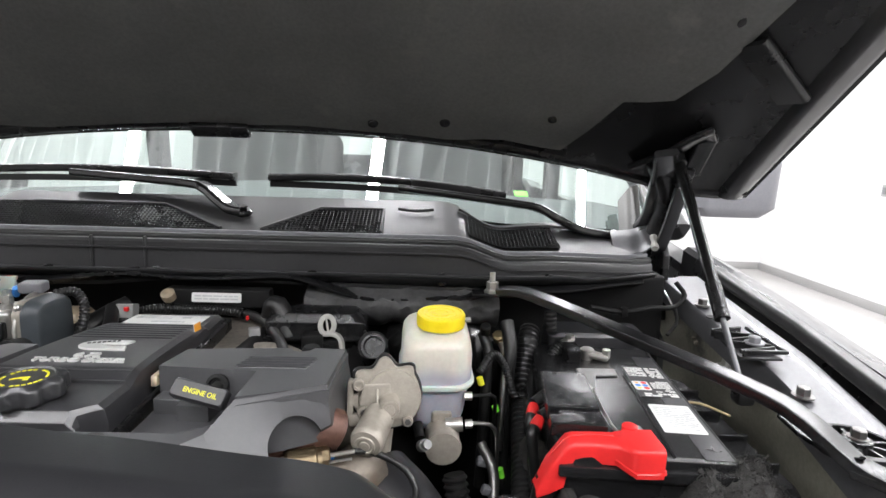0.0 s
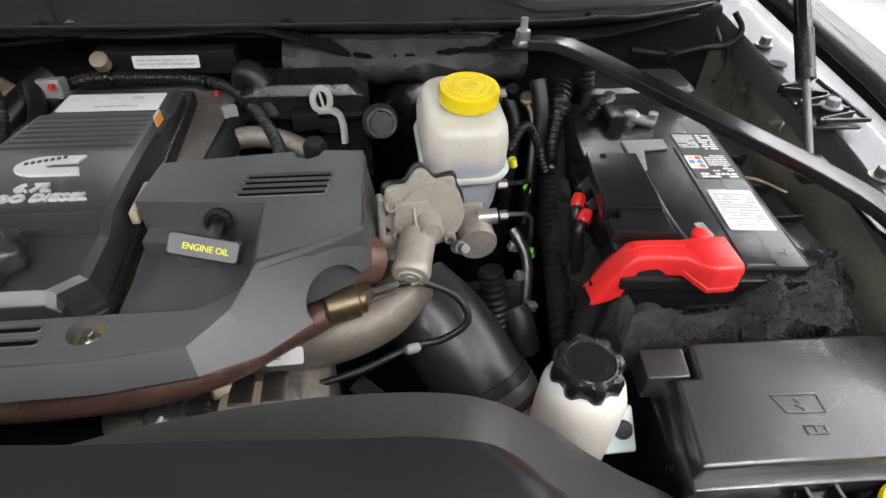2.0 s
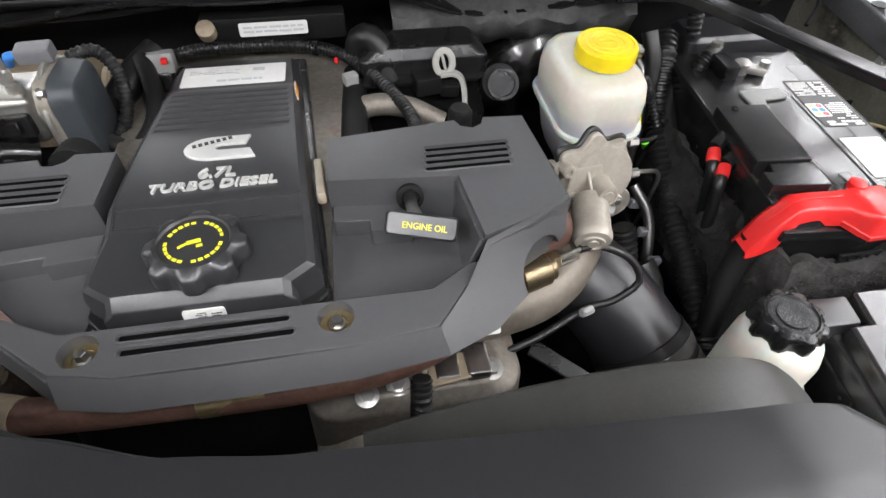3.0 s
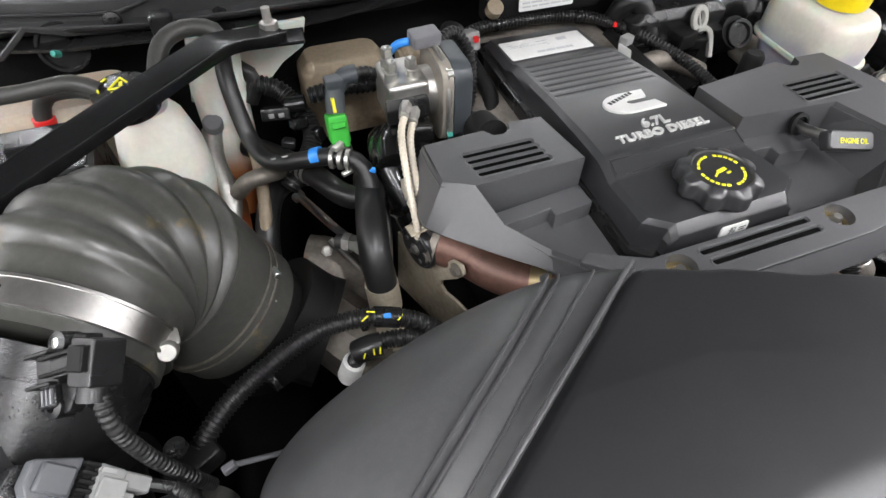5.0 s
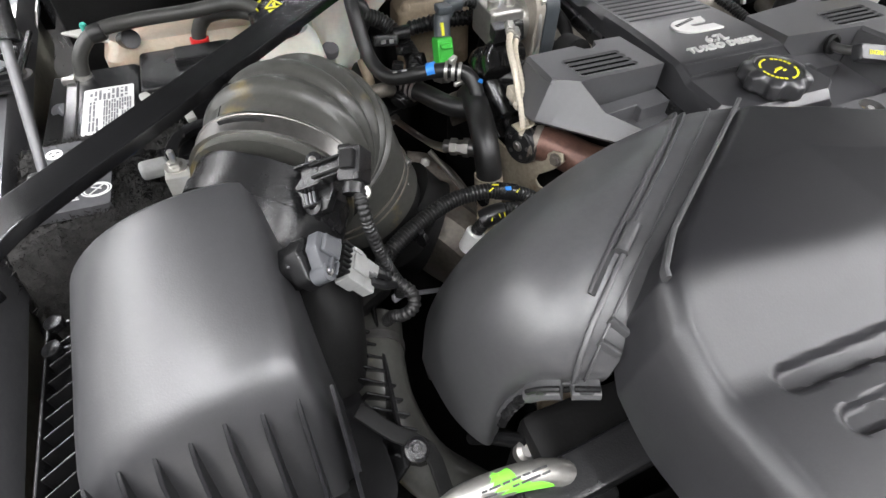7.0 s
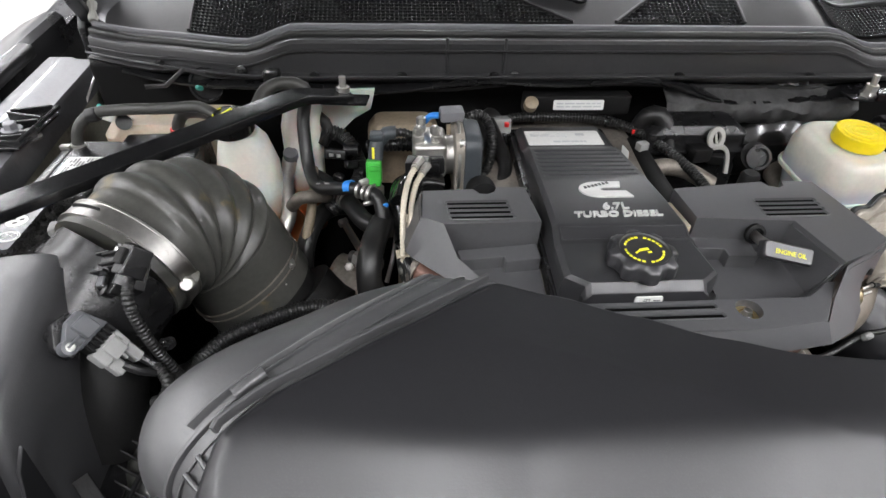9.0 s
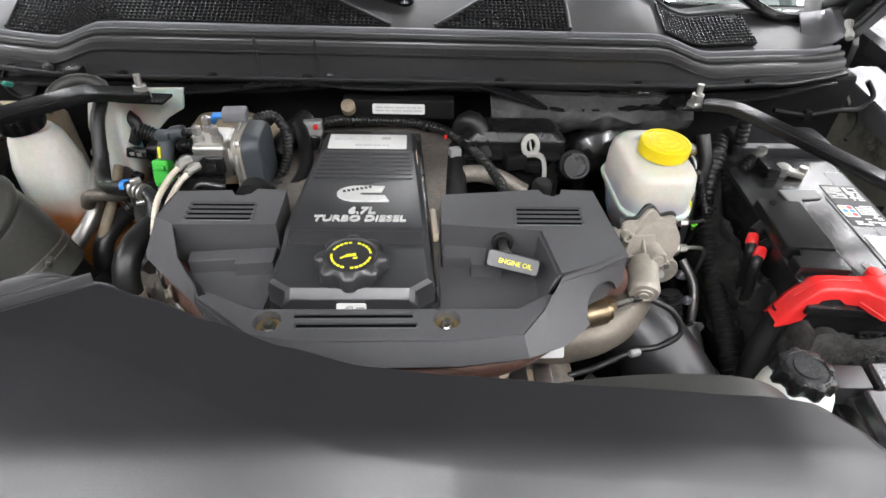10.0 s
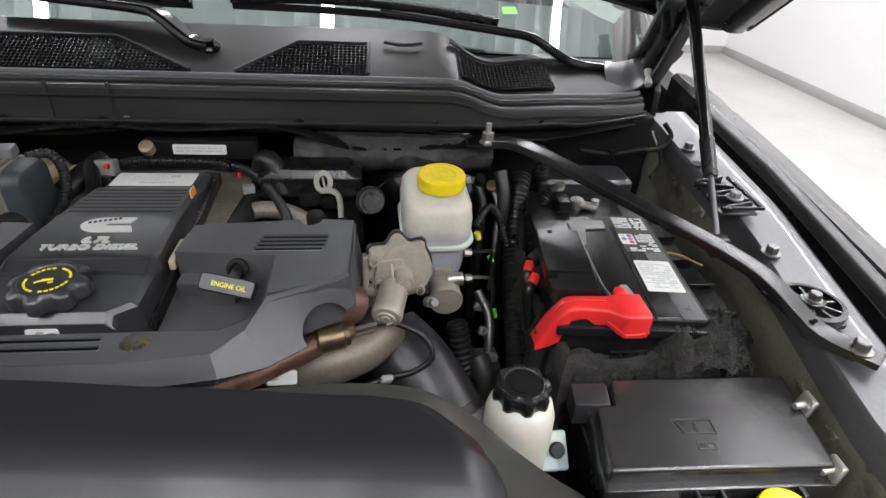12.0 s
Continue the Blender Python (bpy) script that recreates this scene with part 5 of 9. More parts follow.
for dx, dy, ln in ((-0.010, 0.006, 0.026),):
    part("web", moved(prism([(0.0, 0.0), (0.0, ln), (0.016, 0.004), (0.022, -0.016), (0.010, -0.018)], -0.0014, 0.0014, 0.0007, 1, Matrix.Translation((dx, dy - 0.018, 0.004)) @ Matrix(((0, 0, 1, 0), (0, 1, 0, 0), (1, 0, 0, 0), (0, 0, 0, 1)))), plate), M["alu"], egr)
part("side_flange", moved(join(box((-0.038, -0.006, -0.004), (0.007, 0.044, 0.016), 0.003, 2), box((-0.030, -0.026, 0.0), (0.020, 0.014, 0.012), 0.004, 2)), plate), M["alu"], egr)
part("body", stack([(1.165, 0.200, 0.612, 0.075, 0.065, 0.025), (1.235, 0.212, 0.615, 0.065, 0.05, 0.02), (1.262, 0.222, 0.620, 0.05, 0.035, 0.012)], bev=0.004), M["alu"], egr)
for dx, dy, r in ((-0.030, 0.012, 0.0062), (-0.024, -0.016, 0.0068), (0.022, -0.026, 0.0060)):
    lug = part("lug", moved(lathe([(r, -0.004), (r, 0.010), (r - 0.001, 0.0115), (r * 0.5, 0.0115), (r * 0.45, 0.008), (0, 0.008)], (dx, dy, 0), n=24), plate), M["alu"], egr)
    if dy < 0:
        part("screw", moved(hexbolt((dx, dy, 0.010), (0, 0, 1), 0.0034, 0.004, 1.3), plate), M["darksteel"], lug)
part("elbow", tube([(0.222, 0.572, 1.222), (0.200, 0.545, 1.216), (0.168, 0.525, 1.214), (0.13, 0.520, 1.205), (0.08, 0.520, 1.190)], 0.027, 22, size=lambda k, s: 1.0 - 0.15 * min(1, s / 0.12)), M["casting"], egr, "cast alloy elbow")
ep = plane_mat((0.118, 0.4935, 1.224), (0.05, -0.80, 0.62), (0, 0.6, 0.8))
lb = part("paper_label", sheet(0.030, 0.014, 0.0005, ep), M["paper"], egr, "white code label")
part("label_print", bars(0.008, 0.007, 4, ep @ Matrix.Translation((-0.007, 0.001, 0.0004)), 5, 1.0), M["print"], lb)
part("plug", lathe([(0.006, 0), (0.008, 0.004), (0.008, 0.012), (0.006, 0.016), (0, 0.016)], (0.075, 0.483, 1.205), (-0.8, -0.5, 0.2), 16), M["oldwhite"], egr)
part("sensor_plug", join(lathe([(0.008, 0), (0.008, 0.012), (0.0055, 0.014), (0.0055, 0.02), (0, 0.02)], (0.185, 0.553, 1.242), (-0.1, -0.2, 1), 18)), M["dark"], egr)
part("blue_seal", lathe([(0.0062, 0), (0.0062, 0.006), (0, 0.006)], (0.186, 0.549, 1.237), (-0.1, -0.9, 0.3), 16), M["blue"], egr)
wire = thing("sensor_wire", (0.22, 0.52, 1.19), "thin black cable with white clips", "cable")
part("cable", tube([(0.212, 0.541, 1.251), (0.232, 0.545, 1.247), (0.262, 0.540, 1.232), (0.272, 0.528, 1.212), (0.250, 0.523, 1.195), (0.222, 0.521, 1.190), (0.17, 0.500, 1.186), (0.12, 0.485, 1.190), (0.08, 0.482, 1.203)], 0.0034, 10), M["rubber"], wire)
part("clip", box((0.222, 0.517, 1.192), (0.014, 0.008, 0.010), 0.002, 1, (20, 10, 20)), M["lightgrey"], wire)

# charge air pipe going down to the front
cp = thing("charge_pipe", (0.28, 0.50, 1.02), "wide glossy black charge air pipe with a clamp", "pipe")
part("pipe_run", tube([(0.225, 0.590, 1.180), (0.255, 0.560, 1.165), (0.285, 0.520, 1.135), (0.310, 0.480, 1.095)], 0.047, 36), M["duct"], cp)
part("pipe_boot", tube([(0.286, 0.518, 1.1335), (0.298, 0.500, 1.115), (0.312, 0.478, 1.092)], 0.0495, 32), M["rubber"], cp, "black rubber boot")
part("boot_clamp", tube([(0.2905, 0.5115, 1.127), (0.2960, 0.5030, 1.118)], 0.0506, 32, smooth=False), M["darksteel"], cp)
part("clamp", tube([(0.300, 0.497, 1.112), (0.309, 0.483, 1.098)], 0.050, 30, smooth=False), M["steel"], cp, "bright steel band")
part("coupler", tube([(0.306, 0.488, 1.103), (0.325, 0.455, 1.07), (0.34, 0.42, 1.03)], 0.051, 30, size=lambda k, s: 1.0 + 0.05 * math.sin(s * 380)), M["hose"], cp)
part("bracket", sweep([Vector((0.170, 0.505, 1.165)), Vector((0.215, 0.470, 1.150)), Vector((0.225, 0.455, 1.120))], rounded(0.018, 0.003, 0.001, 1)), M["black"], cp)

# ---- brake fluid reservoir ----
res = thing("brake_reservoir", (0.291, 0.72, 1.16), "translucent white brake fluid reservoir with a yellow cap", "reservoir")
tilt = Matrix.Translation((0.291, 0.752, 1.27)) @ pose(0, 0, 0, 4, 0, 2) @ Matrix.Translation((-0.291, -0.752, -1.27))
part("lower_tank", moved(stack([(1.193, 0.291, 0.738, 0.046, 0.080, 0.018), (1.197, 0.291, 0.738, 0.062, 0.098, 0.022), (1.212, 0.291, 0.741, 0.072, 0.108, 0.025), (1.252, 0.291, 0.748, 0.085, 0.120, 0.028)], 6), tilt), M["fluid"], res, "fluid showing lilac grey through the plastic")
part("seam_flange", moved(stack([(1.2510, 0.291, 0.749, 0.095, 0.131, 0.03), (1.2545, 0.291, 0.749, 0.0975, 0.1335, 0.03), (1.2575, 0.291, 0.749, 0.096, 0.132, 0.03)], 6), tilt), M["white"], res)
part("upper_tank", moved(stack([(1.257, 0.291, 0.750, 0.090, 0.126, 0.03), (1.286, 0.291, 0.751, 0.091, 0.127, 0.03), (1.302, 0.291, 0.752, 0.087, 0.123, 0.03), (1.309, 0.291, 0.752, 0.078, 0.114, 0.028), (1.312, 0.291, 0.752, 0.062, 0.098, 0.026)], 6), tilt), M["tank"], res, "milky white upper half")
part("neck", lathe([(0.028, -0.014), (0.028, 0.004), (0, 0.004)], (0.297, 0.744, 1.312), (0, -0.06, 1), 28), M["white"], res)
cp2 = part("cap", lathe([(0.031, 0), (0.0318, 0.002), (0.0318, 0.014), (0.0305, 0.0165), (0.027, 0.0172), (0.0265, 0.0160), (0.022, 0.0160), (0.0215, 0.0170), (0.018, 0.0170), (0.0175, 0.0160), (0.013, 0.0160), (0.0125, 0.0170), (0.009, 0.0170), (0.0085, 0.0160), (0, 0.0160)], (0.297, 0.744, 1.314), (0, -0.06, 1), 64, wave=lambda w, k: 1.0 + (0.006 * math.cos(40 * w) if 1 <= k <= 2 else 0)), M["yellow"], res, "yellow ribbed screw cap")
part("cap_print", bars(0.034, 0.03, 5, orient((0.297, 0.743, 1.3302), (0, -0.06, 1)), 2, 0.5, gap=0.25), M["yprint"], cp2)
part("cap_tab", box((0.331, 0.742, 1.322), (0.010, 0.012, 0.004), 0.001), M["lightgrey"], cp2)
mc = thing("master_cylinder", (0.30, 0.72, 1.15), "cast alloy brake master cylinder with brake line fittings", "cylinder")
part("body", join(tube([(0.302, 0.662, 1.187), (0.300, 0.74, 1.192), (0.298, 0.86, 1.200)], 0.021, 24), lathe([(0.021, 0), (0.0225, 0.002), (0.0215, 0.006), (0.006, 0.007), (0, 0.007)], (0.302, 0.662, 1.187), (0.02, -1, -0.06), 28), box((0.300, 0.71, 1.207), (0.026, 0.05, 0.024), 0.005)), M["alu"], mc)
part("port", join(tube([(0.305, 0.680, 1.205), (0.326, 0.680, 1.207)], 0.009, 18), lathe([(0.0055, 0), (0.0055, 0.009), (0, 0.009)], (0.329, 0.680, 1.207), (1, 0, 0.1), 6)), M["zinc"], mc)
part("brake_line", tube([(0.334, 0.680, 1.208), (0.352, 0.679, 1.209), (0.366, 0.682, 1.200), (0.372, 0.690, 1.16), (0.37, 0.70, 1.08)], 0.0026, 8), M["steel"], mc)
part("brake_line", tube([(0.330, 0.700, 1.235), (0.352, 0.700, 1.236), (0.368, 0.712, 1.228), (0.372, 0.735, 1.18), (0.372, 0.75, 1.08)], 0.0026, 8), M["dark"], mc)
part("fitting", lathe([(0.0055, 0), (0.0055, 0.010), (0, 0.010)], (0.328, 0.700, 1.235), (1, 0, 0), 6), M["zinc"], mc)
part("sensor", lathe([(0.007, 0), (0.007, 0.012), (0.005, 0.014), (0.005, 0.022), (0, 0.022)], (0.276, 0.640, 1.200), (0.3, -0.7, 0.5), 16), M["lightgrey"], mc)
part("sensor_arm", tube([(0.270, 0.665, 1.215), (0.274, 0.648, 1.205)], 0.006, 12), M["dark"], mc)
boost = thing("brake_booster", (0.30, 0.90, 1.05), "round black brake booster on the firewall", "booster")
part("drum", lathe([(0, 0), (0.06, 0), (0.10, 0.02), (0.115, 0.05), (0.115, 0.09)], (0.298, 0.855, 1.18), (0, 1, 0.05), 40), M["gloss"], boost)

# ---- pipes and cables between reservoir and battery ----
lines = thing("ac_lines", (0.385, 0.78, 1.10), "bundle of black hoses with brass and bright fittings", "hoses")
part("hose", tube([(0.398, 0.838, 1.290), (0.402, 0.815, 1.255), (0.396, 0.80, 1.20), (0.392, 0.79, 1.05)], 0.010, 14), M["rubber"], lines)
part("gold_nut", lathe([(0.009, 0), (0.0095, 0.003), (0.0095, 0.010), (0.007, 0.012)], (0.388, 0.838, 1.262), (-0.2, -0.5, 0.8), 8), M["brass"], lines, "brass union nut")
part("steel_line", tube([(0.388, 0.838, 1.262), (0.394, 0.815, 1.245), (0.391, 0.79, 1.20), (0.385, 0.77, 1.12)], 0.005, 12), M["steel"], lines)
part("hose", tube([(0.362, 0.842, 1.270), (0.372, 0.822, 1.240), (0.366, 0.80, 1.18), (0.362, 0.79, 1.05)], 0.008, 12), M["rubber"], lines)
part("valve_cap", lathe([(0.008, 0), (0.008, 0.014), (0.006, 0.016), (0, 0.016)], (0.366, 0.838, 1.272), (0, -0.5, 0.8), 16), M["dark"], lines)
for k, (x, y, z, s) in enumerate(((0.350, 0.735, 1.245, 0.010), (0.372, 0.735, 1.205, 0.008), (0.378, 0.700, 1.135, 0.012))):
    part("green_tape", tube([(x, y, z), (x + 0.003, y, z - s)], 0.0045, 10, smooth=False), M["lime"] if k else M["yprint"], lines, "bright marking tape")
part("steel_line", tube([(0.352, 0.70, 1.17), (0.366, 0.672, 1.145), (0.362, 0.64, 1.10), (0.350, 0.62, 1.04)], 0.0065, 12), M["darksteel"], lines)
part("ribbed_boot", conduit([(0.315, 0.640, 1.165), (0.322, 0.628, 1.130), (0.330, 0.62, 1.09)], 0.015, 0.008), M["rubber"], lines)
part("drip_shield", tube([(0.345, 0.625, 1.115), (0.352, 0.610, 1.100), (0.36, 0.60, 1.07)], 0.016, 14), M["olive"], lines)
for k in range(3):
    part("line_bracket", box((0.356 + 0.004 * k, 0.690 - 0.03 * k, 1.150 - 0.02 * k), (0.020, 0.010, 0.012), 0.002, 1, (0, 20, 10)), M["grey"], lines)
trunk = thing("wiring_harness", (0.40, 0.70, 1.05), "thick black taped wiring trunk down to the front", "wiring")
part("trunk", conduit([(0.440, 0.870, 1.270), (0.432, 0.845, 1.250), (0.420, 0.800, 1.195), (0.408, 0.700, 1.140), (0.396, 0.600, 1.110), (0.385, 0.520, 1.080), (0.38, 0.45, 1.0)], 0.016, 0.008, 14), M["rubber"], trunk)
part("trunk", tube([(0.455, 0.828, 1.235), (0.432, 0.800, 1.200), (0.424, 0.72, 1.15), (0.412, 0.62, 1.115), (0.402, 0.54, 1.05)], 0.014, 14), M["dark"], trunk)
part("branch", conduit([(0.352, 0.76, 1.24), (0.372, 0.78, 1.26), (0.39, 0.79, 1.24), (0.405, 0.77, 1.20)], 0.006), M["rubber"], trunk)
for rb, d in ((Vector((0.408, 0.662, 1.236)), Vector((-0.30, -0.75, -0.55))), (Vector((0.410, 0.642, 1.230)), Vector((-0.50, -0.70, -0.45)))):
    part("red_boot", lathe([(0.0055, -0.008), (0.0072, -0.006), (0.0075, 0.0), (0.0066, 0.006), (0.0062, 0.008), (0, 0.008)], rb, -d, 16), M["red"], trunk, "red cable boot")
    part("black_sleeve", tube([rb + d * 0.006, rb + d * 0.016, rb + d * 0.020 + Vector((0.004, 0, -0.020)), rb + d * 0.018 + Vector((0.012, 0, -0.07)), rb + Vector((0.02, 0, -0.14))], 0.0066, 12), M["rubber"], trunk)
    part("cable", tube([rb - d * 0.010, rb - d * 0.03 + Vector((0.02, 0.0, 0)), rb - d * 0.04 + Vector((0.05, 0.01, -0.01))], 0.0075, 12), M["rubber"], trunk)

# ---- starter batteries ----


def battery(name_label, x0, x1, y0, y1, z0, z1):
    t = thing("battery", ((x0 + x1) / 2, (y0 + y1) / 2, z0), name_label, "battery", "starter batteries")
    cx, cy, w, h = (x0 + x1) / 2, (y0 + y1) / 2, x1 - x0, y1 - y0
    part("case", stack([(z0, cx, cy, w - 0.01, h - 0.01, 0.006), (z1 - 0.03, cx, cy, w - 0.004, h - 0.004, 0.006)], 3, 0.002), M["black"], t)
    part("lid", stack([(z1 - 0.03, cx, cy, w + 0.002, h + 0.002, 0.007), (z1 - 0.004, cx, cy, w, h, 0.007), (z1, cx, cy, w - 0.006, h - 0.006, 0.006)], 3, 0.001), M["battery"], t)
    return t


batR = battery("black car battery with white labels under a brace bar", 0.426, 0.602, 0.540, 0.850, 1.06, 1.25)
part("paper_label", sheet(0.046, 0.066, 0.0006, plane_mat((0.5685, 0.6235, 1.2502), (0, 0, 1), (0.02, 1, 0))), M["paper"], batR, "white text label")
lm = plane_mat((0.5685, 0.6235, 1.2509), (0, 0, 1), (0.02, 1, 0))
part("label_print", bars(0.040, 0.054, 12, lm, 11, 0.75, gap=0.35), M["silverlabel"], batR)
lm2 = plane_mat((0.5690, 0.7255, 1.2502), (0, 0, 1), (0.0, 1, 0))
part("printed_label", sheet(0.050, 0.096, 0.0005, lm2), M["print"], batR, "black label with white print")
part("label_print", join(bars(0.024, 0.030, 14, lm2 @ Matrix.Translation((-0.011, 0.029, 0.0004)), 21, 0.95, gap=0.5), bars(0.018, 0.034, 7, lm2 @ Matrix.Translation((0.013, 0.027, 0.0004)), 22, 0.8, gap=0.6), bars(0.024, 0.034, 9, lm2 @ Matrix.Translation((0.010, -0.018, 0.0004)), 23, 0.9, gap=0.55), bars(0.040, 0.010, 2, lm2 @ Matrix.Translation((0.002, -0.042, 0.0004)), 24, 0.9, gap=0.7)), M["paper"], batR, "white print")
pic = part("pictogram_panel", sheet(0.020, 0.026, 0.0004, lm2 @ Matrix.Translation((-0.015, -0.016, 0.0005))), M["paper"], batR, "white panel of coloured warning signs")
for k, key in enumerate(("orange", "red", "blue", "blue", "yellow", "red")):
    q = lm2 @ Matrix.Translation((-0.0195 + 0.009 * (k % 2), -0.0080 - 0.0080 * (k // 2), 0.0008))
    part("warning_sign", moved(lathe([(0.0036, 0), (0.0036, 0.0004), (0, 0.0004)], n=3 if k in (0, 4) else 16, spin=90), q), M[key], pic)
# lighter sheet on the plain lid, standing in for its reflection
part("lid_sheen_strip", sheet(0.030, 0.270, 0.0004, plane_mat((0.5830, 0.675, 1.2500), (0, 0, 1), (0, 1, 0))), M["block"], batR, "dark grey strip painting the lid's reflection")
tcv = part("terminal_cover", join(prism([(0.4215, 0.6030), (0.4785, 0.6030), (0.4800, 0.6280), (0.4790, 0.7010), (0.4230, 0.7010)], 1.250, 1.2675, 0.0022, 2), prism([(0.4215, 0.5700), (0.4790, 0.5680), (0.4790, 0.6022), (0.4340, 0.6022), (0.4325, 0.5900), (0.4215, 0.5900)], 1.250, 1.2650, 0.0015, 2)), M["battery"], batR, "black moulded fuse cover")
part("cover_lug", box((0.440, 0.692, 1.2682), (0.006, 0.006, 0.0016), 0.0006, 1), M["dark"], tcv)
part("lid_groove", box((0.5385, 0.640, 1.2503), (0.0018, 0.200, 0.0008), 0), M["dark"], batR)
part("lid_groove", box((0.5965, 0.690, 1.2503), (0.0016, 0.300, 0.0008), 0), M["dark"], batR)
part("front_ledge", prism([(0.426, 0.5330), (0.600, 0.5330), (0.600, 0.5420), (0.426, 0.5420)], 1.226, 1.238, 0.002), M["battery"], batR)
part("clamp_plate", prism([(0.478, 0.750), (0.530, 0.755), (0.530, 0.735), (0.500, 0.730), (0.492, 0.690), (0.482, 0.690)], 1.2502, 1.2535, 0.0008, 1), M["lightgrey"], batR, "bright stamped plate")
part("wire_hook", tube([(0.484, 0.690, 1.256), (0.486, 0.60, 1.257), (0.492, 0.565, 1.258), (0.500, 0.575, 1.258)], 0.0018, 8), M["steel"], batR)
part("lid_tag", sheet(0.010, 0.022, 0.0008, plane_mat((0.518, 0.590, 1.2503), (0, 0, 1), (-0.2, 1, 0))), M["lightgrey"], batR)
batR.rotation_euler = (0, 0, radians(-5))
tm = thing("battery_terminal", (0.50, 0.80, 1.25), "zinc battery clamp with a black sensor and cable", "terminal")
part("clamp", join(lathe([(0.009, 0), (0.010, 0.014), (0.007, 0.016), (0, 0.016)], (0.510, 0.798, 1.25), n=18), box((0.524, 0.793, 1.256), (0.030, 0.016, 0.010), 0.004, 2, (0, 10, -12)), lathe([(0.006, 0), (0.006, 0.012), (0, 0.012)], (0.536, 0.792, 1.254), n=8)), M["zinc"], tm, "bright zinc clamp")
part("lug", join(box((0.486, 0.832, 1.262), (0.030, 0.014, 0.006), 0.002, 2, (0, -20, 25)), lathe([(0.007, 0), (0.007, 0.010), (0, 0.010)], (0.494, 0.836, 1.262), n=8)), M["zinc"], tm)
part("sensor", box((0.488, 0.800, 1.258), (0.020, 0.038, 0.020), 0.003), M["black"], tm)
part("cable", conduit([(0.480, 0.825, 1.262), (0.464, 0.815, 1.245), (0.450, 0.790, 1.215), (0.440, 0.76, 1.17)], 0.0095), M["rubber"], tm)
# red positive cover
rc = thing("terminal_cap", (0.46, 0.545, 1.20), "bright red plastic positive terminal cap", "terminal cap")


def red_row(x, y0, y1, zt, zb, r=0.006):
    return [(x, y0, zb), (x, y0 - 0.001, zt - r), (x, y0 + r * 0.7, zt), (x, y1 - r, zt), (x, y1, zt - r), (x, y1, zb)]


part("cap_body", loft([red_row(0.5090, 0.5240, 0.5620, 1.2650, 1.2420, 0.003), red_row(0.5075, 0.5210, 0.5655, 1.2680, 1.2380, 0.005), red_row(0.4830, 0.5210, 0.5655, 1.2680, 1.2380, 0.005), red_row(0.4765, 0.5270, 0.5680, 1.2660, 1.2385), red_row(0.4690, 0.5420, 0.5715, 1.2620, 1.2390), red_row(0.4450, 0.5460, 0.5740, 1.2612, 1.2385), red_row(0.4290, 0.5470, 0.5750, 1.2604, 1.2370), red_row(0.4230, 0.5465, 0.5750, 1.2585, 1.2290), red_row(0.4190, 0.5460, 0.5745, 1.2540, 1.2120), red_row(0.4060, 0.5460, 0.5740, 1.2360, 1.2050), red_row(0.3940, 0.5480, 0.5730, 1.2090, 1.1990), red_row(0.3925, 0.5490, 0.5720, 1.2060, 1.2000, 0.003)], 0.002), M["red"], rc, angle=65)
part("cap_lip", sweep([Vector(q) for q in ((0.5100, 0.5235, 1.2440), (0.5000, 0.5200, 1.2415), (0.4810, 0.5200, 1.2415), (0.4740, 0.5320, 1.2425), (0.4680, 0.5425, 1.2430))], rounded(0.0022, 0.006, 0.0008, 1)), M["red"], rc)
part("cap_tab", lathe([(0.008, 0), (0.008, 0.006), (0.006, 0.0075), (0, 0.0075)], (0.488, 0.566, 1.2630), (0, 0, 1), 24), M["red"], rc)
part("cap_ridge", sweep([Vector(q) for q in ((0.4060, 0.5600, 1.2380), (0.4190, 0.5600, 1.2555), (0.4290, 0.5600, 1.2612), (0.4450, 0.5595, 1.2620), (0.4690, 0.5570, 1.2628))], rounded(0.0014, 0.0014, 0.0004, 1)), M["red"], rc)
cb = thing("battery_cable", (0.40, 0.545, 1.10), "taped black battery cable below the red cap", "cable")
part("cable", tube([(0.408, 0.564, 1.212), (0.402, 0.562, 1.18), (0.392, 0.545, 1.12), (0.38, 0.52, 1.05)], 0.013, 14), M["rubber"], cb)
part("cable", tube([(0.416, 0.566, 1.212), (0.417, 0.562, 1.17), (0.412, 0.545, 1.10), (0.41, 0.52, 1.03)], 0.010, 14), M["rubber"], cb)
# fuzzy insulating blanket round the battery


def blanket(x0, x1, y0, y1, z0, z1, seed):
    rows = []
    per = [(x0, y1), (x0, y0), (x1, y0), (x1, y1)]
    pts = []
    for a, b in zip(per, per[1:]):
        n = max(3, int(math.dist(a, b) / 0.004))
        for k in range(n):
            pts.append((a[0] + (b[0] - a[0]) * k / n, a[1] + (b[1] - a[1]) * k / n))
    pts.append(per[-1])
    cx, cy = (x0 + x1) / 2, (y0 + y1) / 2
    for j in range(30):
        row = []
        for i, (x, y) in enumerate(pts):
            v = j / 29
            zz = z0 + (z1 - z0) * v
            d = Vector((x - cx, y - cy, 0)).normalized()
            nn = noise.noise(Vector((x * 35, y * 35 + seed, zz * 35))) + 0.5 * noise.noise(Vector((x * 120, y * 120 + seed, zz * 120)))
            top = 0.016 * noise.noise(Vector((x * 22, y * 22, seed))) * v
            o = 0.006 + 0.010 * nn + 0.012 * math.sin(v * math.pi)
            row.append((x + d.x * o, y + d.y * o, zz + top))
        rows.append(row)
    inner = [[(p[0] + (cx - p[0]) * 0.09, p[1] + (cy - p[1]) * 0.09, p[2] - 0.004) for p in rows[-1]]]
    return loft(rows + inner, 0.004)


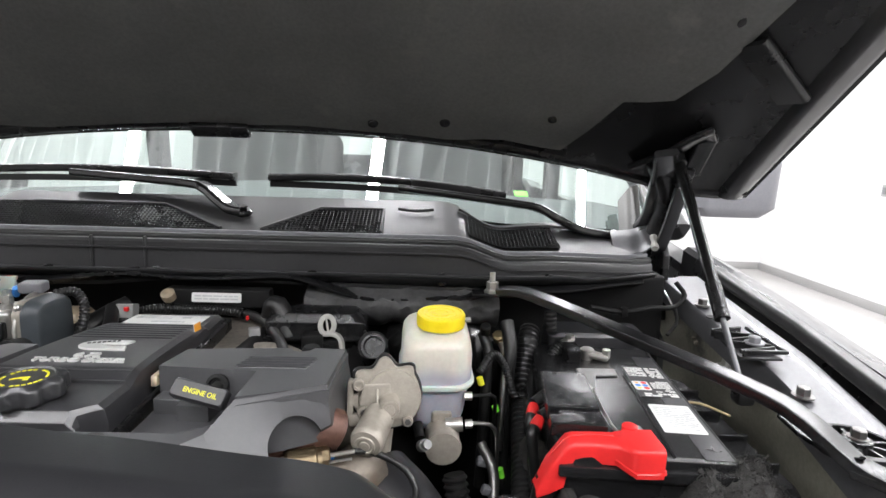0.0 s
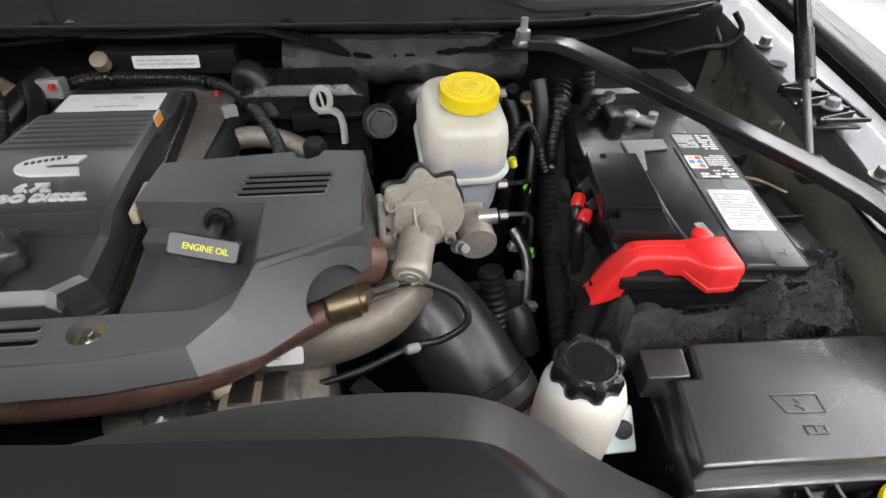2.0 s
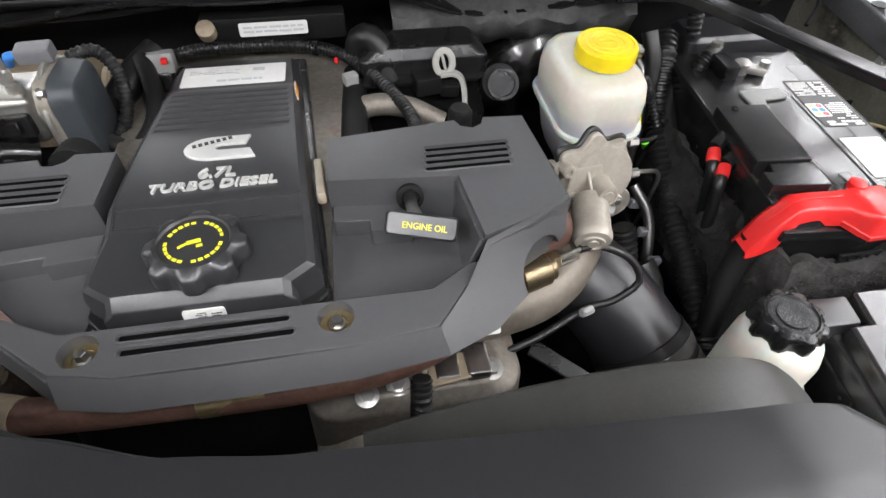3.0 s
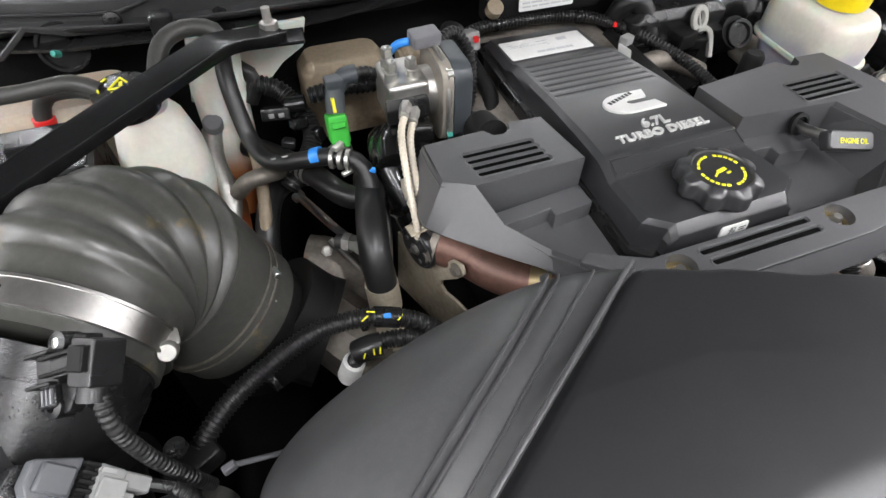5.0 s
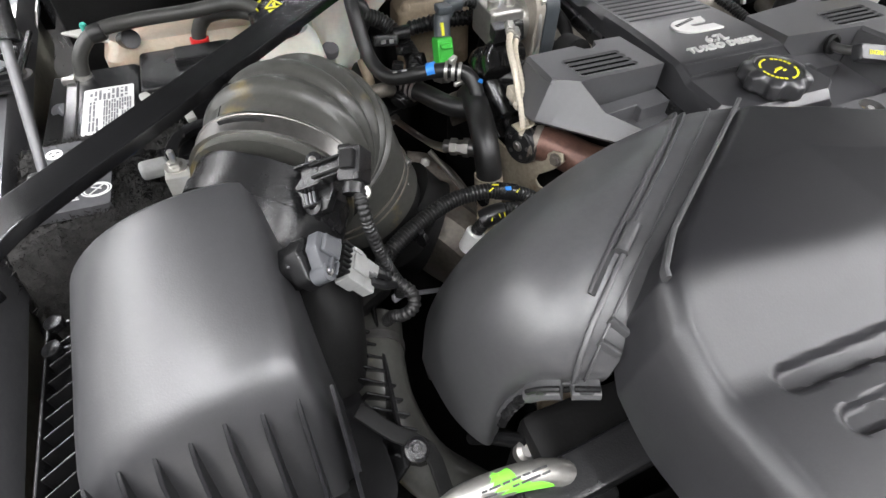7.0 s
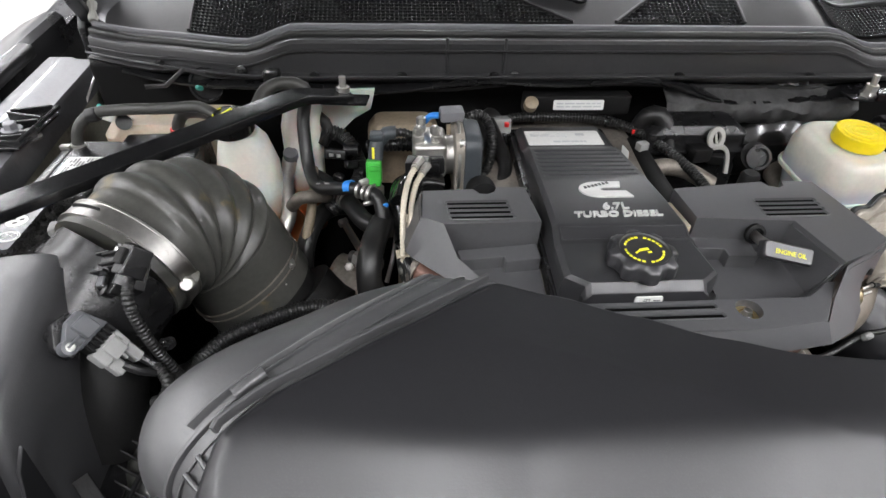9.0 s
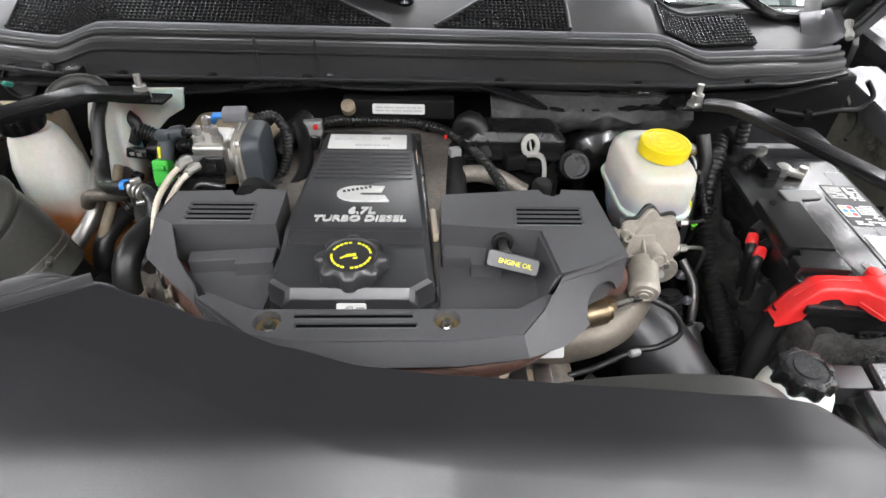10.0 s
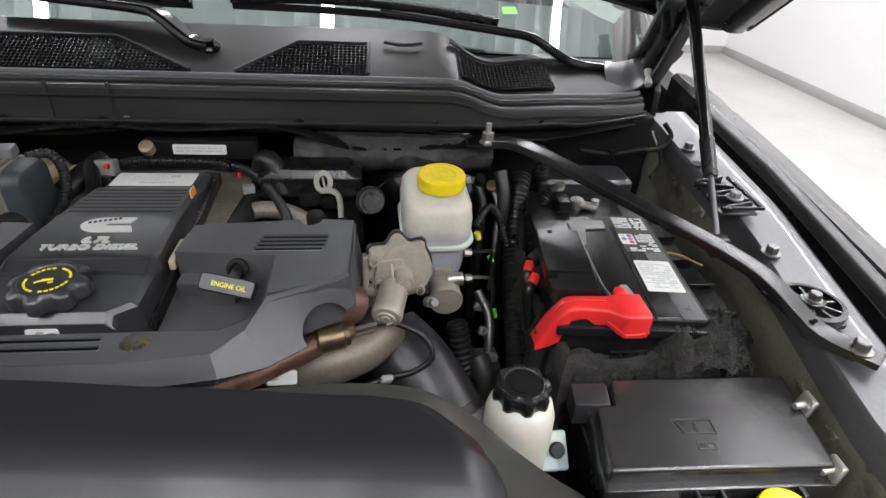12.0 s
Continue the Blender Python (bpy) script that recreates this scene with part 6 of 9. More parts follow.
def fuzz(name, grid, count, seed, parent, long=0.010):
    """Short loose fibres standing off a felt sheet given as rows of points."""
    rnd = random.Random(seed)
    vs, fs = [], []
    for _ in range(count):
        row = grid[rnd.randrange(len(grid))]
        q = Vector(row[rnd.randrange(len(row))]) + Vector((rnd.uniform(-0.003, 0.003), rnd.uniform(-0.003, 0.003), rnd.uniform(-0.003, 0.003)))
        d = Vector((rnd.gauss(0, 1), rnd.gauss(-0.4, 1), rnd.gauss(0.5, 0.8))).normalized()
        side = d.cross(Vector((rnd.gauss(0, 1), rnd.gauss(0, 1), rnd.gauss(0, 1)))).normalized() * rnd.uniform(0.0003, 0.0007)
        ln = long * rnd.uniform(0.35, 1.0)
        bend = Vector((rnd.uniform(-0.4, 0.4), rnd.uniform(-0.4, 0.4), -0.3)) * ln
        n = len(vs)
        vs += [q - side, q + side, q + d * ln * 0.55 + side * 0.7, q + d * ln * 0.55 - side * 0.7, q + d * ln + bend]
        fs += [(n, n + 1, n + 2, n + 3), (n + 3, n + 2, n + 4)]
    me = bpy.data.meshes.new(name)
    me.from_pydata([v - ORIG[parent] for v in vs], [], fs)
    me.materials.append(M["felt"])
    ob = new(name, me)
    ob.parent = parent
    ORIG[ob] = ORIG[parent]
    return tagged(ob, "loose charcoal fibres", kind="stuff")


bl = thing("battery_blanket", (0.51, 0.53, 1.06), "fuzzy charcoal insulating blanket wrapped round the battery", "blanket", "battery blankets")
part("wrap", blanket(0.424, 0.602, 0.524, 0.84, 1.06, 1.205, 3.0), M["felt"], bl)
clump = [[(0.528 + 0.112 * i / 34, 0.498 + 0.085 * j / 18 - 0.006 * math.sin(i * 0.35), 1.196 + (0.046 * math.sin(math.pi * (0.10 + 0.70 * j / 18)) ) * min(1, i / 6) * (1 - 0.75 * max(0, (i - 26) / 8)) + 0.012 * noise.noise(Vector((i * 0.28, j * 0.33, 2))) + 0.005 * noise.noise(Vector((i * 0.8, j * 0.9, 6)))) for i in range(35)] for j in range(19)]
part("flap", loft(clump, 0.004), M["felt"], bl)
fuzz("fuzz", clump, 2600, 5, bl, 0.011)
fuzz("fuzz", [[(0.424 + 0.178 * i / 60, 0.512, 1.10 + 0.10 * j / 20) for i in range(61)] for j in range(21)], 2200, 6, bl, 0.012)
part("lattice_vent", join(box((0.497, 0.527, 1.212), (0.045, 0.003, 0.002), 0), box((0.497, 0.527, 1.204), (0.045, 0.003, 0.002), 0), *[box((0.477 + 0.010 * k, 0.527, 1.208), (0.0018, 0.003, 0.01), 0) for k in range(5)]), M["black"], bl)
tray = thing("battery_tray", (0.51, 0.68, 0.95), "black plastic battery tray", "tray", "battery trays")
part("floor_plate", box((0.515, 0.68, 1.045), (0.24, 0.36, 0.03), 0.008), M["dark"], tray)
part("leg", box((0.515, 0.70, 0.90), (0.14, 0.24, 0.28), 0.02), M["dark"], tray)
bp = thing("bay_side_panel", (0.64, 0.68, 1.05), "black ribbed plastic panel beside the battery", "panel")
part("panel", stack([(1.08, 0.632, 0.68, 0.055, 0.30, 0.01), (1.205, 0.636, 0.68, 0.055, 0.28, 0.01), (1.213, 0.636, 0.68, 0.045, 0.27, 0.01)], 3, 0.002), M["black"], bp)
for k in range(4):
    part("rib", box((0.636, 0.58 + 0.06 * k, 1.216), (0.045, 0.004, 0.010), 0.001), M["black"], bp)
part("wire_tie", tube([(0.60, 0.70, 1.232), (0.625, 0.69, 1.235), (0.655, 0.672, 1.228)], 0.0016, 6), M["brass"], bp, "thin brown wire")
part("eyelet", lathe([(0.010, 0), (0.011, 0.003), (0.006, 0.004), (0.006, 0.001), (0, 0.001)], (0.648, 0.585, 1.205), (-0.3, -0.5, 0.8), 18), M["grey"], bp)
back = thing("rear_fuse_case", (0.54, 0.88, 1.10), "black module case behind the battery", "case")
part("case", stack([(1.08, 0.545, 0.885, 0.16, 0.07, 0.012), (1.262, 0.545, 0.885, 0.155, 0.065, 0.012), (1.268, 0.545, 0.885, 0.14, 0.055, 0.01)], 4, 0.001), M["block"], back)
part("ribbed_plug", conduit([(0.468, 0.862, 1.30), (0.470, 0.858, 1.27)], 0.010, 0.007), M["rubber"], back)

# ---- fuse box ----
fb = thing("fuse_box", (0.53, 0.43, 1.05), "large black fuse box with an embossed lid", "fuse box")
fz = lambda x, y: 1.2085 + 0.02 * (y - 0.43)
part("lid", prism([(0.4225, 0.380), (0.640, 0.373), (0.658, 0.486), (0.461, 0.4895), (0.4545, 0.455), (0.4345, 0.4555)], 1.186, fz, 0.004, 3), M["fuse"], fb, "smooth black lid")
part("lid_skirt", prism([(0.418, 0.371), (0.644, 0.364), (0.662, 0.489), (0.436, 0.4925)], 1.168, 1.190, 0.003), M["fuse"], fb)
part("body", prism([(0.424, 0.377), (0.640, 0.370), (0.656, 0.484), (0.428, 0.487)], 1.02, 1.170, 0.004), M["black"], fb)
part("side_lid", prism([(0.414, 0.4595), (0.4520, 0.4585), (0.4575, 0.4890), (0.417, 0.4905)], 1.175, 1.2045, 0.003), M["block"], fb, "small maroon-tinged corner lid")
part("catch", join(box((0.512, 0.362, 1.176), (0.034, 0.010, 0.014), 0.002), box((0.500, 0.360, 1.184), (0.004, 0.012, 0.02), 0.001), box((0.524, 0.360, 1.184), (0.004, 0.012, 0.02), 0.001)), M["black"], fb)
part("catch", box((0.605, 0.361, 1.180), (0.006, 0.012, 0.02), 0.001), M["black"], fb)
em = plane_mat((0.524, 0.424, 1.2086), (0, -0.02, 1), (0.06, 1, 0))
part("emboss", moved(join(sweep([Vector(p) for p in ((-0.020, 0.008, 0), (0.018, 0.008, 0), (0.018, -0.008, 0), (0.008, -0.008, 0), (-0.008, -0.008, 0), (-0.014, -0.008, 0), (-0.020, 0.008, 0))], rounded(0.0014, 0.0014, 0.0004, 1)), tube([(-0.002, 0.005, 0), (0.001, 0.0, 0), (-0.003, -0.001, 0), (0.002, -0.006, 0)], 0.0008, 6, smooth=False), box((0.002, -0.019, 0), (0.016, 0.0012, 0.0012), 0), box((0.002, -0.026, 0), (0.016, 0.0012, 0.0012), 0), box((-0.006, -0.0225, 0), (0.0012, 0.008, 0.0012), 0), box((0.010, -0.0225, 0), (0.0012, 0.008, 0.0012), 0), box((0.002, -0.0225, 0), (0.0012, 0.008, 0.0012), 0)), em), M["block"], fb, "embossed symbol")
hl = thing("headlamp_bracket", (0.53, 0.36, 0.95), "black bracket carrying the fuse box", "bracket")
part("plate", box((0.54, 0.43, 0.99), (0.26, 0.16, 0.06), 0.01), M["dark"], hl)
part("leg", box((0.56, 0.43, 0.87), (0.18, 0.10, 0.22), 0.01), M["dark"], hl)
wc = thing("washer_cap", (0.575, 0.335, 1.17), "yellow washer fluid cap with a black symbol", "cap")
part("lid", join(lathe([(0.026, 0), (0.028, 0.003), (0.027, 0.008), (0.022, 0.011), (0, 0.012)], (0.575, 0.338, 1.183), (0, -0.1, 1), 36), box((0.528, 0.343, 1.188), (0.05, 0.022, 0.008), 0.003)), M["yellow"], wc)
part("symbol", join(*[moved(box((dx, dy, 0.0122), (0.008, 0.0012, 0.0008), 0, 1, (0, 0, an)), orient((0.575, 0.338, 1.183), (0, -0.1, 1))) for dx, dy, an in ((0, -0.004, 0), (-0.004, 0.003, 55), (0.004, 0.003, -55), (-0.010, 0.0, 80), (0.010, 0.0, 100))]), M["print"], wc)
part("filler_neck", lathe([(0.022, 0), (0.024, 0.1), (0.020, 0.105)], (0.575, 0.343, 1.08), n=28), M["black"], wc)
part("tank", box((0.575, 0.335, 0.98), (0.12, 0.08, 0.22), 0.02, 3), M["black"], wc)

# ---- power steering bottle ----
ps = thing("steering_fluid_bottle", (0.350, 0.446, 1.08), "white steering fluid bottle with a black scalloped cap", "bottle")
part("bottle", lathe([(0.0, 0), (0.030, 0), (0.0335, 0.006), (0.0345, 0.10), (0.0335, 0.128), (0.030, 0.140), (0.024, 0.1455), (0.020, 0.147), (0, 0.147)], (0.350, 0.447, 1.093), (0, -0.03, 1), 40), M["white"], ps)
part("cap", lathe([(0.0245, -0.004), (0.0262, 0.000), (0.0262, 0.013), (0.0240, 0.0180), (0.019, 0.0200), (0.0178, 0.0185), (0.013, 0.0185), (0.0125, 0.0195), (0.008, 0.0195), (0, 0.019)], (0.350, 0.447, 1.2355), (0, -0.03, 1), 64, wave=lambda w, k: 1.0 + (0.07 * math.tanh(2.5 * math.cos(8 * w)) if k < 4 else 0)), M["black"], ps, "black scalloped screw cap")
part("cap_marks", join(*[moved(box((0.0213 * math.cos(a), 0.0213 * math.sin(a), 0.0192), (0.0016, 0.0026, 0.0010), 0.0003, 1, (0, 0, math.degrees(a))), orient((0.350, 0.447, 1.2355), (0, -0.03, 1))) for a in [radians(12 * k) for k in range(30) if k % 8 != 7]]), M["black"], ps)
tb = part("mounting_tab", join(box((0.392, 0.444, 1.155), (0.034, 0.006, 0.040), 0.003, 2, (-50, 0, 0)), tube([(0.375, 0.440, 1.142), (0.398, 0.438, 1.140)], 0.008, 14)), M["white"], ps)
part("tab_bolt", lathe([(0.008, 0), (0.0085, 0.003), (0.007, 0.006), (0, 0.0065)], (0.396, 0.441, 1.160), (0, -0.7, 0.7), 20), M["rubber"], tb)
part("mount", box((0.372, 0.455, 1.03), (0.05, 0.04, 0.12), 0.008), M["dark"], ps)

# ---- air intake duct over the radiator ----
duct = thing("intake_duct", (-0.06, 0.30, 1.10), "wide smooth black plastic intake duct over the radiator", "intake duct")


def along(path, t):
    """A point at the fraction t of a path of (x, y)."""
    ls = [math.dist(a, b) for a, b in zip(path, path[1:])]
    d = t * sum(ls)
    for a, b, l in zip(path, path[1:], ls):
        if d <= l:
            return (a[0] + (b[0] - a[0]) * d / l, a[1] + (b[1] - a[1]) * d / l)
        d -= l
    return path[-1]


DL = [(-0.241, 0.424), (-0.318, 0.369), (-0.380, 0.325), (-0.400, 0.305), (-0.407, 0.28), (-0.404, 0.243), (-0.399, 0.20), (-0.39, 0.10)]
DR = [(0.225, 0.336), (0.258, 0.330), (0.276, 0.312), (0.284, 0.295), (0.288, 0.27), (0.290, 0.235), (0.290, 0.19), (0.29, 0.10)]


def table(rows, x):
    """A value read between rows of (x, value)."""
    for (a, p), (b, q) in zip(rows, rows[1:]):
        if x <= b:
            t = min(1, max(0, (x - a) / (b - a)))
            t = t * t * (3 - 2 * t) * 0.4 + t * 0.6
            return p + (q - p) * t
    return rows[-1][1]


DB = [(-0.241, 0.424), (-0.20, 0.408), (-0.15, 0.385), (-0.10, 0.362), (-0.05, 0.346), (0.0, 0.339), (0.10, 0.336), (0.225, 0.336)]
DZ = [(-0.42, 1.398), (-0.241, 1.388), (-0.10, 1.390), (0.0, 1.389), (0.10, 1.380), (0.20, 1.368), (0.29, 1.354)]
GROOVES = [(-0.300, 0.244, 0.070), (-0.285, 0.217, 0.070), (-0.27, 0.190, 0.070), (0.12, 0.217, 0.070), (0.12, 0.190, 0.070)]


def duct_z(x, y):
    z = table(DZ, x) + 0.006 * min(1.0, max(0.0, (table(DB, x) - y) / 0.06))
    ramp = 0.292 + 0.010 * sm(-0.25, -0.38, x)
    z -= 0.024 * (1 - sm(ramp - 0.060, ramp + 0.010, y)) + 6.0 * max(0, 0.185 - y) ** 2
    for gx, gy, gl in GROOVES:
        d = math.hypot(max(0, abs(x - gx) - gl + 0.006), y - gy)
        z -= 0.0050 * (1 - sm(0.0052, 0.0076, d))
    return z


rows = []
NT, NS = 230, 300
for i in range(-3, NT + 1):
    t = max(0, i) / NT
    a, b = along(DL, t), along(DR, t)
    row = []
    for j in range(-4, NS + 5):
        s = min(NS, max(0, j)) / NS
        x, y = a[0] + (b[0] - a[0]) * s, a[1] + (b[1] - a[1]) * s
        # the rear edge bows to the front in the middle
        y -= (0.424 - 0.189 * (x + 0.241) - table(DB, x)) * max(0.0, 1 - t / 0.35) if x > -0.241 else 0.0
        z = duct_z(x, y)
        rl = (0.010, 0.024)[j > NS // 2]
        e = min(1.0, s * (b[0] - a[0]) / rl) if j <= NS // 2 else min(1.0, (1 - s) * (b[0] - a[0]) / rl)
        z -= rl * 0.5 * (1 - e) ** 2
        eb = min(1.0, t * 0.5 / 0.010)
        z -= 0.004 * (1 - eb) ** 2
        if j < 0:
            w = sm(0.318, 0.285, y)
            x, y, z = x - (0.003, 0.006, 0.011, 0.014)[-j - 1] - w * (0.0, 0.0, 0.002, 0.004)[-j - 1], y, z - (0.003, 0.010, 0.030, 0.052)[-j - 1]
        elif j > NS:
            x, z = x + (0.004, 0.009, 0.012, 0.013)[j - NS - 1], z - (0.005, 0.018, 0.045, 0.12)[j - NS - 1]
        if i < 0:
            y, z = y + (0.002, 0.004, 0.005)[-i - 1], z - (0.003, 0.012, 0.05)[-i - 1]
        row.append((x, y, z))
    rows.append(row)
part("top_cover", loft(rows, 0.0025), M["duct"], duct, "broad satin black top", angle=60)
# the snorkel: sections from the lid's end round and down to the mouth, each from the rear foot over the top to the front lip
secs = [
    [(-0.235, 0.453, 1.280), (-0.234, 0.430, 1.374), (-0.262, 0.410, 1.387), (-0.317, 0.368, 1.387), (-0.376, 0.324, 1.380), (-0.410, 0.298, 1.361), (-0.424, 0.291, 1.336), (-0.420, 0.299, 1.313)],
    [(-0.288, 0.476, 1.276), (-0.280, 0.443, 1.369), (-0.312, 0.411, 1.387), (-0.361, 0.372, 1.391), (-0.409, 0.335, 1.384), (-0.438, 0.311, 1.364), (-0.446, 0.300, 1.336), (-0.434, 0.307, 1.306)],
    [(-0.340, 0.488, 1.259), (-0.335, 0.451, 1.347), (-0.365, 0.414, 1.371), (-0.403, 0.378, 1.382), (-0.439, 0.346, 1.377), (-0.458, 0.321, 1.357), (-0.459, 0.309, 1.327), (-0.444, 0.315, 1.293)],
    [(-0.387, 0.491, 1.228), (-0.391, 0.453, 1.311), (-0.413, 0.417, 1.340), (-0.440, 0.384, 1.357), (-0.463, 0.354, 1.356), (-0.471, 0.330, 1.338), (-0.467, 0.316, 1.309), (-0.452, 0.321, 1.276)],
    [(-0.426, 0.485, 1.186), (-0.438, 0.453, 1.266), (-0.452, 0.419, 1.296), (-0.467, 0.387, 1.315), (-0.477, 0.359, 1.318), (-0.478, 0.335, 1.305), (-0.472, 0.321, 1.282), (-0.457, 0.325, 1.253)],
    [(-0.453, 0.472, 1.134), (-0.470, 0.447, 1.214), (-0.476, 0.417, 1.240), (-0.482, 0.388, 1.258), (-0.483, 0.361, 1.263), (-0.480, 0.337, 1.259), (-0.472, 0.323, 1.247), (-0.460, 0.327, 1.226)],
    [(-0.467, 0.453, 1.073), (-0.481, 0.436, 1.155), (-0.485, 0.412, 1.173), (-0.486, 0.386, 1.186), (-0.484, 0.359, 1.193), (-0.478, 0.336, 1.200), (-0.470, 0.323, 1.203), (-0.459, 0.329, 1.196)],
]


def cardinal(pts, n):
    """A smooth curve through pts with n steps between neighbours."""
    p = [Vector(q) for q in pts]
    p = [p[0] * 2 - p[1]] + p + [p[-1] * 2 - p[-2]]
    row = []
    for k in range(1, len(p) - 2):
        a, b, c, d = p[k - 1:k + 3]
        for i in range(n):
            t = i / n
            row.append(0.5 * (2 * b + (c - a) * t + (2 * a - 5 * b + 4 * c - d) * t * t + (3 * b - a - 3 * c + d) * t ** 3))
    return row + [p[-2]]


across = [cardinal(sec, 8) for sec in secs]
dense = [list(r) for r in zip(*[cardinal([row[k] for row in across], 12) for k in range(len(across[0]))])]
NU, NV = len(dense) - 1, len(dense[0]) - 1


def skin(u, v, up=0.0):
    """A point of the snorkel's skin at section u (0 to 6) and v (0 rear foot to 7 front lip), up metres proud of it."""
    a, b = min(NU - 1, int(u * 12)), min(NV - 1, int(v * 8))
    fu, fv = u * 12 - a, v * 8 - b
    g = dense
    q = (g[a][b] * (1 - fu) + g[a + 1][b] * fu) * (1 - fv) + (g[a][b + 1] * (1 - fu) + g[a + 1][b + 1] * fu) * fv
    n = (g[a + 1][b] - g[a][b]).cross(g[a][b + 1] - g[a][b]).normalized()
    return q + n * (up if n.dot(q - Vector((-0.36, 0.42, 1.20))) > 0 else -up)


def welt(pts, w, h, up=0.001):
    return sweep([skin(u, v, up) for u, v in pts], rounded(w, h, min(w, h) * 0.3, 2))


# paler than the top cover to paint in the shoulder highlight
snorkel = part("snorkel", loft(dense, 0.0025), M["duct_lit"], duct, "curved black snorkel, lightened for its highlight", angle=60)
part("mouth_rim", sweep([r[-1] for r in dense[2:-14]], rounded(0.010, 0.007, 0.002, 2)), M["black"], snorkel)
part("mouth_lip", welt([(0.25 + 4.2 * k / 30, 6.35) for k in range(31)], 0.003, 0.003), M["duct_lit"], snorkel)
part("seam_rib", welt([(1.02, 0.9 + 3.6 * k / 40) for k in range(41)], 0.0022, 0.006), M["duct_lit"], snorkel)
part("seam_rib", welt([(0.80 - 0.05 * k / 30, 3.7 + 3.2 * k / 30) for k in range(31)], 0.0030, 0.0045), M["duct_lit"], snorkel)
part("seam_rib", welt([(0.90, 1.0 + 2.9 * k / 30) for k in range(31)], 0.0016, 0.0025), M["duct_lit"], snorkel)
part("seam_step", welt([(0.50, 1.2 + 5.4 * k / 40) for k in range(41)], 0.0014, 0.0016), M["duct_lit"], snorkel)
part("seam_nub", sweep([skin(0.86, 3.62 + 0.34 * k / 6, 0.003) for k in range(7)], rounded(0.008, 0.007, 0.003, 3)), M["duct_lit"], snorkel)
rim = [Vector((x - 0.002, y + 0.001, duct_z(x, y) + 0.001)) for x, y in [along(DL[:5], 0.005 + 0.90 * k / 40) for k in range(41)]]
part("lid_rim", sweep(rim, rounded(0.003, 0.008, 0.0012, 2)), M["duct_lit"], snorkel, "raised rim of the lid")
for v in (5.0, 5.35):
    part("seam_hook", welt([(0.12 + 0.42 * k / 6, v - 0.18 * k / 6) for k in range(7)], 0.003, 0.006), M["duct_lit"], snorkel)
for u0, u1 in ((0.15, 0.85), (1.10, 2.35)):
    n = 12
    cl = part("clip", sweep([skin(u0 + (u1 - u0) * k / n, 6.25, 0.003) for k in range(n + 1)], rounded(0.016, 0.008, 0.003, 2)), M["duct_lit"], snorkel, "moulded snap clip")
    part("clip_bar", sweep([skin(u0 + 0.10 + (u1 - u0 - 0.2) * k / n, 6.33, 0.008) for k in range(n + 1)], rounded(0.004, 0.003, 0.001, 1)), M["black"], cl)
    part("clip_bar", sweep([skin(u0 + 0.06 + (u1 - u0 - 0.12) * k / n, 6.05, 0.007) for k in range(n + 1)], rounded(0.003, 0.004, 0.001, 1)), M["black"], cl)
    um = u0 + (u1 - u0) * 0.52
    part("clip_window", sweep([skin(um + a, b, 0.008) for a, b in ((-0.13, 6.12), (0.13, 6.12), (0.13, 6.44), (-0.13, 6.44), (-0.13, 6.12))], rounded(0.0022, 0.003, 0.0006, 1)), M["duct"], cl)
for k in range(3):
    part("clip", sweep([skin(2.75 + 0.55 * k + 0.30 * i / 5, 6.45, 0.002) for i in range(6)], rounded(0.013, 0.005, 0.002, 2)), M["black"], snorkel, "moulded snap clip")
shell_pts = [(0.02, 1.300), (0.06, 1.312), (0.119, 1.325), (0.185, 1.3295), (0.246, 1.320), (0.289, 1.288), (0.331, 1.240), (0.372, 1.198), (0.408, 1.165), (0.45, 1.12)]
path = spline([(x, 0.382, z) for x, z in shell_pts], 0.01)
shroud = thing("fan_shroud", (0.1, 0.36, 0.95), "dull black radiator fan shroud below the intake duct", "shroud")
part("rim", loft([[(p.x, 0.392, p.z - 0.09), (p.x, 0.390, p.z - 0.010), (p.x, 0.385, p.z - 0.002), (p.x, 0.376, p.z), (p.x, 0.355, p.z - 0.001), (p.x, 0.325, p.z - 0.006), (p.x - 0.004, 0.29, p.z - 0.03), (p.x - 0.004, 0.27, p.z - 0.09)] for p in path], 0.003), M["olive"], shroud)
part("core", box((-0.05, 0.30, 1.06), (0.80, 0.05, 0.36), 0.01), M["dark"], shroud)
rad = thing("radiator_support", (-0.05, 0.21, 0.78), "black radiator support across the front of the bay", "radiator support")
part("beam", box((CX, 0.20, 1.225), (1.34, 0.07, 0.05), 0.012, 3), M["black"], rad)
part("radiator", box((CX, 0.225, 0.98), (1.16, 0.05, 0.44), 0.008), M["dark"], rad)
part("diagonal_brace", sweep([Vector((-0.50, 0.262, 1.225)), Vector((-0.44, 0.268, 1.252)), Vector((-0.36, 0.272, 1.262))], rounded(0.03, 0.02, 0.005, 2)), M["black"], rad)
part("pale_panel", prism([(-0.43, 0.30), (-0.36, 0.30), (-0.36, 0.36), (-0.40, 0.37)], 1.17, 1.185, 0.004), M["tan"], rad, "dusty tan cooler end tank")
ac = thing("ac_pipe", (-0.50, 0.285, 1.22), "bent aluminium air conditioning pipe with a lime green label", "pipe")
part("pipe_run", tube([(-0.545, 0.262, 1.1870), (-0.535, 0.272, 1.2420), (-0.515, 0.280, 1.2590), (-0.47, 0.278, 1.2630), (-0.445, 0.272, 1.2570), (-0.43, 0.268, 1.2370)], 0.0085, 16), M["zinc"], ac)
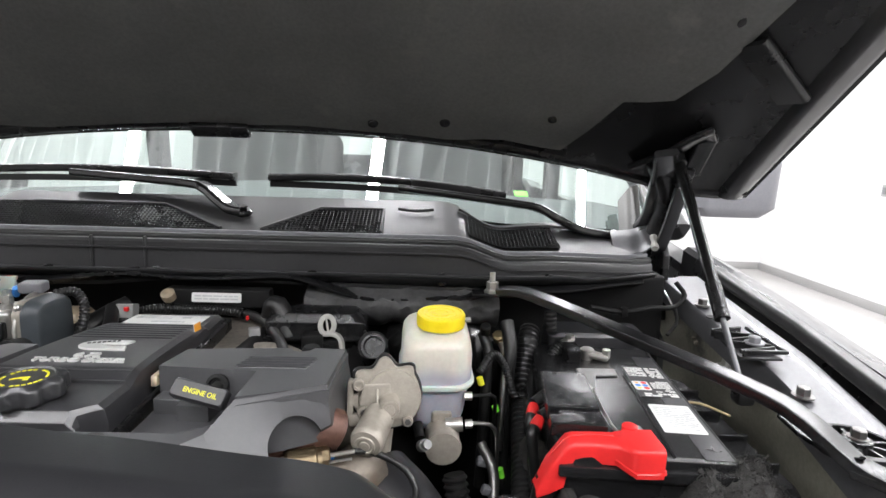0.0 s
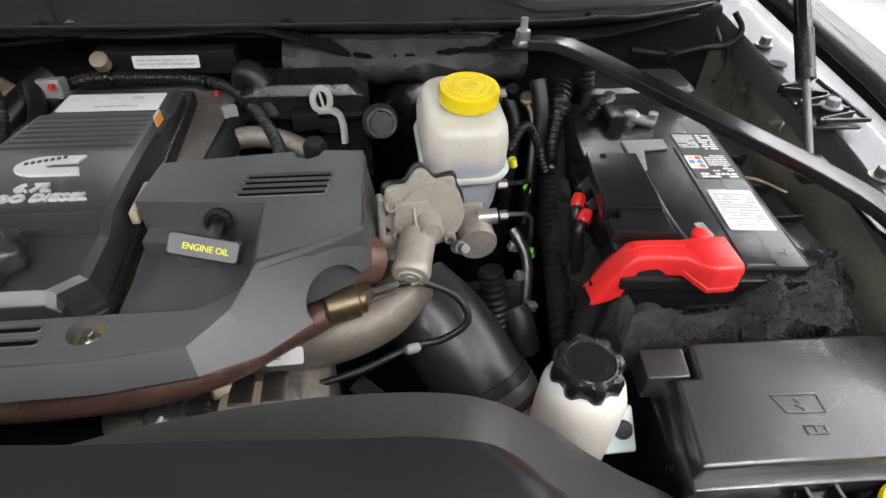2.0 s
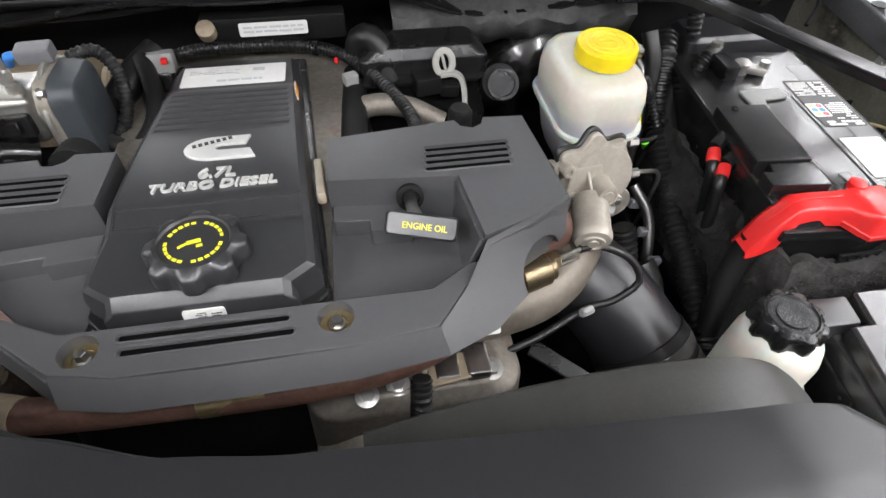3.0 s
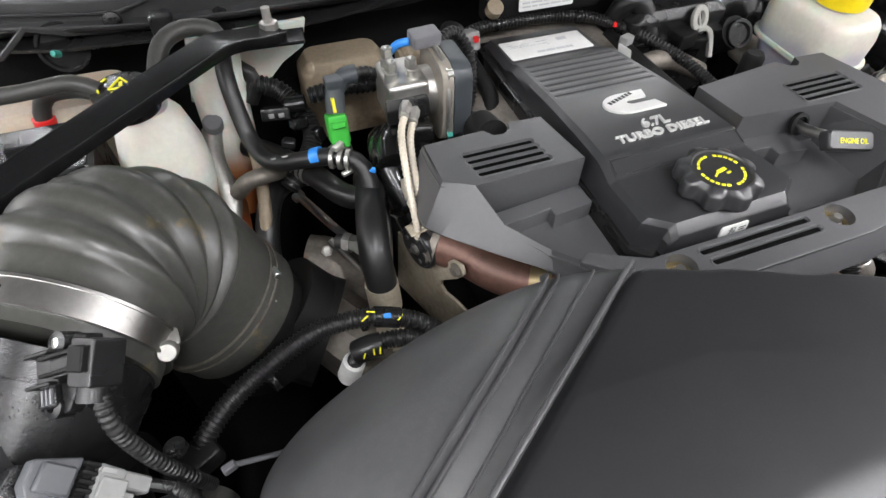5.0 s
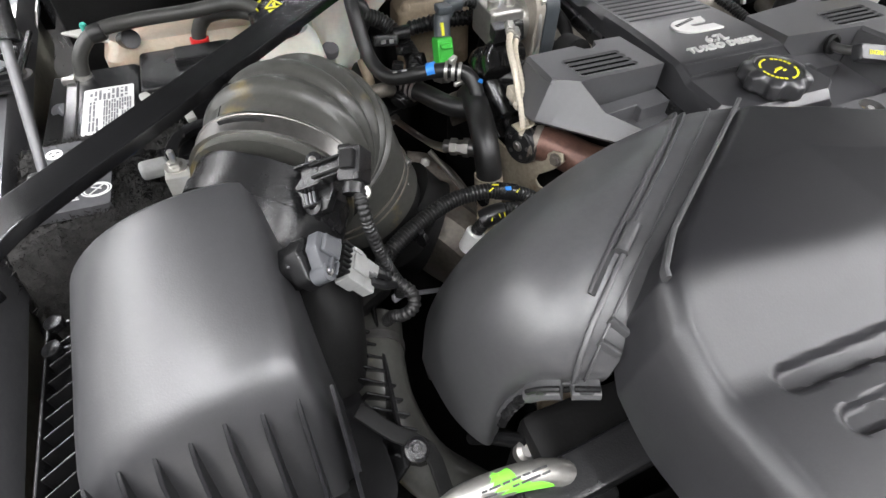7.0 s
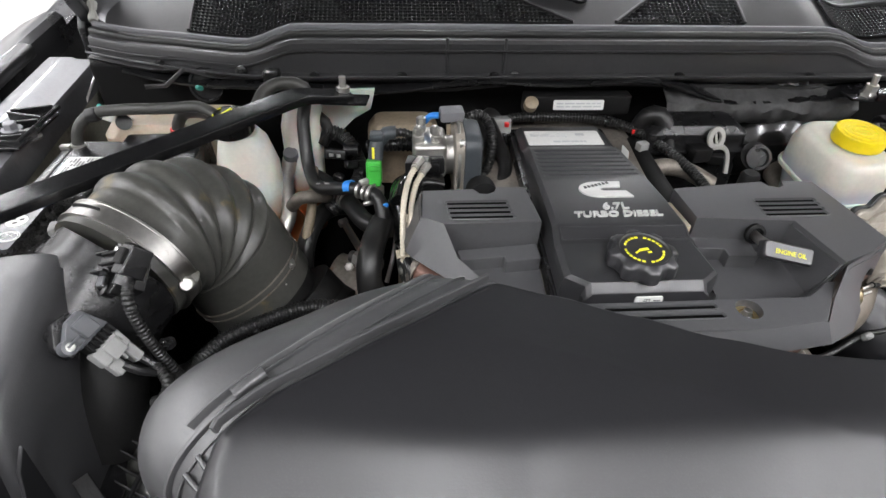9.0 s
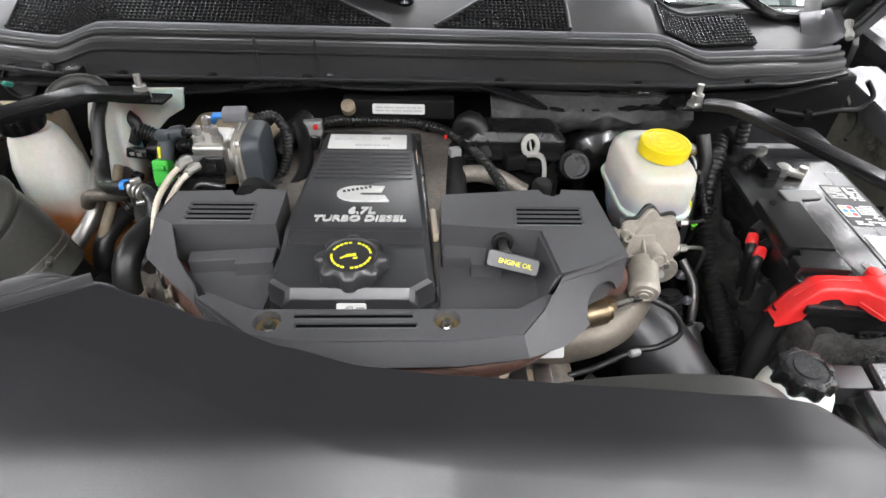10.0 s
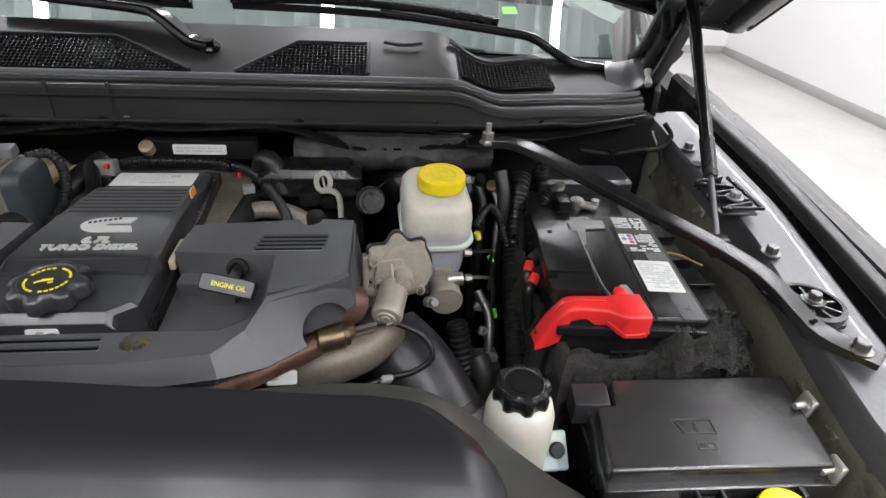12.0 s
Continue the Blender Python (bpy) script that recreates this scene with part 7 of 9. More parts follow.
part("green_label", tube([(-0.508, 0.2805, 1.2605), (-0.482, 0.279, 1.2635), (-0.452, 0.274, 1.2605)], 0.0082, 16), M["lime"], ac, "lime green wrap label")
part("label_print", bars(0.045, 0.007, 2, plane_mat((-0.480, 0.2745, 1.2718), (0, -0.45, 0.9), (0, 0.9, 0.45)), 31, 0.9, gap=0.4), M["print"], ac)
part("fitting", lathe([(0.006, 0), (0.008, 0.004), (0.008, 0.013), (0.005, 0.016), (0, 0.016)], (-0.452, 0.305, 1.2120), (0.1, -0.2, 1), 16), M["zinc"], ac)
part("bracket", box((-0.425, 0.258, 1.2370), (0.026, 0.02, 0.018), 0.005), M["black"], ac)
part("line", tube([(-0.447, 0.306, 1.2270), (-0.458, 0.325, 1.2020), (-0.47, 0.345, 1.1670)], 0.006, 12), M["black"], ac)

# ---- strut braces ----


def brace(a, pts, label, wide):
    t = thing("brace_bar", pts[-1], label, "brace", "brace bars")
    part("bar", sweep(spline(pts, 0.012), rounded(wide, 0.012, 0.0022, 2)), M["brace"], t)
    part("flat_foot", prism([(a[0] - 0.03, a[1] - 0.012), (a[0] + 0.03, a[1] - 0.016), (a[0] + 0.034, a[1] + 0.012), (a[0] - 0.03, a[1] + 0.016)], a[2] - 0.020, a[2] - 0.016, 0.001), M["brace"], t)
    part("nut", join(lathe([(0.012, 0), (0.012, 0.003), (0.009, 0.006), (0.009, 0.016), (0, 0.016)], (a[0], a[1], a[2] - 0.016), n=6), tube([(a[0], a[1], a[2]), (a[0], a[1] + 0.001, a[2] + 0.014)], 0.0045, 10, smooth=False)), M["zinc"], t, "bright flange nut")
    e = Vector(pts[-1])
    d = (e - Vector(pts[-2])).normalized()
    n = Vector((-d.y, d.x, 0))
    part("end_plate", prism([tuple((e - d * 0.050 - n * 0.012).xy), tuple((e + d * 0.020 - n * 0.014).xy), tuple((e + d * 0.022 + n * 0.013).xy), tuple((e - d * 0.046 + n * 0.014).xy)], lambda x, y: e.z - 0.004, lambda x, y: e.z + 0.004, 0.0015, 2), M["brace"], t)
    part("end_bolt", hexbolt(e + Vector((0, 0, 0.003)), (0, 0, 1), 0.0080, 0.012, 1.6), M["darksteel"], t)
    # black disc laid on the uncut bar, painting the shade of a hole
    part("end_hole_shade", lathe([(0.006, 0), (0.006, 0.0008), (0.0045, 0.001), (0, 0.0002)], Vector(pts[-3]) + Vector((0, 0, 0.0062)), (0, 0.25, 1), 18), M["shade_fill"], t)
    return t


brace((0.375, 0.8475, 1.348), [(0.385, 0.842, 1.335), (0.410, 0.825, 1.340), (0.445, 0.790, 1.3365), (0.54, 0.680, 1.319), (0.61, 0.595, 1.306), (0.640, 0.550, 1.298), (0.654, 0.520, 1.287), (0.670, 0.497, 1.272), (0.684, 0.478, 1.267), (0.700, 0.460, 1.2665)], "gloss black flat brace bar over the labelled battery", 0.025)
brace((-0.378, 0.832, 1.353), [(-0.372, 0.836, 1.339), (-0.400, 0.818, 1.346), (-0.425, 0.796, 1.3565), (-0.460, 0.767, 1.3562), (-0.58, 0.666, 1.349), (-0.70, 0.565, 1.342), (-0.745, 0.527, 1.338), (-0.775, 0.505, 1.322), (-0.79, 0.495, 1.302), (-0.80, 0.485, 1.298)], "gloss black flat brace bar over the intake hose", 0.031)

# ---- air filter box ----
ab = thing("air_filter_box", (-0.65, 0.43, 1.0), "black plastic air filter box with a domed lid and ribs", "air box")
prof_x = [(-0.727, 1.20), (-0.727, 1.262), (-0.723, 1.281), (-0.712, 1.299), (-0.692, 1.318), (-0.664, 1.332), (-0.632, 1.340), (-0.606, 1.342), (-0.592, 1.341), (-0.584, 1.337), (-0.578, 1.326), (-0.572, 1.300), (-0.562, 1.20)]
rows = []
for y, dz, keep in ((0.520, 0.14, 0.0), (0.517, 0.020, 0.6), (0.512, 0.006, 0.9), (0.504, 0.001, 1.0), (0.48, 0.0, 1.0), (0.44, 0.0, 1.0), (0.40, 0.0, 1.0), (0.376, 0.002, 1.0), (0.366, 0.006, 1.0), (0.358, 0.016, 1.0), (0.352, 0.032, 0.95), (0.345, 0.06, 0.8), (0.336, 0.10, 0.5), (0.328, 0.14, 0.0)):
    rows.append([(x + 0.05 * (0.40 - y) * (x + 0.65), y, max(1.196, z - dz + 0.20 * (min(0.50, max(0.366, y)) - 0.44) * min(1, (z - 1.2) / 0.1))) for x, z in prof_x])
dome = []
for row in rows:
    pts = [Vector(p) for p in row]
    ext = [pts[0] * 2 - pts[1]] + pts + [pts[-1] * 2 - pts[-2]]
    r2 = []
    for k in range(1, len(ext) - 2):
        a, b, c, d = ext[k - 1:k + 3]
        for i in range(3):
            t = i / 3
            r2.append(0.5 * (2 * b + (c - a) * t + (2 * a - 5 * b + 4 * c - d) * t * t + (3 * b - a - 3 * c + d) * t ** 3))
    dome.append(r2 + [pts[-1]])
part("lid", loft(dome, 0), M["lid"], ab, "domed satin black lid", angle=60)
for k in range(8):
    x = -0.715 + 0.021 * k
    part("rib", prism([(0.358, 1.282 + 0.006 * min(k, 4)), (0.344, 1.270 + 0.006 * min(k, 4)), (0.290, 1.18), (0.345, 1.18)], -0.0014, 0.0014, 0.0005, 1, Matrix.Translation((x, 0, 0)) @ Matrix(((0, 0, 1, 0), (1, 0, 0, 0), (0, 1, 0, 0), (0, 0, 0, 1)))), M["duct"], ab)
part("body", stack([(1.00, -0.645, 0.42, 0.17, 0.20, 0.03), (1.19, -0.645, 0.415, 0.20, 0.225, 0.03), (1.200, -0.645, 0.415, 0.21, 0.235, 0.03)], 5, 0.002), M["black"], ab)
for k in range(12):
    y = 0.500 - 0.0145 * k
    part("side_fin", box((-0.742, y, 1.222), (0.030, 0.0014, 0.048), 0.0004, 1, (0, 0, 32)), M["black"], ab)
part("side_plate", box((-0.757, 0.42, 1.212), (0.0025, 0.19, 0.070), 0.0008), M["black"], ab)
for y in (0.515, 0.49):
    part("lid_latch", join(lathe([(0.006, -0.004), (0.007, 0), (0.007, 0.004), (0.004, 0.005), (0, 0.004)], (-0.752, y, 1.246), (-0.2, 0, 1), 18), box((-0.742, y, 1.244), (0.020, 0.003, 0.006), 0.0008)), M["black"], ab)
for k in range(11):
    part("base_fin", box((-0.545 + 0.0015 * k, 0.465 - 0.0125 * k, 1.205 - 0.002 * k), (0.030, 0.0022, 0.05), 0.0005, 1, (12, 18, -24)), M["black"], ab)
part("fin_rail", box((-0.530, 0.40, 1.195), (0.004, 0.150, 0.045), 0.001, 1, (0, 18, -7)), M["black"], ab)
lt = part("lid_bolt", lathe([(0.008, -0.01), (0.009, 0.0), (0.009, 0.005), (0.007, 0.006), (0.0065, 0.004), (0, 0.004)], (-0.524, 0.331, 1.225), (0.1, -0.3, 1), 26), M["black"], ab)
part("bolt_head", hexbolt((-0.524, 0.331, 1.229), (0.1, -0.3, 1), 0.0036, 0.004, 1.3), M["black"], lt)
part("bolt_bracket", sweep(spline([(-0.555, 0.365, 1.245), (-0.535, 0.345, 1.232), (-0.515, 0.330, 1.221), (-0.512, 0.300, 1.205)], 0.01), rounded(0.012, 0.004, 0.0015, 2)), M["dark"], ab)
part("mount", box((-0.645, 0.42, 0.90), (0.14, 0.18, 0.24), 0.02), M["dark"], ab)
# neck with the air sensor
nk = thing("air_sensor_tube", (-0.58, 0.50, 1.2), "black plastic air sensor tube between filter box and hose", "tube")
part("neck", tube([(-0.640, 0.450, 1.225), (-0.616, 0.476, 1.256), (-0.592, 0.507, 1.282), (-0.566, 0.545, 1.304)], 0.0615, 44), M["black"], nk, angle=50)
part("ring", tube([(-0.582, 0.5225, 1.2915), (-0.577, 0.530, 1.2955)], 0.0630, 44, smooth=False), M["black"], nk)
part("stem", tube([(-0.552, 0.465, 1.285), (-0.556, 0.44, 1.250), (-0.562, 0.42, 1.20)], 0.027, 22), M["dark"], nk)
ms = thing("air_sensor", (-0.53, 0.495, 1.33), "black air mass sensor plugged into the tube", "sensor")


def axes(at, x, z):
    x = Vector(x).normalized()
    y = Vector(z).cross(x).normalized()
    z = x.cross(y)
    return Matrix(((x.x, y.x, z.x, at[0]), (x.y, y.y, z.y, at[1]), (x.z, y.z, z.z, at[2]), (0, 0, 0, 1)))


mm = axes((-0.542, 0.488, 1.3480), (0.85, -0.31, 0.42), (0.45, -0.45, 0.77))
part("base", moved(prism([(-0.017, 0.003), (-0.004, 0.013), (0.003, 0.020), (0.013, 0.018), (0.014, -0.008), (0.006, -0.020), (-0.006, -0.021)], -0.009, 0.0, 0.0018, 2), mm), M["black"], ms)
part("foot", moved(prism([(-0.013, 0.003), (0.010, 0.014), (0.010, -0.012), (-0.004, -0.016)], -0.026, -0.009, 0.001, 1), mm), M["black"], ms)
part("housing", moved(join(box((0.004, 0.003, 0.004), (0.016, 0.018, 0.010), 0.0015, 2), box((-0.004, -0.010, 0.002), (0.012, 0.012, 0.005), 0.001, 1), box((0.002, 0.011, 0.007), (0.018, 0.0022, 0.012), 0.0006, 1), box((0.002, -0.005, 0.007), (0.018, 0.0022, 0.012), 0.0006, 1)), mm), M["black"], ms)
part("ear", moved(join(lathe([(0.0062, -0.008), (0.0062, 0.003), (0.003, 0.004), (0.003, 0.001), (0, 0.001)], (0.004, 0.0165, 0), n=16), lathe([(0.0062, -0.008), (0.0062, 0.002), (0.003, 0.003), (0.003, 0.0), (0, 0.0)], (-0.003, -0.0155, 0), n=16)), mm), M["black"], ms)
part("screw", moved(lathe([(0.0028, 0.0), (0.0028, 0.004), (0.0012, 0.0045), (0, 0.003)], (0.004, 0.0165, 0), n=10), mm), M["steel"], ms)
part("contact_ribs", moved(join(*[box((-0.005 + 0.003 * k, -0.0105, 0.005), (0.0012, 0.008, 0.002), 0.0003, 1) for k in range(3)]), mm), M["grey"], ms)
plg = part("plug", moved(join(box((0.021, 0.003, 0.006), (0.020, 0.013, 0.013), 0.0015, 2), box((0.036, 0.0, 0.006), (0.016, 0.024, 0.019), 0.0018, 2, (0, 0, -14)), box((0.0285, 0.0015, 0.006), (0.003, 0.020, 0.017), 0.0008, 1, (0, 0, -14)), lathe([(0.0074, 0), (0.0074, 0.010)], (0.033, -0.009, 0.006), (-0.25, -1, 0), 16)), mm), M["black"], ms)
part("latch", moved(join(box((0.019, 0.0075, 0.0135), (0.024, 0.0022, 0.004), 0.0005, 1), box((0.019, -0.0010, 0.0135), (0.024, 0.0022, 0.004), 0.0005, 1), box((0.036, 0.002, 0.0165), (0.010, 0.013, 0.004), 0.0008, 1, (0, 0, -14)), box((0.0335, 0.013, 0.008), (0.009, 0.004, 0.010), 0.0008, 1, (0, 0, -14))), mm), M["dark"], plg)
part("cable", conduit([(-0.5155, 0.4690, 1.3600), (-0.5165, 0.4580, 1.3560), (-0.5160, 0.4500, 1.3420), (-0.5110, 0.4450, 1.3150), (-0.5040, 0.4430, 1.2900), (-0.4980, 0.4420, 1.2720), (-0.496, 0.446, 1.250)], 0.0046, 0.0034), M["rubber"], ms, "ribbed black cable sleeve")
gs = thing("pressure_plug", (-0.54, 0.45, 1.28), "grey pressure sensor with a pale grey plug", "sensor")
gm = axes((-0.540, 0.434, 1.3260), (0.59, -0.16, -0.79), (0.70, -0.36, 0.60))
part("base", moved(join(prism([(-0.025, 0.008), (-0.003, 0.014), (-0.003, -0.013), (-0.008, -0.021), (-0.014, -0.019), (-0.025, -0.004)], -0.007, 0.003, 0.0014, 2), box((-0.013, 0.001, 0.0045), (0.016, 0.014, 0.004), 0.0012, 1), box((-0.0115, -0.0125, 0.0045), (0.0018, 0.012, 0.004), 0.0005, 1), box((-0.006, -0.0125, 0.0045), (0.0018, 0.010, 0.004), 0.0005, 1)), gm), M["midgrey"], gs)
part("foot", moved(join(prism([(-0.028, 0.006), (-0.012, 0.010), (0.002, 0.004), (-0.002, -0.020), (-0.016, -0.022), (-0.030, -0.008)], -0.022, -0.008, 0.002, 2), box((-0.014, -0.004, -0.028), (0.026, 0.022, 0.022), 0.004, 2)), gm), M["black"], gs)
part("ear", moved(lathe([(0.0062, -0.008), (0.0062, 0.004), (0.0036, 0.0046), (0.0036, 0.002), (0, 0.002)], (-0.0105, -0.0165, 0), n=18), gm), M["midgrey"], gs)
part("screw", moved(hexbolt((-0.0105, -0.0165, 0.0025), (0, 0, 1), 0.0026, 0.003, 1.3), gm), M["steel"], gs)
part("rib", moved(join(*[box((0.0005, -0.010 + 0.0042 * k, 0.001), (0.008, 0.0022, 0.012), 0.0005, 1) for k in range(6)], box((0.0005, 0.0, -0.002), (0.006, 0.024, 0.012), 0.001, 1)), gm), M["dark"], gs)
pl = part("plug", moved(join(prism([(0.004, 0.013), (0.019, 0.012), (0.019, -0.014), (0.004, -0.014)], -0.008, 0.006, 0.0018, 2), box((0.026, 0.0075, -0.001), (0.016, 0.009, 0.011), 0.0012, 1), box((0.025, -0.0075, -0.001), (0.013, 0.010, 0.011), 0.0012, 1)), gm), M["lightgrey"], gs, "pale grey plug")
part("latch", moved(join(box((0.013, 0.0, 0.0075), (0.014, 0.013, 0.003), 0.0008, 1), box((0.020, 0.0, 0.006), (0.010, 0.0024, 0.004), 0.0005, 1), box((0.009, 0.0095, 0.0068), (0.008, 0.003, 0.002), 0.0004, 1)), gm), M["lightgrey"], pl)
part("wire", tube([(-0.519, 0.437, 1.302), (-0.510, 0.434, 1.296), (-0.503, 0.432, 1.290)], 0.0034, 8), M["black"], gs)
part("wire", tube([(-0.524, 0.424, 1.306), (-0.514, 0.424, 1.298), (-0.505, 0.428, 1.290)], 0.0034, 8), M["black"], gs)
part("cable", conduit([(-0.506, 0.433, 1.293), (-0.500, 0.428, 1.288), (-0.4945, 0.419, 1.285), (-0.4965, 0.411, 1.280), (-0.5045, 0.412, 1.272), (-0.510, 0.420, 1.262), (-0.512, 0.432, 1.240)], 0.0050, 0.0034), M["rubber"], gs)

# ---- intake hose ----
hz = thing("intake_hose", (-0.52, 0.60, 1.15), "ribbed oily black rubber intake hose with steel clamps", "hose")
hp = [(-0.570, 0.536, 1.303), (-0.5600, 0.5560, 1.3065), (-0.5450, 0.5860, 1.3080), (-0.5300, 0.6080, 1.3000), (-0.5160, 0.6230, 1.2800), (-0.5040, 0.6310, 1.2500), (-0.4905, 0.6330, 1.2078), (-0.478, 0.632, 1.182)]
hpath = spline(hp, 0.002)


def ridges(k, s):
    if s < 0.040:
        return 0.99 + 0.025 * sm(0.030, 0.040, s)
    if s > 0.128:
        return 1.025
    w = 0.5 - 0.5 * math.cos((s - 0.040) / 0.088 * 5 * 2 * math.pi)
    return 0.995 + 0.105 * w ** 0.55


part("bellows", sweep(hpath, circle(0.0650, 48), size=ridges), M["hose"], hz, "ribbed bellows streaked with oil", angle=70)
seam = []
for k in range(6, len(hpath) - 34):
    d = Vector(hpath[k + 1]) - Vector(hpath[k - 1])
    side = Vector((-0.62, 0.10, 0.78))
    side = (side - d * (side.dot(d) / d.dot(d))).normalized()
    seam.append(Vector(hpath[k]) + side * 0.0650 * ridges(k, 0.002 * k))
part("mould_seam", tube(seam, 0.0007, 6, smooth=False), M["dark"], hz)
cn = Vector((0.419, 0.888, 0.188))
cc = Vector((-0.5618, 0.5527, 1.3058))
cl = part("clamp", tube([cc - cn * 0.0085, cc + cn * 0.0075], 0.0672, 48, smooth=False), M["steel"], hz, "bright steel band clamp")
part("clamp_lip", join(tube([cc - cn * 0.0095, cc - cn * 0.0075], 0.0680, 48, smooth=False), tube([cc + cn * 0.0065, cc + cn * 0.0085], 0.0680, 48, smooth=False)), M["steel"], cl)
part("slot", sweep([orient(cc, cn) @ Vector((0.0675 * math.cos(a), 0.0675 * math.sin(a), 0)) for a in [radians(64 + 2.5 * k) for k in range(13)]], rounded(0.0014, 0.005, 0.0005, 1)), M["dark"], cl)
part("screw_housing", join(box((-0.5035, 0.528, 1.300), (0.015, 0.014, 0.014), 0.003, 2, (10, 30, 10)), lathe([(0.007, 0), (0.007, 0.011), (0.0055, 0.013), (0, 0.013)], (-0.503, 0.524, 1.297), (0.1, -0.7, 0.6), 12)), M["zinc"], cl)
en = Vector((0.464, -0.047, -0.885))
ec = Vector((-0.4905, 0.633, 1.2078))
part("end_clamp", tube([ec - en * 0.004, ec + en * 0.006], 0.0680, 48, smooth=False), M["hose"], hz)
part("end_band", join(*[tube([ec + en * o, ec + en * (o + 0.0016)], 0.0690, 48, smooth=False) for o in (-0.004, 0.004)]), M["iron"], hz)
part("band_clip", join(box((-0.432, 0.617, 1.236), (0.006, 0.012, 0.008), 0.001, 1, (0, 30, 20)), box((-0.440, 0.600, 1.222), (0.005, 0.010, 0.006), 0.001, 1, (0, 30, 20))), M["steel"], hz)
part("end_boot", tube([ec + en * 0.006, ec + en * 0.04, (-0.455, 0.625, 1.125)], 0.060, 40), M["dark"], hz)
part("oil_elbow", tube([(-0.445, 0.640, 1.16), (-0.42, 0.630, 1.13), (-0.40, 0.620, 1.12)], 0.058, 36), M["dark"], hz)
turbo = thing("turbocharger", (-0.39, 0.66, 1.02), "cast iron turbocharger with stained housings", "turbo")
part("compressor", lathe([(0, -0.03), (0.045, -0.03), (0.075, -0.015), (0.085, 0.01), (0.075, 0.035), (0.045, 0.05), (0, 0.05)], (-0.385, 0.625, 1.075), (0.5, 0.3, 0.2), 40), M["iron"], turbo)
part("scroll", tube([(-0.400, 0.720, 1.120), (-0.372, 0.705, 1.115), (-0.352, 0.665, 1.085), (-0.365, 0.610, 1.06)], 0.034, 22), M["iron"], turbo)
ph = Vector((0.335, -0.942, 0.0))
pm = Matrix(((ph.x, 0, -0.942, -0.309), (ph.y, 0, -0.335, 0.650), (0, 1, 0, 1.212), (0, 0, 0, 1)))
part("heat_plate", prism([(0.0, 0.0), (-0.006, -0.09), (0.110, -0.09), (0.112, -0.024), (0.088, -0.0225), (0.0743, -0.0245), (0.0675, -0.0192), (0.0695, -0.0103), (0.0889, 0.010), (0.0985, 0.026), (0.0948, 0.0347), (0.0825, 0.0312), (0.0648, 0.0103), (0.0473, -0.0044), (0.0306, -0.0081), (0.0106, -0.0022)], -0.0015, 0.0015, 0.0008, 1, pm), M["heat"], turbo, "stained stamped heat plate with a slot")
part("plate_bolt", hexbolt(pm @ Vector((0.0885, 0.0235, 0.0015)), (-0.94, -0.33, 0.0), 0.0055, 0.005, 1.4), M["iron"], turbo)
part("blue_tag", box((-0.349, 0.727, 1.068), (0.018, 0.004, 0.022), 0.001, 1, (-30, 0, 0)), M["silverlabel"], turbo)
part("exhaust_stub", tube([(-0.284, 0.604, 1.234), (-0.265, 0.586, 1.231), (-0.245, 0.560, 1.228), (-0.222, 0.538, 1.228), (-0.19, 0.520, 1.230)], 0.0205, 24), M["copper"], turbo, "brown exhaust pipe")
part("stub_clip", tube([(-0.2225, 0.5385, 1.228), (-0.207, 0.5285, 1.229)], 0.0213, 24, smooth=False), M["brass"], turbo, "tan metal clip")
part("flange", tube([(-0.286, 0.606, 1.234), (-0.281, 0.601, 1.2335)], 0.023, 20, smooth=False), M["iron"], turbo)
part("manifold", join(tube([(-0.285, 0.690, 1.262), (-0.268, 0.665, 1.268), (-0.262, 0.63, 1.262), (-0.27, 0.60, 1.25)], 0.022, 18), tube([(-0.26, 0.72, 1.27), (-0.29, 0.705, 1.283), (-0.300, 0.675, 1.275)], 0.018, 16)), M["gloss"], turbo, "glossy black coated elbow")
part("coated_elbow", join(tube([(-0.292, 0.735, 1.258), (-0.300, 0.715, 1.270), (-0.302, 0.692, 1.262), (-0.296, 0.668, 1.240), (-0.290, 0.650, 1.215)], 0.0175, 20), lathe([(0.020, 0), (0.022, 0.004), (0.022, 0.012), (0.019, 0.015)], (-0.300, 0.700, 1.262), (0.0, -0.75, -0.65), 22), lathe([(0.018, 0), (0.021, 0.003), (0.018, 0.008)], (-0.295, 0.664, 1.234), (0.2, -0.6, -0.75), 22)), M["gloss"], turbo, "glossy black coated elbow")
for bj in (lathe([(0.009, 0), (0.009, 0.006), (0.006, 0.008), (0.006, 0.014), (0, 0.014)], (-0.318, 0.700, 1.245), (-0.7, -0.5, 0.4), 6), lathe([(0.007, 0), (0.007, 0.01), (0, 0.01)], (-0.283, 0.64, 1.225), (0.2, -0.8, 0.4), 6)):
    part("banjo", bj, M["brass"], turbo)
for p in ((-0.352, 0.672, 1.118), (-0.378, 0.705, 1.148), (-0.400, 0.690, 1.130)):
    part("bolt_head", lathe([(0.0065, 0), (0.0065, 0.006), (0.004, 0.007), (0, 0.006)], p, (0, -0.5, 0.8), 6), M["zinc"], turbo)
part("thin_line", tube([(-0.320, 0.735, 1.240), (-0.312, 0.70, 1.228), (-0.316, 0.66, 1.21), (-0.325, 0.63, 1.19)], 0.0028, 8), M["steel"], turbo)
part("oil_line", tube([(-0.392, 0.789, 1.1640), (-0.380, 0.762, 1.1630), (-0.366, 0.728, 1.1640), (-0.358, 0.700, 1.1750), (-0.354, 0.668, 1.1960)], 0.0042, 12), M["steel"], turbo, "bent steel oil line")
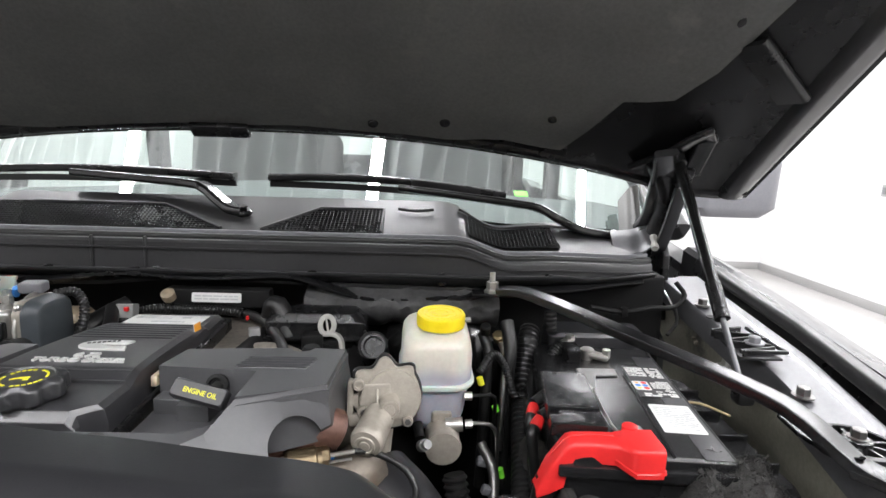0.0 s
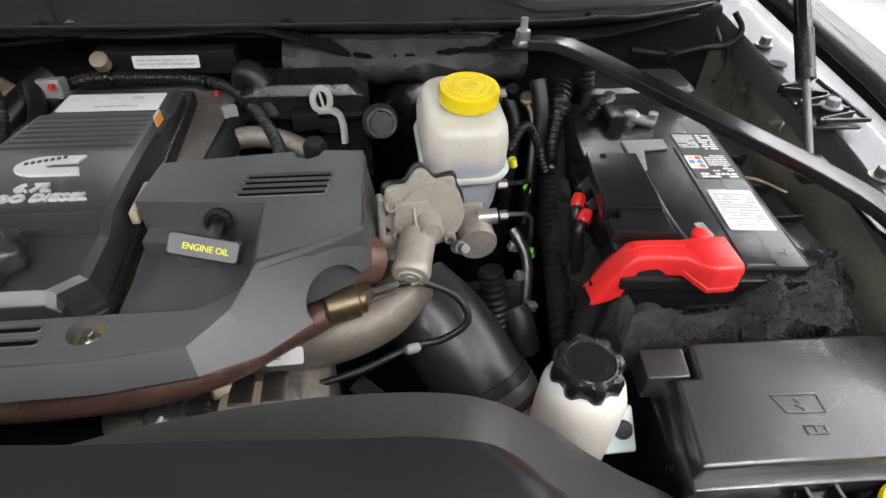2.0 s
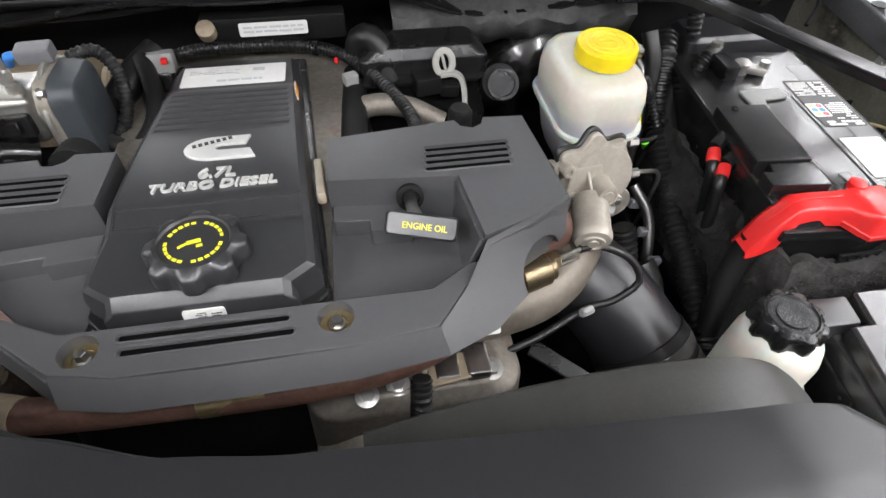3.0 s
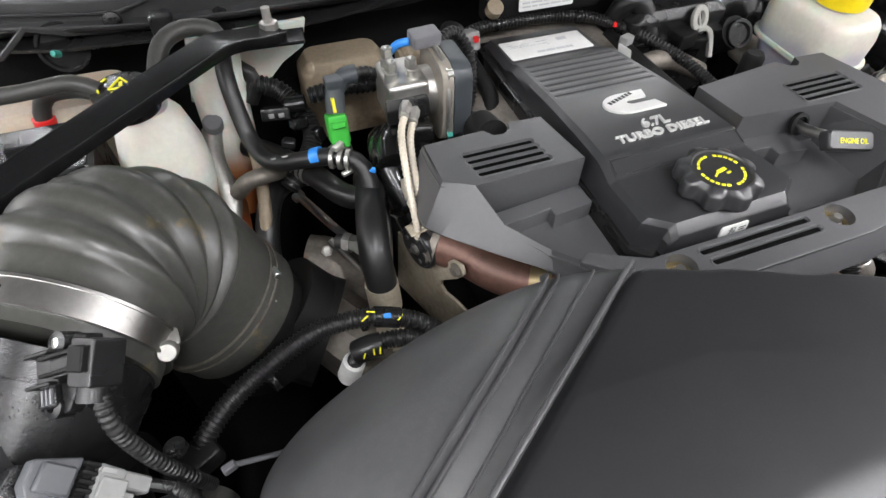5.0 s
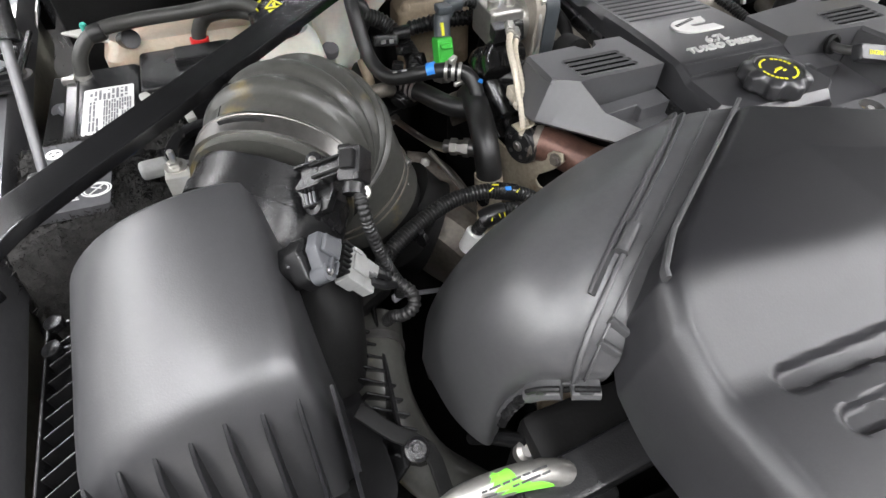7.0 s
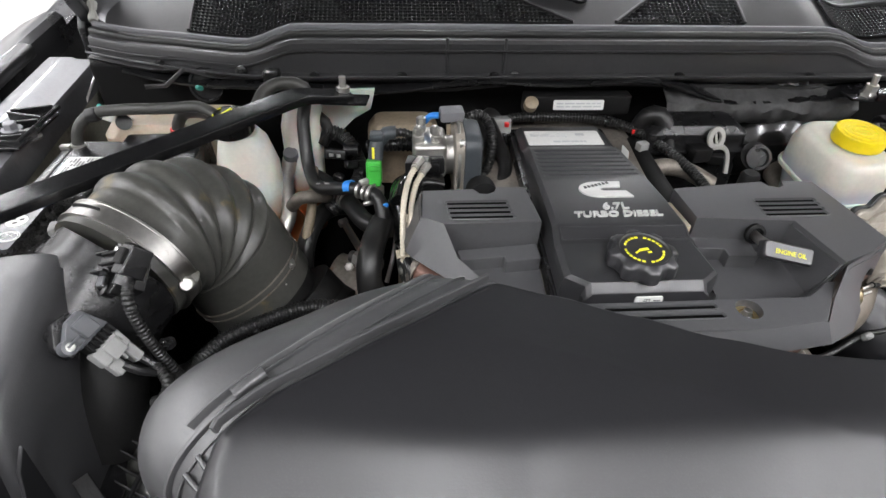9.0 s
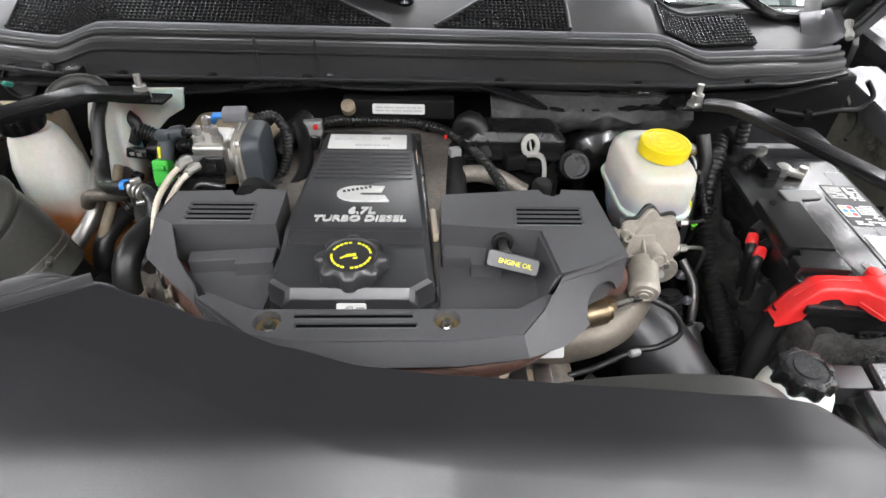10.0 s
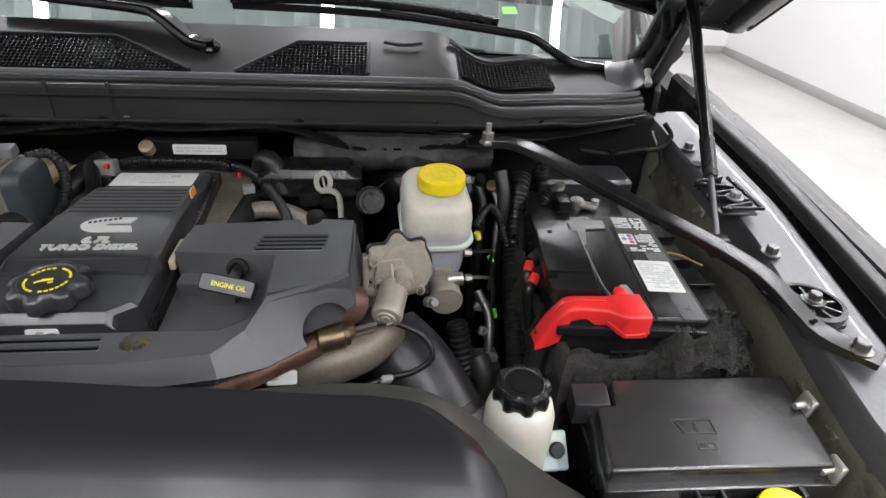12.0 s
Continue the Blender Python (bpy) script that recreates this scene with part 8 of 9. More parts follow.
part("oil_line", tube([(-0.386, 0.785, 1.1600), (-0.373, 0.757, 1.1580), (-0.360, 0.725, 1.1590), (-0.352, 0.697, 1.1690)], 0.0040, 12), M["braid"], turbo, "pale oil line")
part("line_clip", box((-0.391, 0.788, 1.163), (0.014, 0.010, 0.010), 0.002, 2, (20, 0, 30)), M["zinc"], turbo)
part("thin_line", tube([(-0.372, 0.703, 1.168), (-0.352, 0.682, 1.142), (-0.333, 0.661, 1.115)], 0.0034, 10), M["steel"], turbo)
ud = Vector((0.80, -0.58, 0.12)).normalized()
for off, r, ln, key in ((-0.016, 0.0075, 0.008, "darksteel"), (-0.008, 0.0100, 0.008, "zinc"), (0.0, 0.0085, 0.007, "zinc"), (0.007, 0.0112, 0.007, "zinc"), (0.014, 0.0100, 0.014, "darksteel")):
    part("union", lathe([(0, 0), (r, 0), (r * 1.02, ln * 0.5), (r, ln), (0, ln)], Vector((-0.356, 0.655, 1.2065)) + ud * off, ud, 6 if key == "zinc" else 14), M[key], turbo)
part("bracket", prism([(-0.34, 0.71), (-0.30, 0.72), (-0.29, 0.76), (-0.33, 0.75)], 1.19, 1.215, 0.004), M["iron"], turbo)
# coolant hoses
ch = thing("coolant_hoses", (-0.37, 0.68, 1.15), "black rubber coolant hoses with spring clamps", "hoses")
part("hose", tube([(-0.428, 0.822, 1.335), (-0.430, 0.800, 1.315), (-0.424, 0.765, 1.272), (-0.410, 0.735, 1.262), (-0.385, 0.718, 1.270), (-0.358, 0.703, 1.279), (-0.335, 0.690, 1.278), (-0.328, 0.675, 1.265), (-0.330, 0.66, 1.245)], 0.0085, 14), M["rubber"], ch)
part("hose", tube([(-0.430, 0.815, 1.228), (-0.405, 0.785, 1.231), (-0.3757, 0.7404, 1.2347), (-0.3560, 0.7000, 1.2370), (-0.345, 0.686, 1.238), (-0.332, 0.680, 1.240)], 0.0118, 18), M["rubber"], ch)
part("hose", tube([(-0.322, 0.706, 1.236), (-0.324, 0.690, 1.2440), (-0.331, 0.664, 1.2500), (-0.339, 0.632, 1.2490), (-0.3435, 0.608, 1.2360), (-0.3432, 0.5970, 1.2150), (-0.3428, 0.5950, 1.2040)], 0.0145, 20), M["rubber"], ch)
part("hose_end", tube([(-0.3432, 0.5965, 1.2085), (-0.3420, 0.5910, 1.1780)], 0.0158, 22, smooth=False), M["heat"], ch, "pale metal ferrule")
part("ribbed_pipe", conduit([(-0.342, 0.591, 1.180), (-0.341, 0.587, 1.150), (-0.340, 0.585, 1.10)], 0.0145, 0.006), M["heat"], ch)
part("hose", tube([(-0.360, 0.800, 1.185), (-0.385, 0.785, 1.195), (-0.405, 0.775, 1.198), (-0.422, 0.755, 1.195), (-0.434, 0.720, 1.180), (-0.440, 0.700, 1.140)], 0.0125, 16), M["rubber"], ch)
for p, d in (((-0.3800, 0.7480, 1.2342), (0.48, -0.87, 0.05)), ((-0.349, 0.696, 1.280), (0.7, -0.4, 0.0))):
    q = Vector(d).normalized()
    part("spring_clamp", join(*[tube([Vector(p) + q * o, Vector(p) + q * (o + 0.0035)], 0.0130 if p[0] < -0.36 else 0.0105, 18, smooth=False) for o in (-0.008, 0.0, 0.007)], box(Vector(p) + Vector((0, 0, 0.014)), (0.012, 0.006, 0.006), 0.001, 1, (0, 0, 35)), box(Vector(p) + Vector((0.004, -0.010, -0.010)), (0.012, 0.005, 0.005), 0.001, 1, (0, 0, 20))), M["zinc"], ch, "bright spring clamp")
part("blue_mark", tube([(-0.372, 0.711, 1.276), (-0.364, 0.707, 1.279)], 0.0089, 12, smooth=False), M["blue"], ch)
part("blue_mark", box((-0.324, 0.676, 1.274), (0.007, 0.005, 0.004), 0.001), M["blue"], ch)
part("print_marks", bars(0.03, 0.004, 1, plane_mat((-0.395, 0.7215, 1.2755), (0.0, -0.4, 0.9), (0, 0.9, 0.4)), 41, 0.9), M["lightgrey"], ch)
part("steel_pipe", tube([(-0.462, 0.832, 1.245), (-0.466, 0.800, 1.225), (-0.460, 0.765, 1.20), (-0.475, 0.735, 1.175), (-0.50, 0.71, 1.15)], 0.0105, 14), M["zinc"], ch, "dull aluminium pipe")
part("valve_cap", join(lathe([(0.0105, 0), (0.0105, 0.008), (0.009, 0.010), (0, 0.010)], (-0.4585, 0.826, 1.253), (0.1, -0.4, 0.9), 20), lathe([(0.0085, -0.02), (0.0085, 0)], (-0.4585, 0.828, 1.252), (0.1, -0.4, 0.9), 16)), M["grey"], ch)

# ---- sensors and plugs beside the head ----
inj = thing("wiring_plugs", (-0.34, 0.76, 1.22), "cluster of engine plugs, one bright green", "plugs")
gp = part("green_plug", join(box((-0.339, 0.748, 1.276), (0.020, 0.022, 0.030), 0.003, 2, (-20, 0, 0)), box((-0.344, 0.738, 1.272), (0.006, 0.006, 0.022), 0.001, 1, (-20, 0, 0)), box((-0.334, 0.738, 1.272), (0.006, 0.006, 0.022), 0.001, 1, (-20, 0, 0)), box((-0.339, 0.738, 1.286), (0.014, 0.005, 0.006), 0.001, 1, (-20, 0, 0))), M["green"], inj, "bright green plug")
part("plug_body", tube([(-0.337, 0.756, 1.288), (-0.334, 0.766, 1.306), (-0.327, 0.769, 1.314)], 0.0098, 14), M["bluegrey"], inj)
part("plug_elbow", join(tube([(-0.331, 0.768, 1.309), (-0.322, 0.770, 1.318), (-0.310, 0.770, 1.319)], 0.0088, 14), box((-0.334, 0.764, 1.318), (0.018, 0.016, 0.010), 0.003, 2)), M["bluegrey"], inj)
part("plug_mark", box((-0.339, 0.752, 1.300), (0.003, 0.004, 0.014), 0, 1, (-20, 0, 0)), M["yprint"], inj)
part("conduit", conduit([(-0.312, 0.770, 1.319), (-0.300, 0.772, 1.318), (-0.288, 0.776, 1.311), (-0.276, 0.790, 1.304)], 0.0058), M["rubber"], inj)
part("base", lathe([(0.013, 0), (0.013, 0.012), (0.009, 0.016), (0.009, 0.03)], (-0.340, 0.745, 1.24), (0.05, 0.1, 1), 8), M["zinc"], inj)
part("rail_plug", join(box((-0.392, 0.806, 1.268), (0.030, 0.022, 0.014), 0.003, 2, (-25, 0, -10)), lathe([(0.009, 0), (0.009, 0.02)], (-0.380, 0.81, 1.272), (0.9, -0.2, 0.1), 14)), M["black"], inj)
part("rail_plug_pins", join(box((-0.398, 0.795, 1.2725), (0.006, 0.002, 0.005), 0.0005, 1), box((-0.388, 0.793, 1.2725), (0.006, 0.002, 0.005), 0.0005, 1)), M["lightgrey"], inj)
part("loom", conduit([(-0.41, 0.845, 1.285), (-0.38, 0.84, 1.27), (-0.36, 0.80, 1.245), (-0.375, 0.76, 1.235), (-0.40, 0.74, 1.22)], 0.0105), M["rubber"], inj)
part("rail", conduit([(-0.352, 0.835, 1.262), (-0.320, 0.830, 1.268), (-0.285, 0.822, 1.272), (-0.255, 0.815, 1.272)], 0.010, 0.006), M["black"], inj, "finned black rail")
part("small_plug", join(box((-0.372, 0.795, 1.258), (0.018, 0.014, 0.012), 0.002, 1, (-20, 10, 20)), box((-0.355, 0.782, 1.248), (0.012, 0.012, 0.016), 0.002, 1, (-20, 0, 30)), box((-0.388, 0.772, 1.252), (0.014, 0.012, 0.010), 0.002, 1, (-10, 10, -20))), M["black"], inj)
part("rubber_loop", tube([(-0.43, 0.855, 1.29), (-0.415, 0.85, 1.30), (-0.405, 0.845, 1.285), (-0.415, 0.84, 1.265)], 0.0085, 12), M["rubber"], inj)
part("dirty_pipe", tube([(-0.45, 0.745, 1.225), (-0.435, 0.735, 1.245), (-0.41, 0.745, 1.240), (-0.40, 0.77, 1.22)], 0.0085, 12), M["iron"], inj)
part("rusty_pipe", tube([(-0.425, 0.80, 1.25), (-0.424, 0.77, 1.23), (-0.43, 0.73, 1.20), (-0.44, 0.71, 1.17)], 0.0065, 12), M["tan"], inj)
lo = thing("turbo_loom", (-0.42, 0.53, 1.15), "ribbed black wiring loom over the turbo hose", "wiring")
part("loom", conduit([(-0.520, 0.478, 1.215), (-0.486, 0.506, 1.233), (-0.445, 0.530, 1.237), (-0.406, 0.543, 1.240), (-0.366, 0.541, 1.240), (-0.332, 0.533, 1.229), (-0.300, 0.518, 1.205)], 0.0080, 0.0036), M["rubber"], lo)
part("loom_joint", box((-0.515, 0.478, 1.218), (0.040, 0.022, 0.020), 0.005, 2, (0, 0, 30)), M["rubber"], lo)
part("tape", tube([(-0.364, 0.5408, 1.2395), (-0.352, 0.5385, 1.2365), (-0.344, 0.5365, 1.2340)], 0.0088, 16), M["black"], lo, "black tape with coloured ticks")
part("blue_tick", box((-0.354, 0.5345, 1.2448), (0.006, 0.004, 0.002), 0.0004, 1, (25, 0, -15)), M["blue"], lo)
for x, y, z, tw in ((-0.372, 0.5360, 1.2476, 30), (-0.366, 0.5400, 1.2486, -20), (-0.344, 0.5320, 1.2410, 40)):
    part("yellow_tick", box((x, y, z), (0.007, 0.0014, 0.0010), 0.0003, 1, (20, 0, tw)), M["yprint"], lo)
part("branch", conduit([(-0.374, 0.5235, 1.2270), (-0.355, 0.523, 1.2280), (-0.335, 0.520, 1.2220), (-0.31, 0.51, 1.205)], 0.0075, 0.0036), M["rubber"], lo)
part("branch_tape", tube([(-0.384, 0.5245, 1.2210), (-0.374, 0.5225, 1.2270), (-0.364, 0.5215, 1.2280)], 0.0100, 16), M["black"], lo)
for x, y, z, tw in ((-0.379, 0.5150, 1.2310, 60), (-0.372, 0.5140, 1.2340, 80), (-0.367, 0.5130, 1.2345, 75)):
    part("yellow_tick", box((x, y, z), (0.009, 0.0012, 0.0010), 0.0003, 1, (30, 0, tw)), M["yprint"], lo)
part("plug_sleeve", conduit([(-0.380, 0.5250, 1.2180), (-0.386, 0.529, 1.2030), (-0.388, 0.530, 1.196)], 0.0070, 0.0036), M["rubber"], lo)
part("white_plug", lathe([(0.0080, 0), (0.0098, 0.002), (0.0102, 0.024), (0.0090, 0.027), (0, 0.027)], (-0.3865, 0.5305, 1.2000), (-0.30, 0.05, -0.95), 20), M["paper"], lo, "white capped plug")
part("tie", join(tube([(-0.49, 0.470, 1.215), (-0.44, 0.472, 1.20), (-0.40, 0.475, 1.19)], 0.0022, 8), box((-0.492, 0.468, 1.217), (0.010, 0.006, 0.007), 0.001, 1, (0, 0, 20))), M["grey"], lo)
oh = thing("oily_hose", (-0.49, 0.37, 1.02), "dusty oil-streaked black rubber hose", "hose")
part("hose", tube([(-0.515, 0.462, 1.19), (-0.525, 0.425, 1.195), (-0.528, 0.385, 1.180), (-0.515, 0.345, 1.155), (-0.488, 0.318, 1.135), (-0.46, 0.305, 1.10)], 0.023, 24), M["hose"], oh)
part("clamp", tube([(-0.5210, 0.440, 1.1945), (-0.5230, 0.432, 1.1952)], 0.0240, 24, smooth=False), M["darksteel"], oh)
ltc = thing("intake_throttle", (-0.24, 0.755, 1.24), "alloy intake throttle with a blue-grey actuator", "throttle")
part("body", join(box((-0.268, 0.754, 1.300), (0.042, 0.055, 0.046), 0.006, 3), lathe([(0.023, 0), (0.025, 0.004), (0.025, 0.02)], (-0.252, 0.754, 1.296), (1, 0, 0), 26), *[lathe([(0.007, 0), (0.0065, 0.010), (0.0045, 0.011), (0.0045, 0.014), (0, 0.014)], (x, y, 1.320), n=14) for x, y in ((-0.282, 0.742), (-0.260, 0.742), (-0.278, 0.768))]), M["zinc"], ltc)
part("mid_plate", stack([(0, 0, 0, 0.088, 0.070, 0.02), (0.012, 0, 0, 0.090, 0.072, 0.02)], 5, 0.002, Matrix.Translation((-0.238, 0.752, 1.293)) @ pose(0, 0, 0, 0, 90, 0)), M["alu"], ltc)
act = part("actuator", stack([(0, 0, 0, 0.092, 0.074, 0.022), (0.012, 0, 0, 0.090, 0.072, 0.018), (0.020, 0, 0, 0.084, 0.066, 0.016), (0.023, 0, 0, 0.070, 0.052, 0.012)], 4, 0.001, Matrix.Translation((-0.226, 0.752, 1.292)) @ pose(0, 0, 0, 0, 90, 0)), M["bluegrey"], ltc, "rounded blue-grey actuator")
for y, z in ((0.722, 1.330), (0.782, 1.330), (0.718, 1.262), (0.786, 1.262)):
    part("screw", hexbolt((-0.232, y, z), (1, -0.2, 0.2), 0.0038, 0.006, 1.4), M["teal"] if z < 1.3 and y < 0.75 else M["steel"], act)
part("plug", box((-0.240, 0.765, 1.347), (0.030, 0.020, 0.014), 0.003, 2, (5, 0, 5)), M["grey"], ltc, "grey plug")
part("blue_wire", tube([(-0.256, 0.765, 1.345), (-0.266, 0.768, 1.343), (-0.272, 0.776, 1.332)], 0.0040, 10), M["blue"], ltc)
part("hose_stub", tube([(-0.205, 0.740, 1.262), (-0.180, 0.735, 1.258), (-0.165, 0.76, 1.268), (-0.168, 0.80, 1.28), (-0.18, 0.835, 1.30)], 0.0095, 14), M["rubber"], ltc)
part("conduit", conduit([(-0.222, 0.775, 1.335), (-0.200, 0.786, 1.335), (-0.186, 0.780, 1.315), (-0.186, 0.765, 1.285), (-0.198, 0.750, 1.262), (-0.215, 0.742, 1.252)], 0.0066), M["rubber"], ltc, "ribbed black cable sleeve")
part("connector", join(box((-0.268, 0.722, 1.300), (0.034, 0.014, 0.022), 0.003, 2, (-15, 0, 8)), box((-0.268, 0.713, 1.303), (0.020, 0.008, 0.012), 0.001, 1, (-15, 0, 8))), M["black"], ltc, "black connector")
part("cap_screw", join(*[lathe([(0.006, 0), (0.006, 0.008), (0.0035, 0.009), (0, 0.006)], (x, y, 1.333), n=6) for x, y in ((-0.282, 0.742), (-0.262, 0.742), (-0.278, 0.768))]), M["zinc"], ltc, "bright cap screws")
part("plate_edge", sweep([Vector((-0.2325, 0.752 + 0.038 * math.cos(a), 1.293 + 0.047 * math.sin(a))) for a in [radians(12 * k) for k in range(31)]], rounded(0.006, 0.004, 0.001, 1), cap=False), M["zinc"], ltc, "bright machined rim")
part("ring_mount", tube([(-0.208, 0.665, 1.290), (-0.209, 0.690, 1.285)], 0.018, 20, smooth=False), M["dark"], ltc)
eg = thing("exhaust_sensor", (-0.30, 0.62, 1.24), "braided sensor leads running to a round black sensor", "sensor")
part("bracket", prism([(-0.300, 0.698), (-0.272, 0.698), (-0.268, 0.715), (-0.296, 0.718)], 1.302, 1.318, 0.002), M["black"], eg)
for k, (dx, dz) in enumerate(((0.0, 0.0), (0.008, -0.008))):
    part("fitting", join(lathe([(0.0055, 0), (0.0055, 0.012), (0.004, 0.014), (0.004, 0.018)], (-0.281 + dx, 0.700, 1.321 + dz), (-0.35, -0.8, 0.1), 6), tube([(-0.285 + dx, 0.692, 1.322 + dz), (-0.289 + dx, 0.682, 1.320 + dz)], 0.0048, 10)), M["zinc"], eg)
    part("braided_lead", sweep(spline([(-0.288 + dx, 0.684, 1.320 + dz), (-0.296 + dx, 0.668, 1.314 + dz), (-0.302 + dx, 0.640, 1.302 + dz), (-0.304 + dx, 0.618, 1.280 + dz), (-0.304 + dx * 0.7, 0.606, 1.262 + dz), (-0.304 + dx * 0.7, 0.604, 1.248 + dz)], 0.0022), circle(0.0030, 12), size=lambda k, s: 1.0 + 0.2 * (k % 2)), M["braid"], eg, "braided metal lead")
dd = Vector((0.72, 0.25, 0.0)).normalized()
dc = Vector((-0.306, 0.6050, 1.2320))
part("disc", lathe([(0.0, 0), (0.0185, 0), (0.0195, 0.001), (0.0215, 0.001), (0.0228, 0.003), (0.0228, 0.008), (0.0205, 0.0095), (0.0205, 0.012), (0.0215, 0.013), (0.0215, 0.028), (0, 0.028)], dc, dd, 36), M["black"], eg, "round black sensor")
part("disc_ring", lathe([(0.0222, 0.0), (0.0232, 0.0), (0.0232, 0.0022), (0.0222, 0.0022)], dc + dd * 0.0090, dd, 36), M["steel"], eg)
part("disc_screw", hexbolt(dc - dd * 0.0005, -dd, 0.0042, 0.003, 1.5), M["steel"], eg)
for a in (0.4, 1.7, 2.9, 4.2, 5.4):
    part("disc_hole", lathe([(0.0024, 0), (0.0024, 0.001), (0, 0.001)], dc + Vector((-dd.y * math.cos(a), dd.x * math.cos(a), math.sin(a))) * 0.0135, -dd, 10), M["darksteel"], eg)
part("shield_strip", sweep([Vector((-0.312, 0.606, 1.2560)), Vector((-0.298, 0.608, 1.2570)), Vector((-0.280, 0.612, 1.2580))], rounded(0.014, 0.002, 0.0006, 1)), M["heat"], eg)
part("ribbed_spring", conduit([(-0.300, 0.640, 1.270), (-0.292, 0.628, 1.264), (-0.284, 0.618, 1.258)], 0.0072, 0.0042), M["zinc"], eg)
part("terminal_tag", join(box((-0.300, 0.640, 1.275), (0.010, 0.016, 0.014), 0.002), lathe([(0.004, 0), (0.004, 0.006)], (-0.302, 0.628, 1.27), (0, -1, 0), 8)), M["braid"], eg)
tn = thing("tan_box", (-0.33, 0.885, 1.18), "stained tan plastic heat shield box", "box")
part("box_body", stack([(1.18, -0.300, 0.895, 0.11, 0.06, 0.015), (1.262, -0.300, 0.895, 0.105, 0.055, 0.015), (1.276, -0.300, 0.895, 0.085, 0.045, 0.014)], 4, 0.002), M["tan"], tn)
part("side_knob", box((-0.338, 0.880, 1.262), (0.02, 0.02, 0.03), 0.01, 3), M["tan"], tn)
part("foot", box((-0.325, 0.915, 1.2), (0.10, 0.07, 0.05), 0.01), M["dark"], tn)
tb2 = thing("vapour_valve", (-0.185, 0.855, 1.20), "ribbed tan canister with red and white plugs", "valve")
part("canister", conduit([(-0.235, 0.870, 1.250), (-0.195, 0.868, 1.252), (-0.160, 0.866, 1.254)], 0.030, 0.02, 22), M["tan"], tb2)
part("plug", box((-0.165, 0.838, 1.293), (0.032, 0.022, 0.022), 0.003, 2, (-15, 0, 5)), M["lightgrey"], tb2)
part("red_latch", join(box((-0.174, 0.826, 1.299), (0.006, 0.006, 0.006), 0.001), box((-0.156, 0.826, 1.300), (0.006, 0.006, 0.006), 0.001)), M["red"], tb2)
part("black_plug", box((-0.165, 0.830, 1.275), (0.024, 0.020, 0.022), 0.004, 2, (-15, 0, 5)), M["black"], tb2)
part("teal_clip", box((-0.170, 0.812, 1.268), (0.008, 0.005, 0.005), 0.001), M["teal"], tb2)
part("mount", box((-0.195, 0.915, 1.23), (0.05, 0.06, 0.04), 0.006), M["dark"], tb2)
hb = thing("head_loom", (-0.08, 0.86, 1.25), "ribbed black loom behind the breather cover", "wiring")
part("loom", conduit([(-0.22, 0.835, 1.258), (-0.185, 0.850, 1.276), (-0.14, 0.868, 1.288), (-0.08, 0.872, 1.288), (-0.02, 0.868, 1.287), (0.025, 0.850, 1.284), (0.06, 0.805, 1.279), (0.09, 0.75, 1.268), (0.10, 0.70, 1.258)], 0.0072, 0.0045), M["rubber"], hb)
part("elbow", tube([(-0.21, 0.80, 1.27), (-0.19, 0.835, 1.285), (-0.17, 0.86, 1.295)], 0.016, 14), M["rubber"], hb)
part("tan_clip", lathe([(0.010, 0), (0.010, 0.012), (0.006, 0.014), (0, 0.014)], (-0.115, 0.872, 1.305), (0, -0.6, 0.8), 18), M["tan"], hb)
part("plug", box((0.035, 0.800, 1.279), (0.016, 0.012, 0.012), 0.002, 2, (0, 0, 20)), M["lightgrey"], hb)
part("red_clip", box((0.022, 0.812, 1.295), (0.004, 0.004, 0.006), 0.001), M["red"], hb)
part("fuel_line", tube([(0.02, 0.76, 1.25), (0.05, 0.77, 1.262), (0.09, 0.77, 1.258), (0.13, 0.76, 1.24)], 0.012, 14), M["iron"], hb)
part("fuel_rail", tube([(0.03, 0.66, 1.265), (0.035, 0.76, 1.262), (0.04, 0.84, 1.26)], 0.014, 14), M["dark"], hb)
fc = thing("fuel_filter_case", (0.12, 0.825, 1.18), "black plastic case with a white lever", "case")
part("case", stack([(1.18, 0.118, 0.832, 0.15, 0.06, 0.012), (1.292, 0.118, 0.832, 0.145, 0.055, 0.012), (1.304, 0.118, 0.835, 0.115, 0.045, 0.01)], 4, 0.002), M["black"], fc)
part("rim", stack([(1.268, 0.112, 0.826, 0.150, 0.062, 0.012), (1.272, 0.112, 0.826, 0.152, 0.064, 0.012)], 4), M["black"], fc)
lm = plane_mat((0.146, 0.793, 1.276), (0.1, -0.9, 0.35), (0.0, 0.35, 0.9))
ring = [lm @ Vector((-0.008 + 0.0095 * math.cos(a), 0.016 + 0.0125 * math.sin(a), 0)) for a in [radians(15 * k) for k in range(25)]]
lever = part("lever", join(sweep(ring, rounded(0.0072, 0.0056, 0.0012, 2), cap=False), sweep(spline([lm @ Vector(p) for p in ((-0.013, 0.004, 0), (0.002, 0.004, 0), (0.011, -0.002, 0), (0.0145, -0.016, 0), (0.0150, -0.034, 0))], 0.003), rounded(0.0092, 0.0056, 0.0012, 2))), M["hinge"], fc, "cream plastic lever")
part("lever_rib", moved(box((-0.008, 0.016, 0.0), (0.003, 0.018, 0.003), 0.0008, 1, (0, 0, 12)), lm), M["hinge"], lever)
part("plug", join(box((0.118, 0.795, 1.270), (0.030, 0.024, 0.022), 0.004, 2, (0, 0, 10)), box((0.145, 0.798, 1.262), (0.022, 0.022, 0.016), 0.003, 2, (10, 0, -10))), M["dark"], fc)
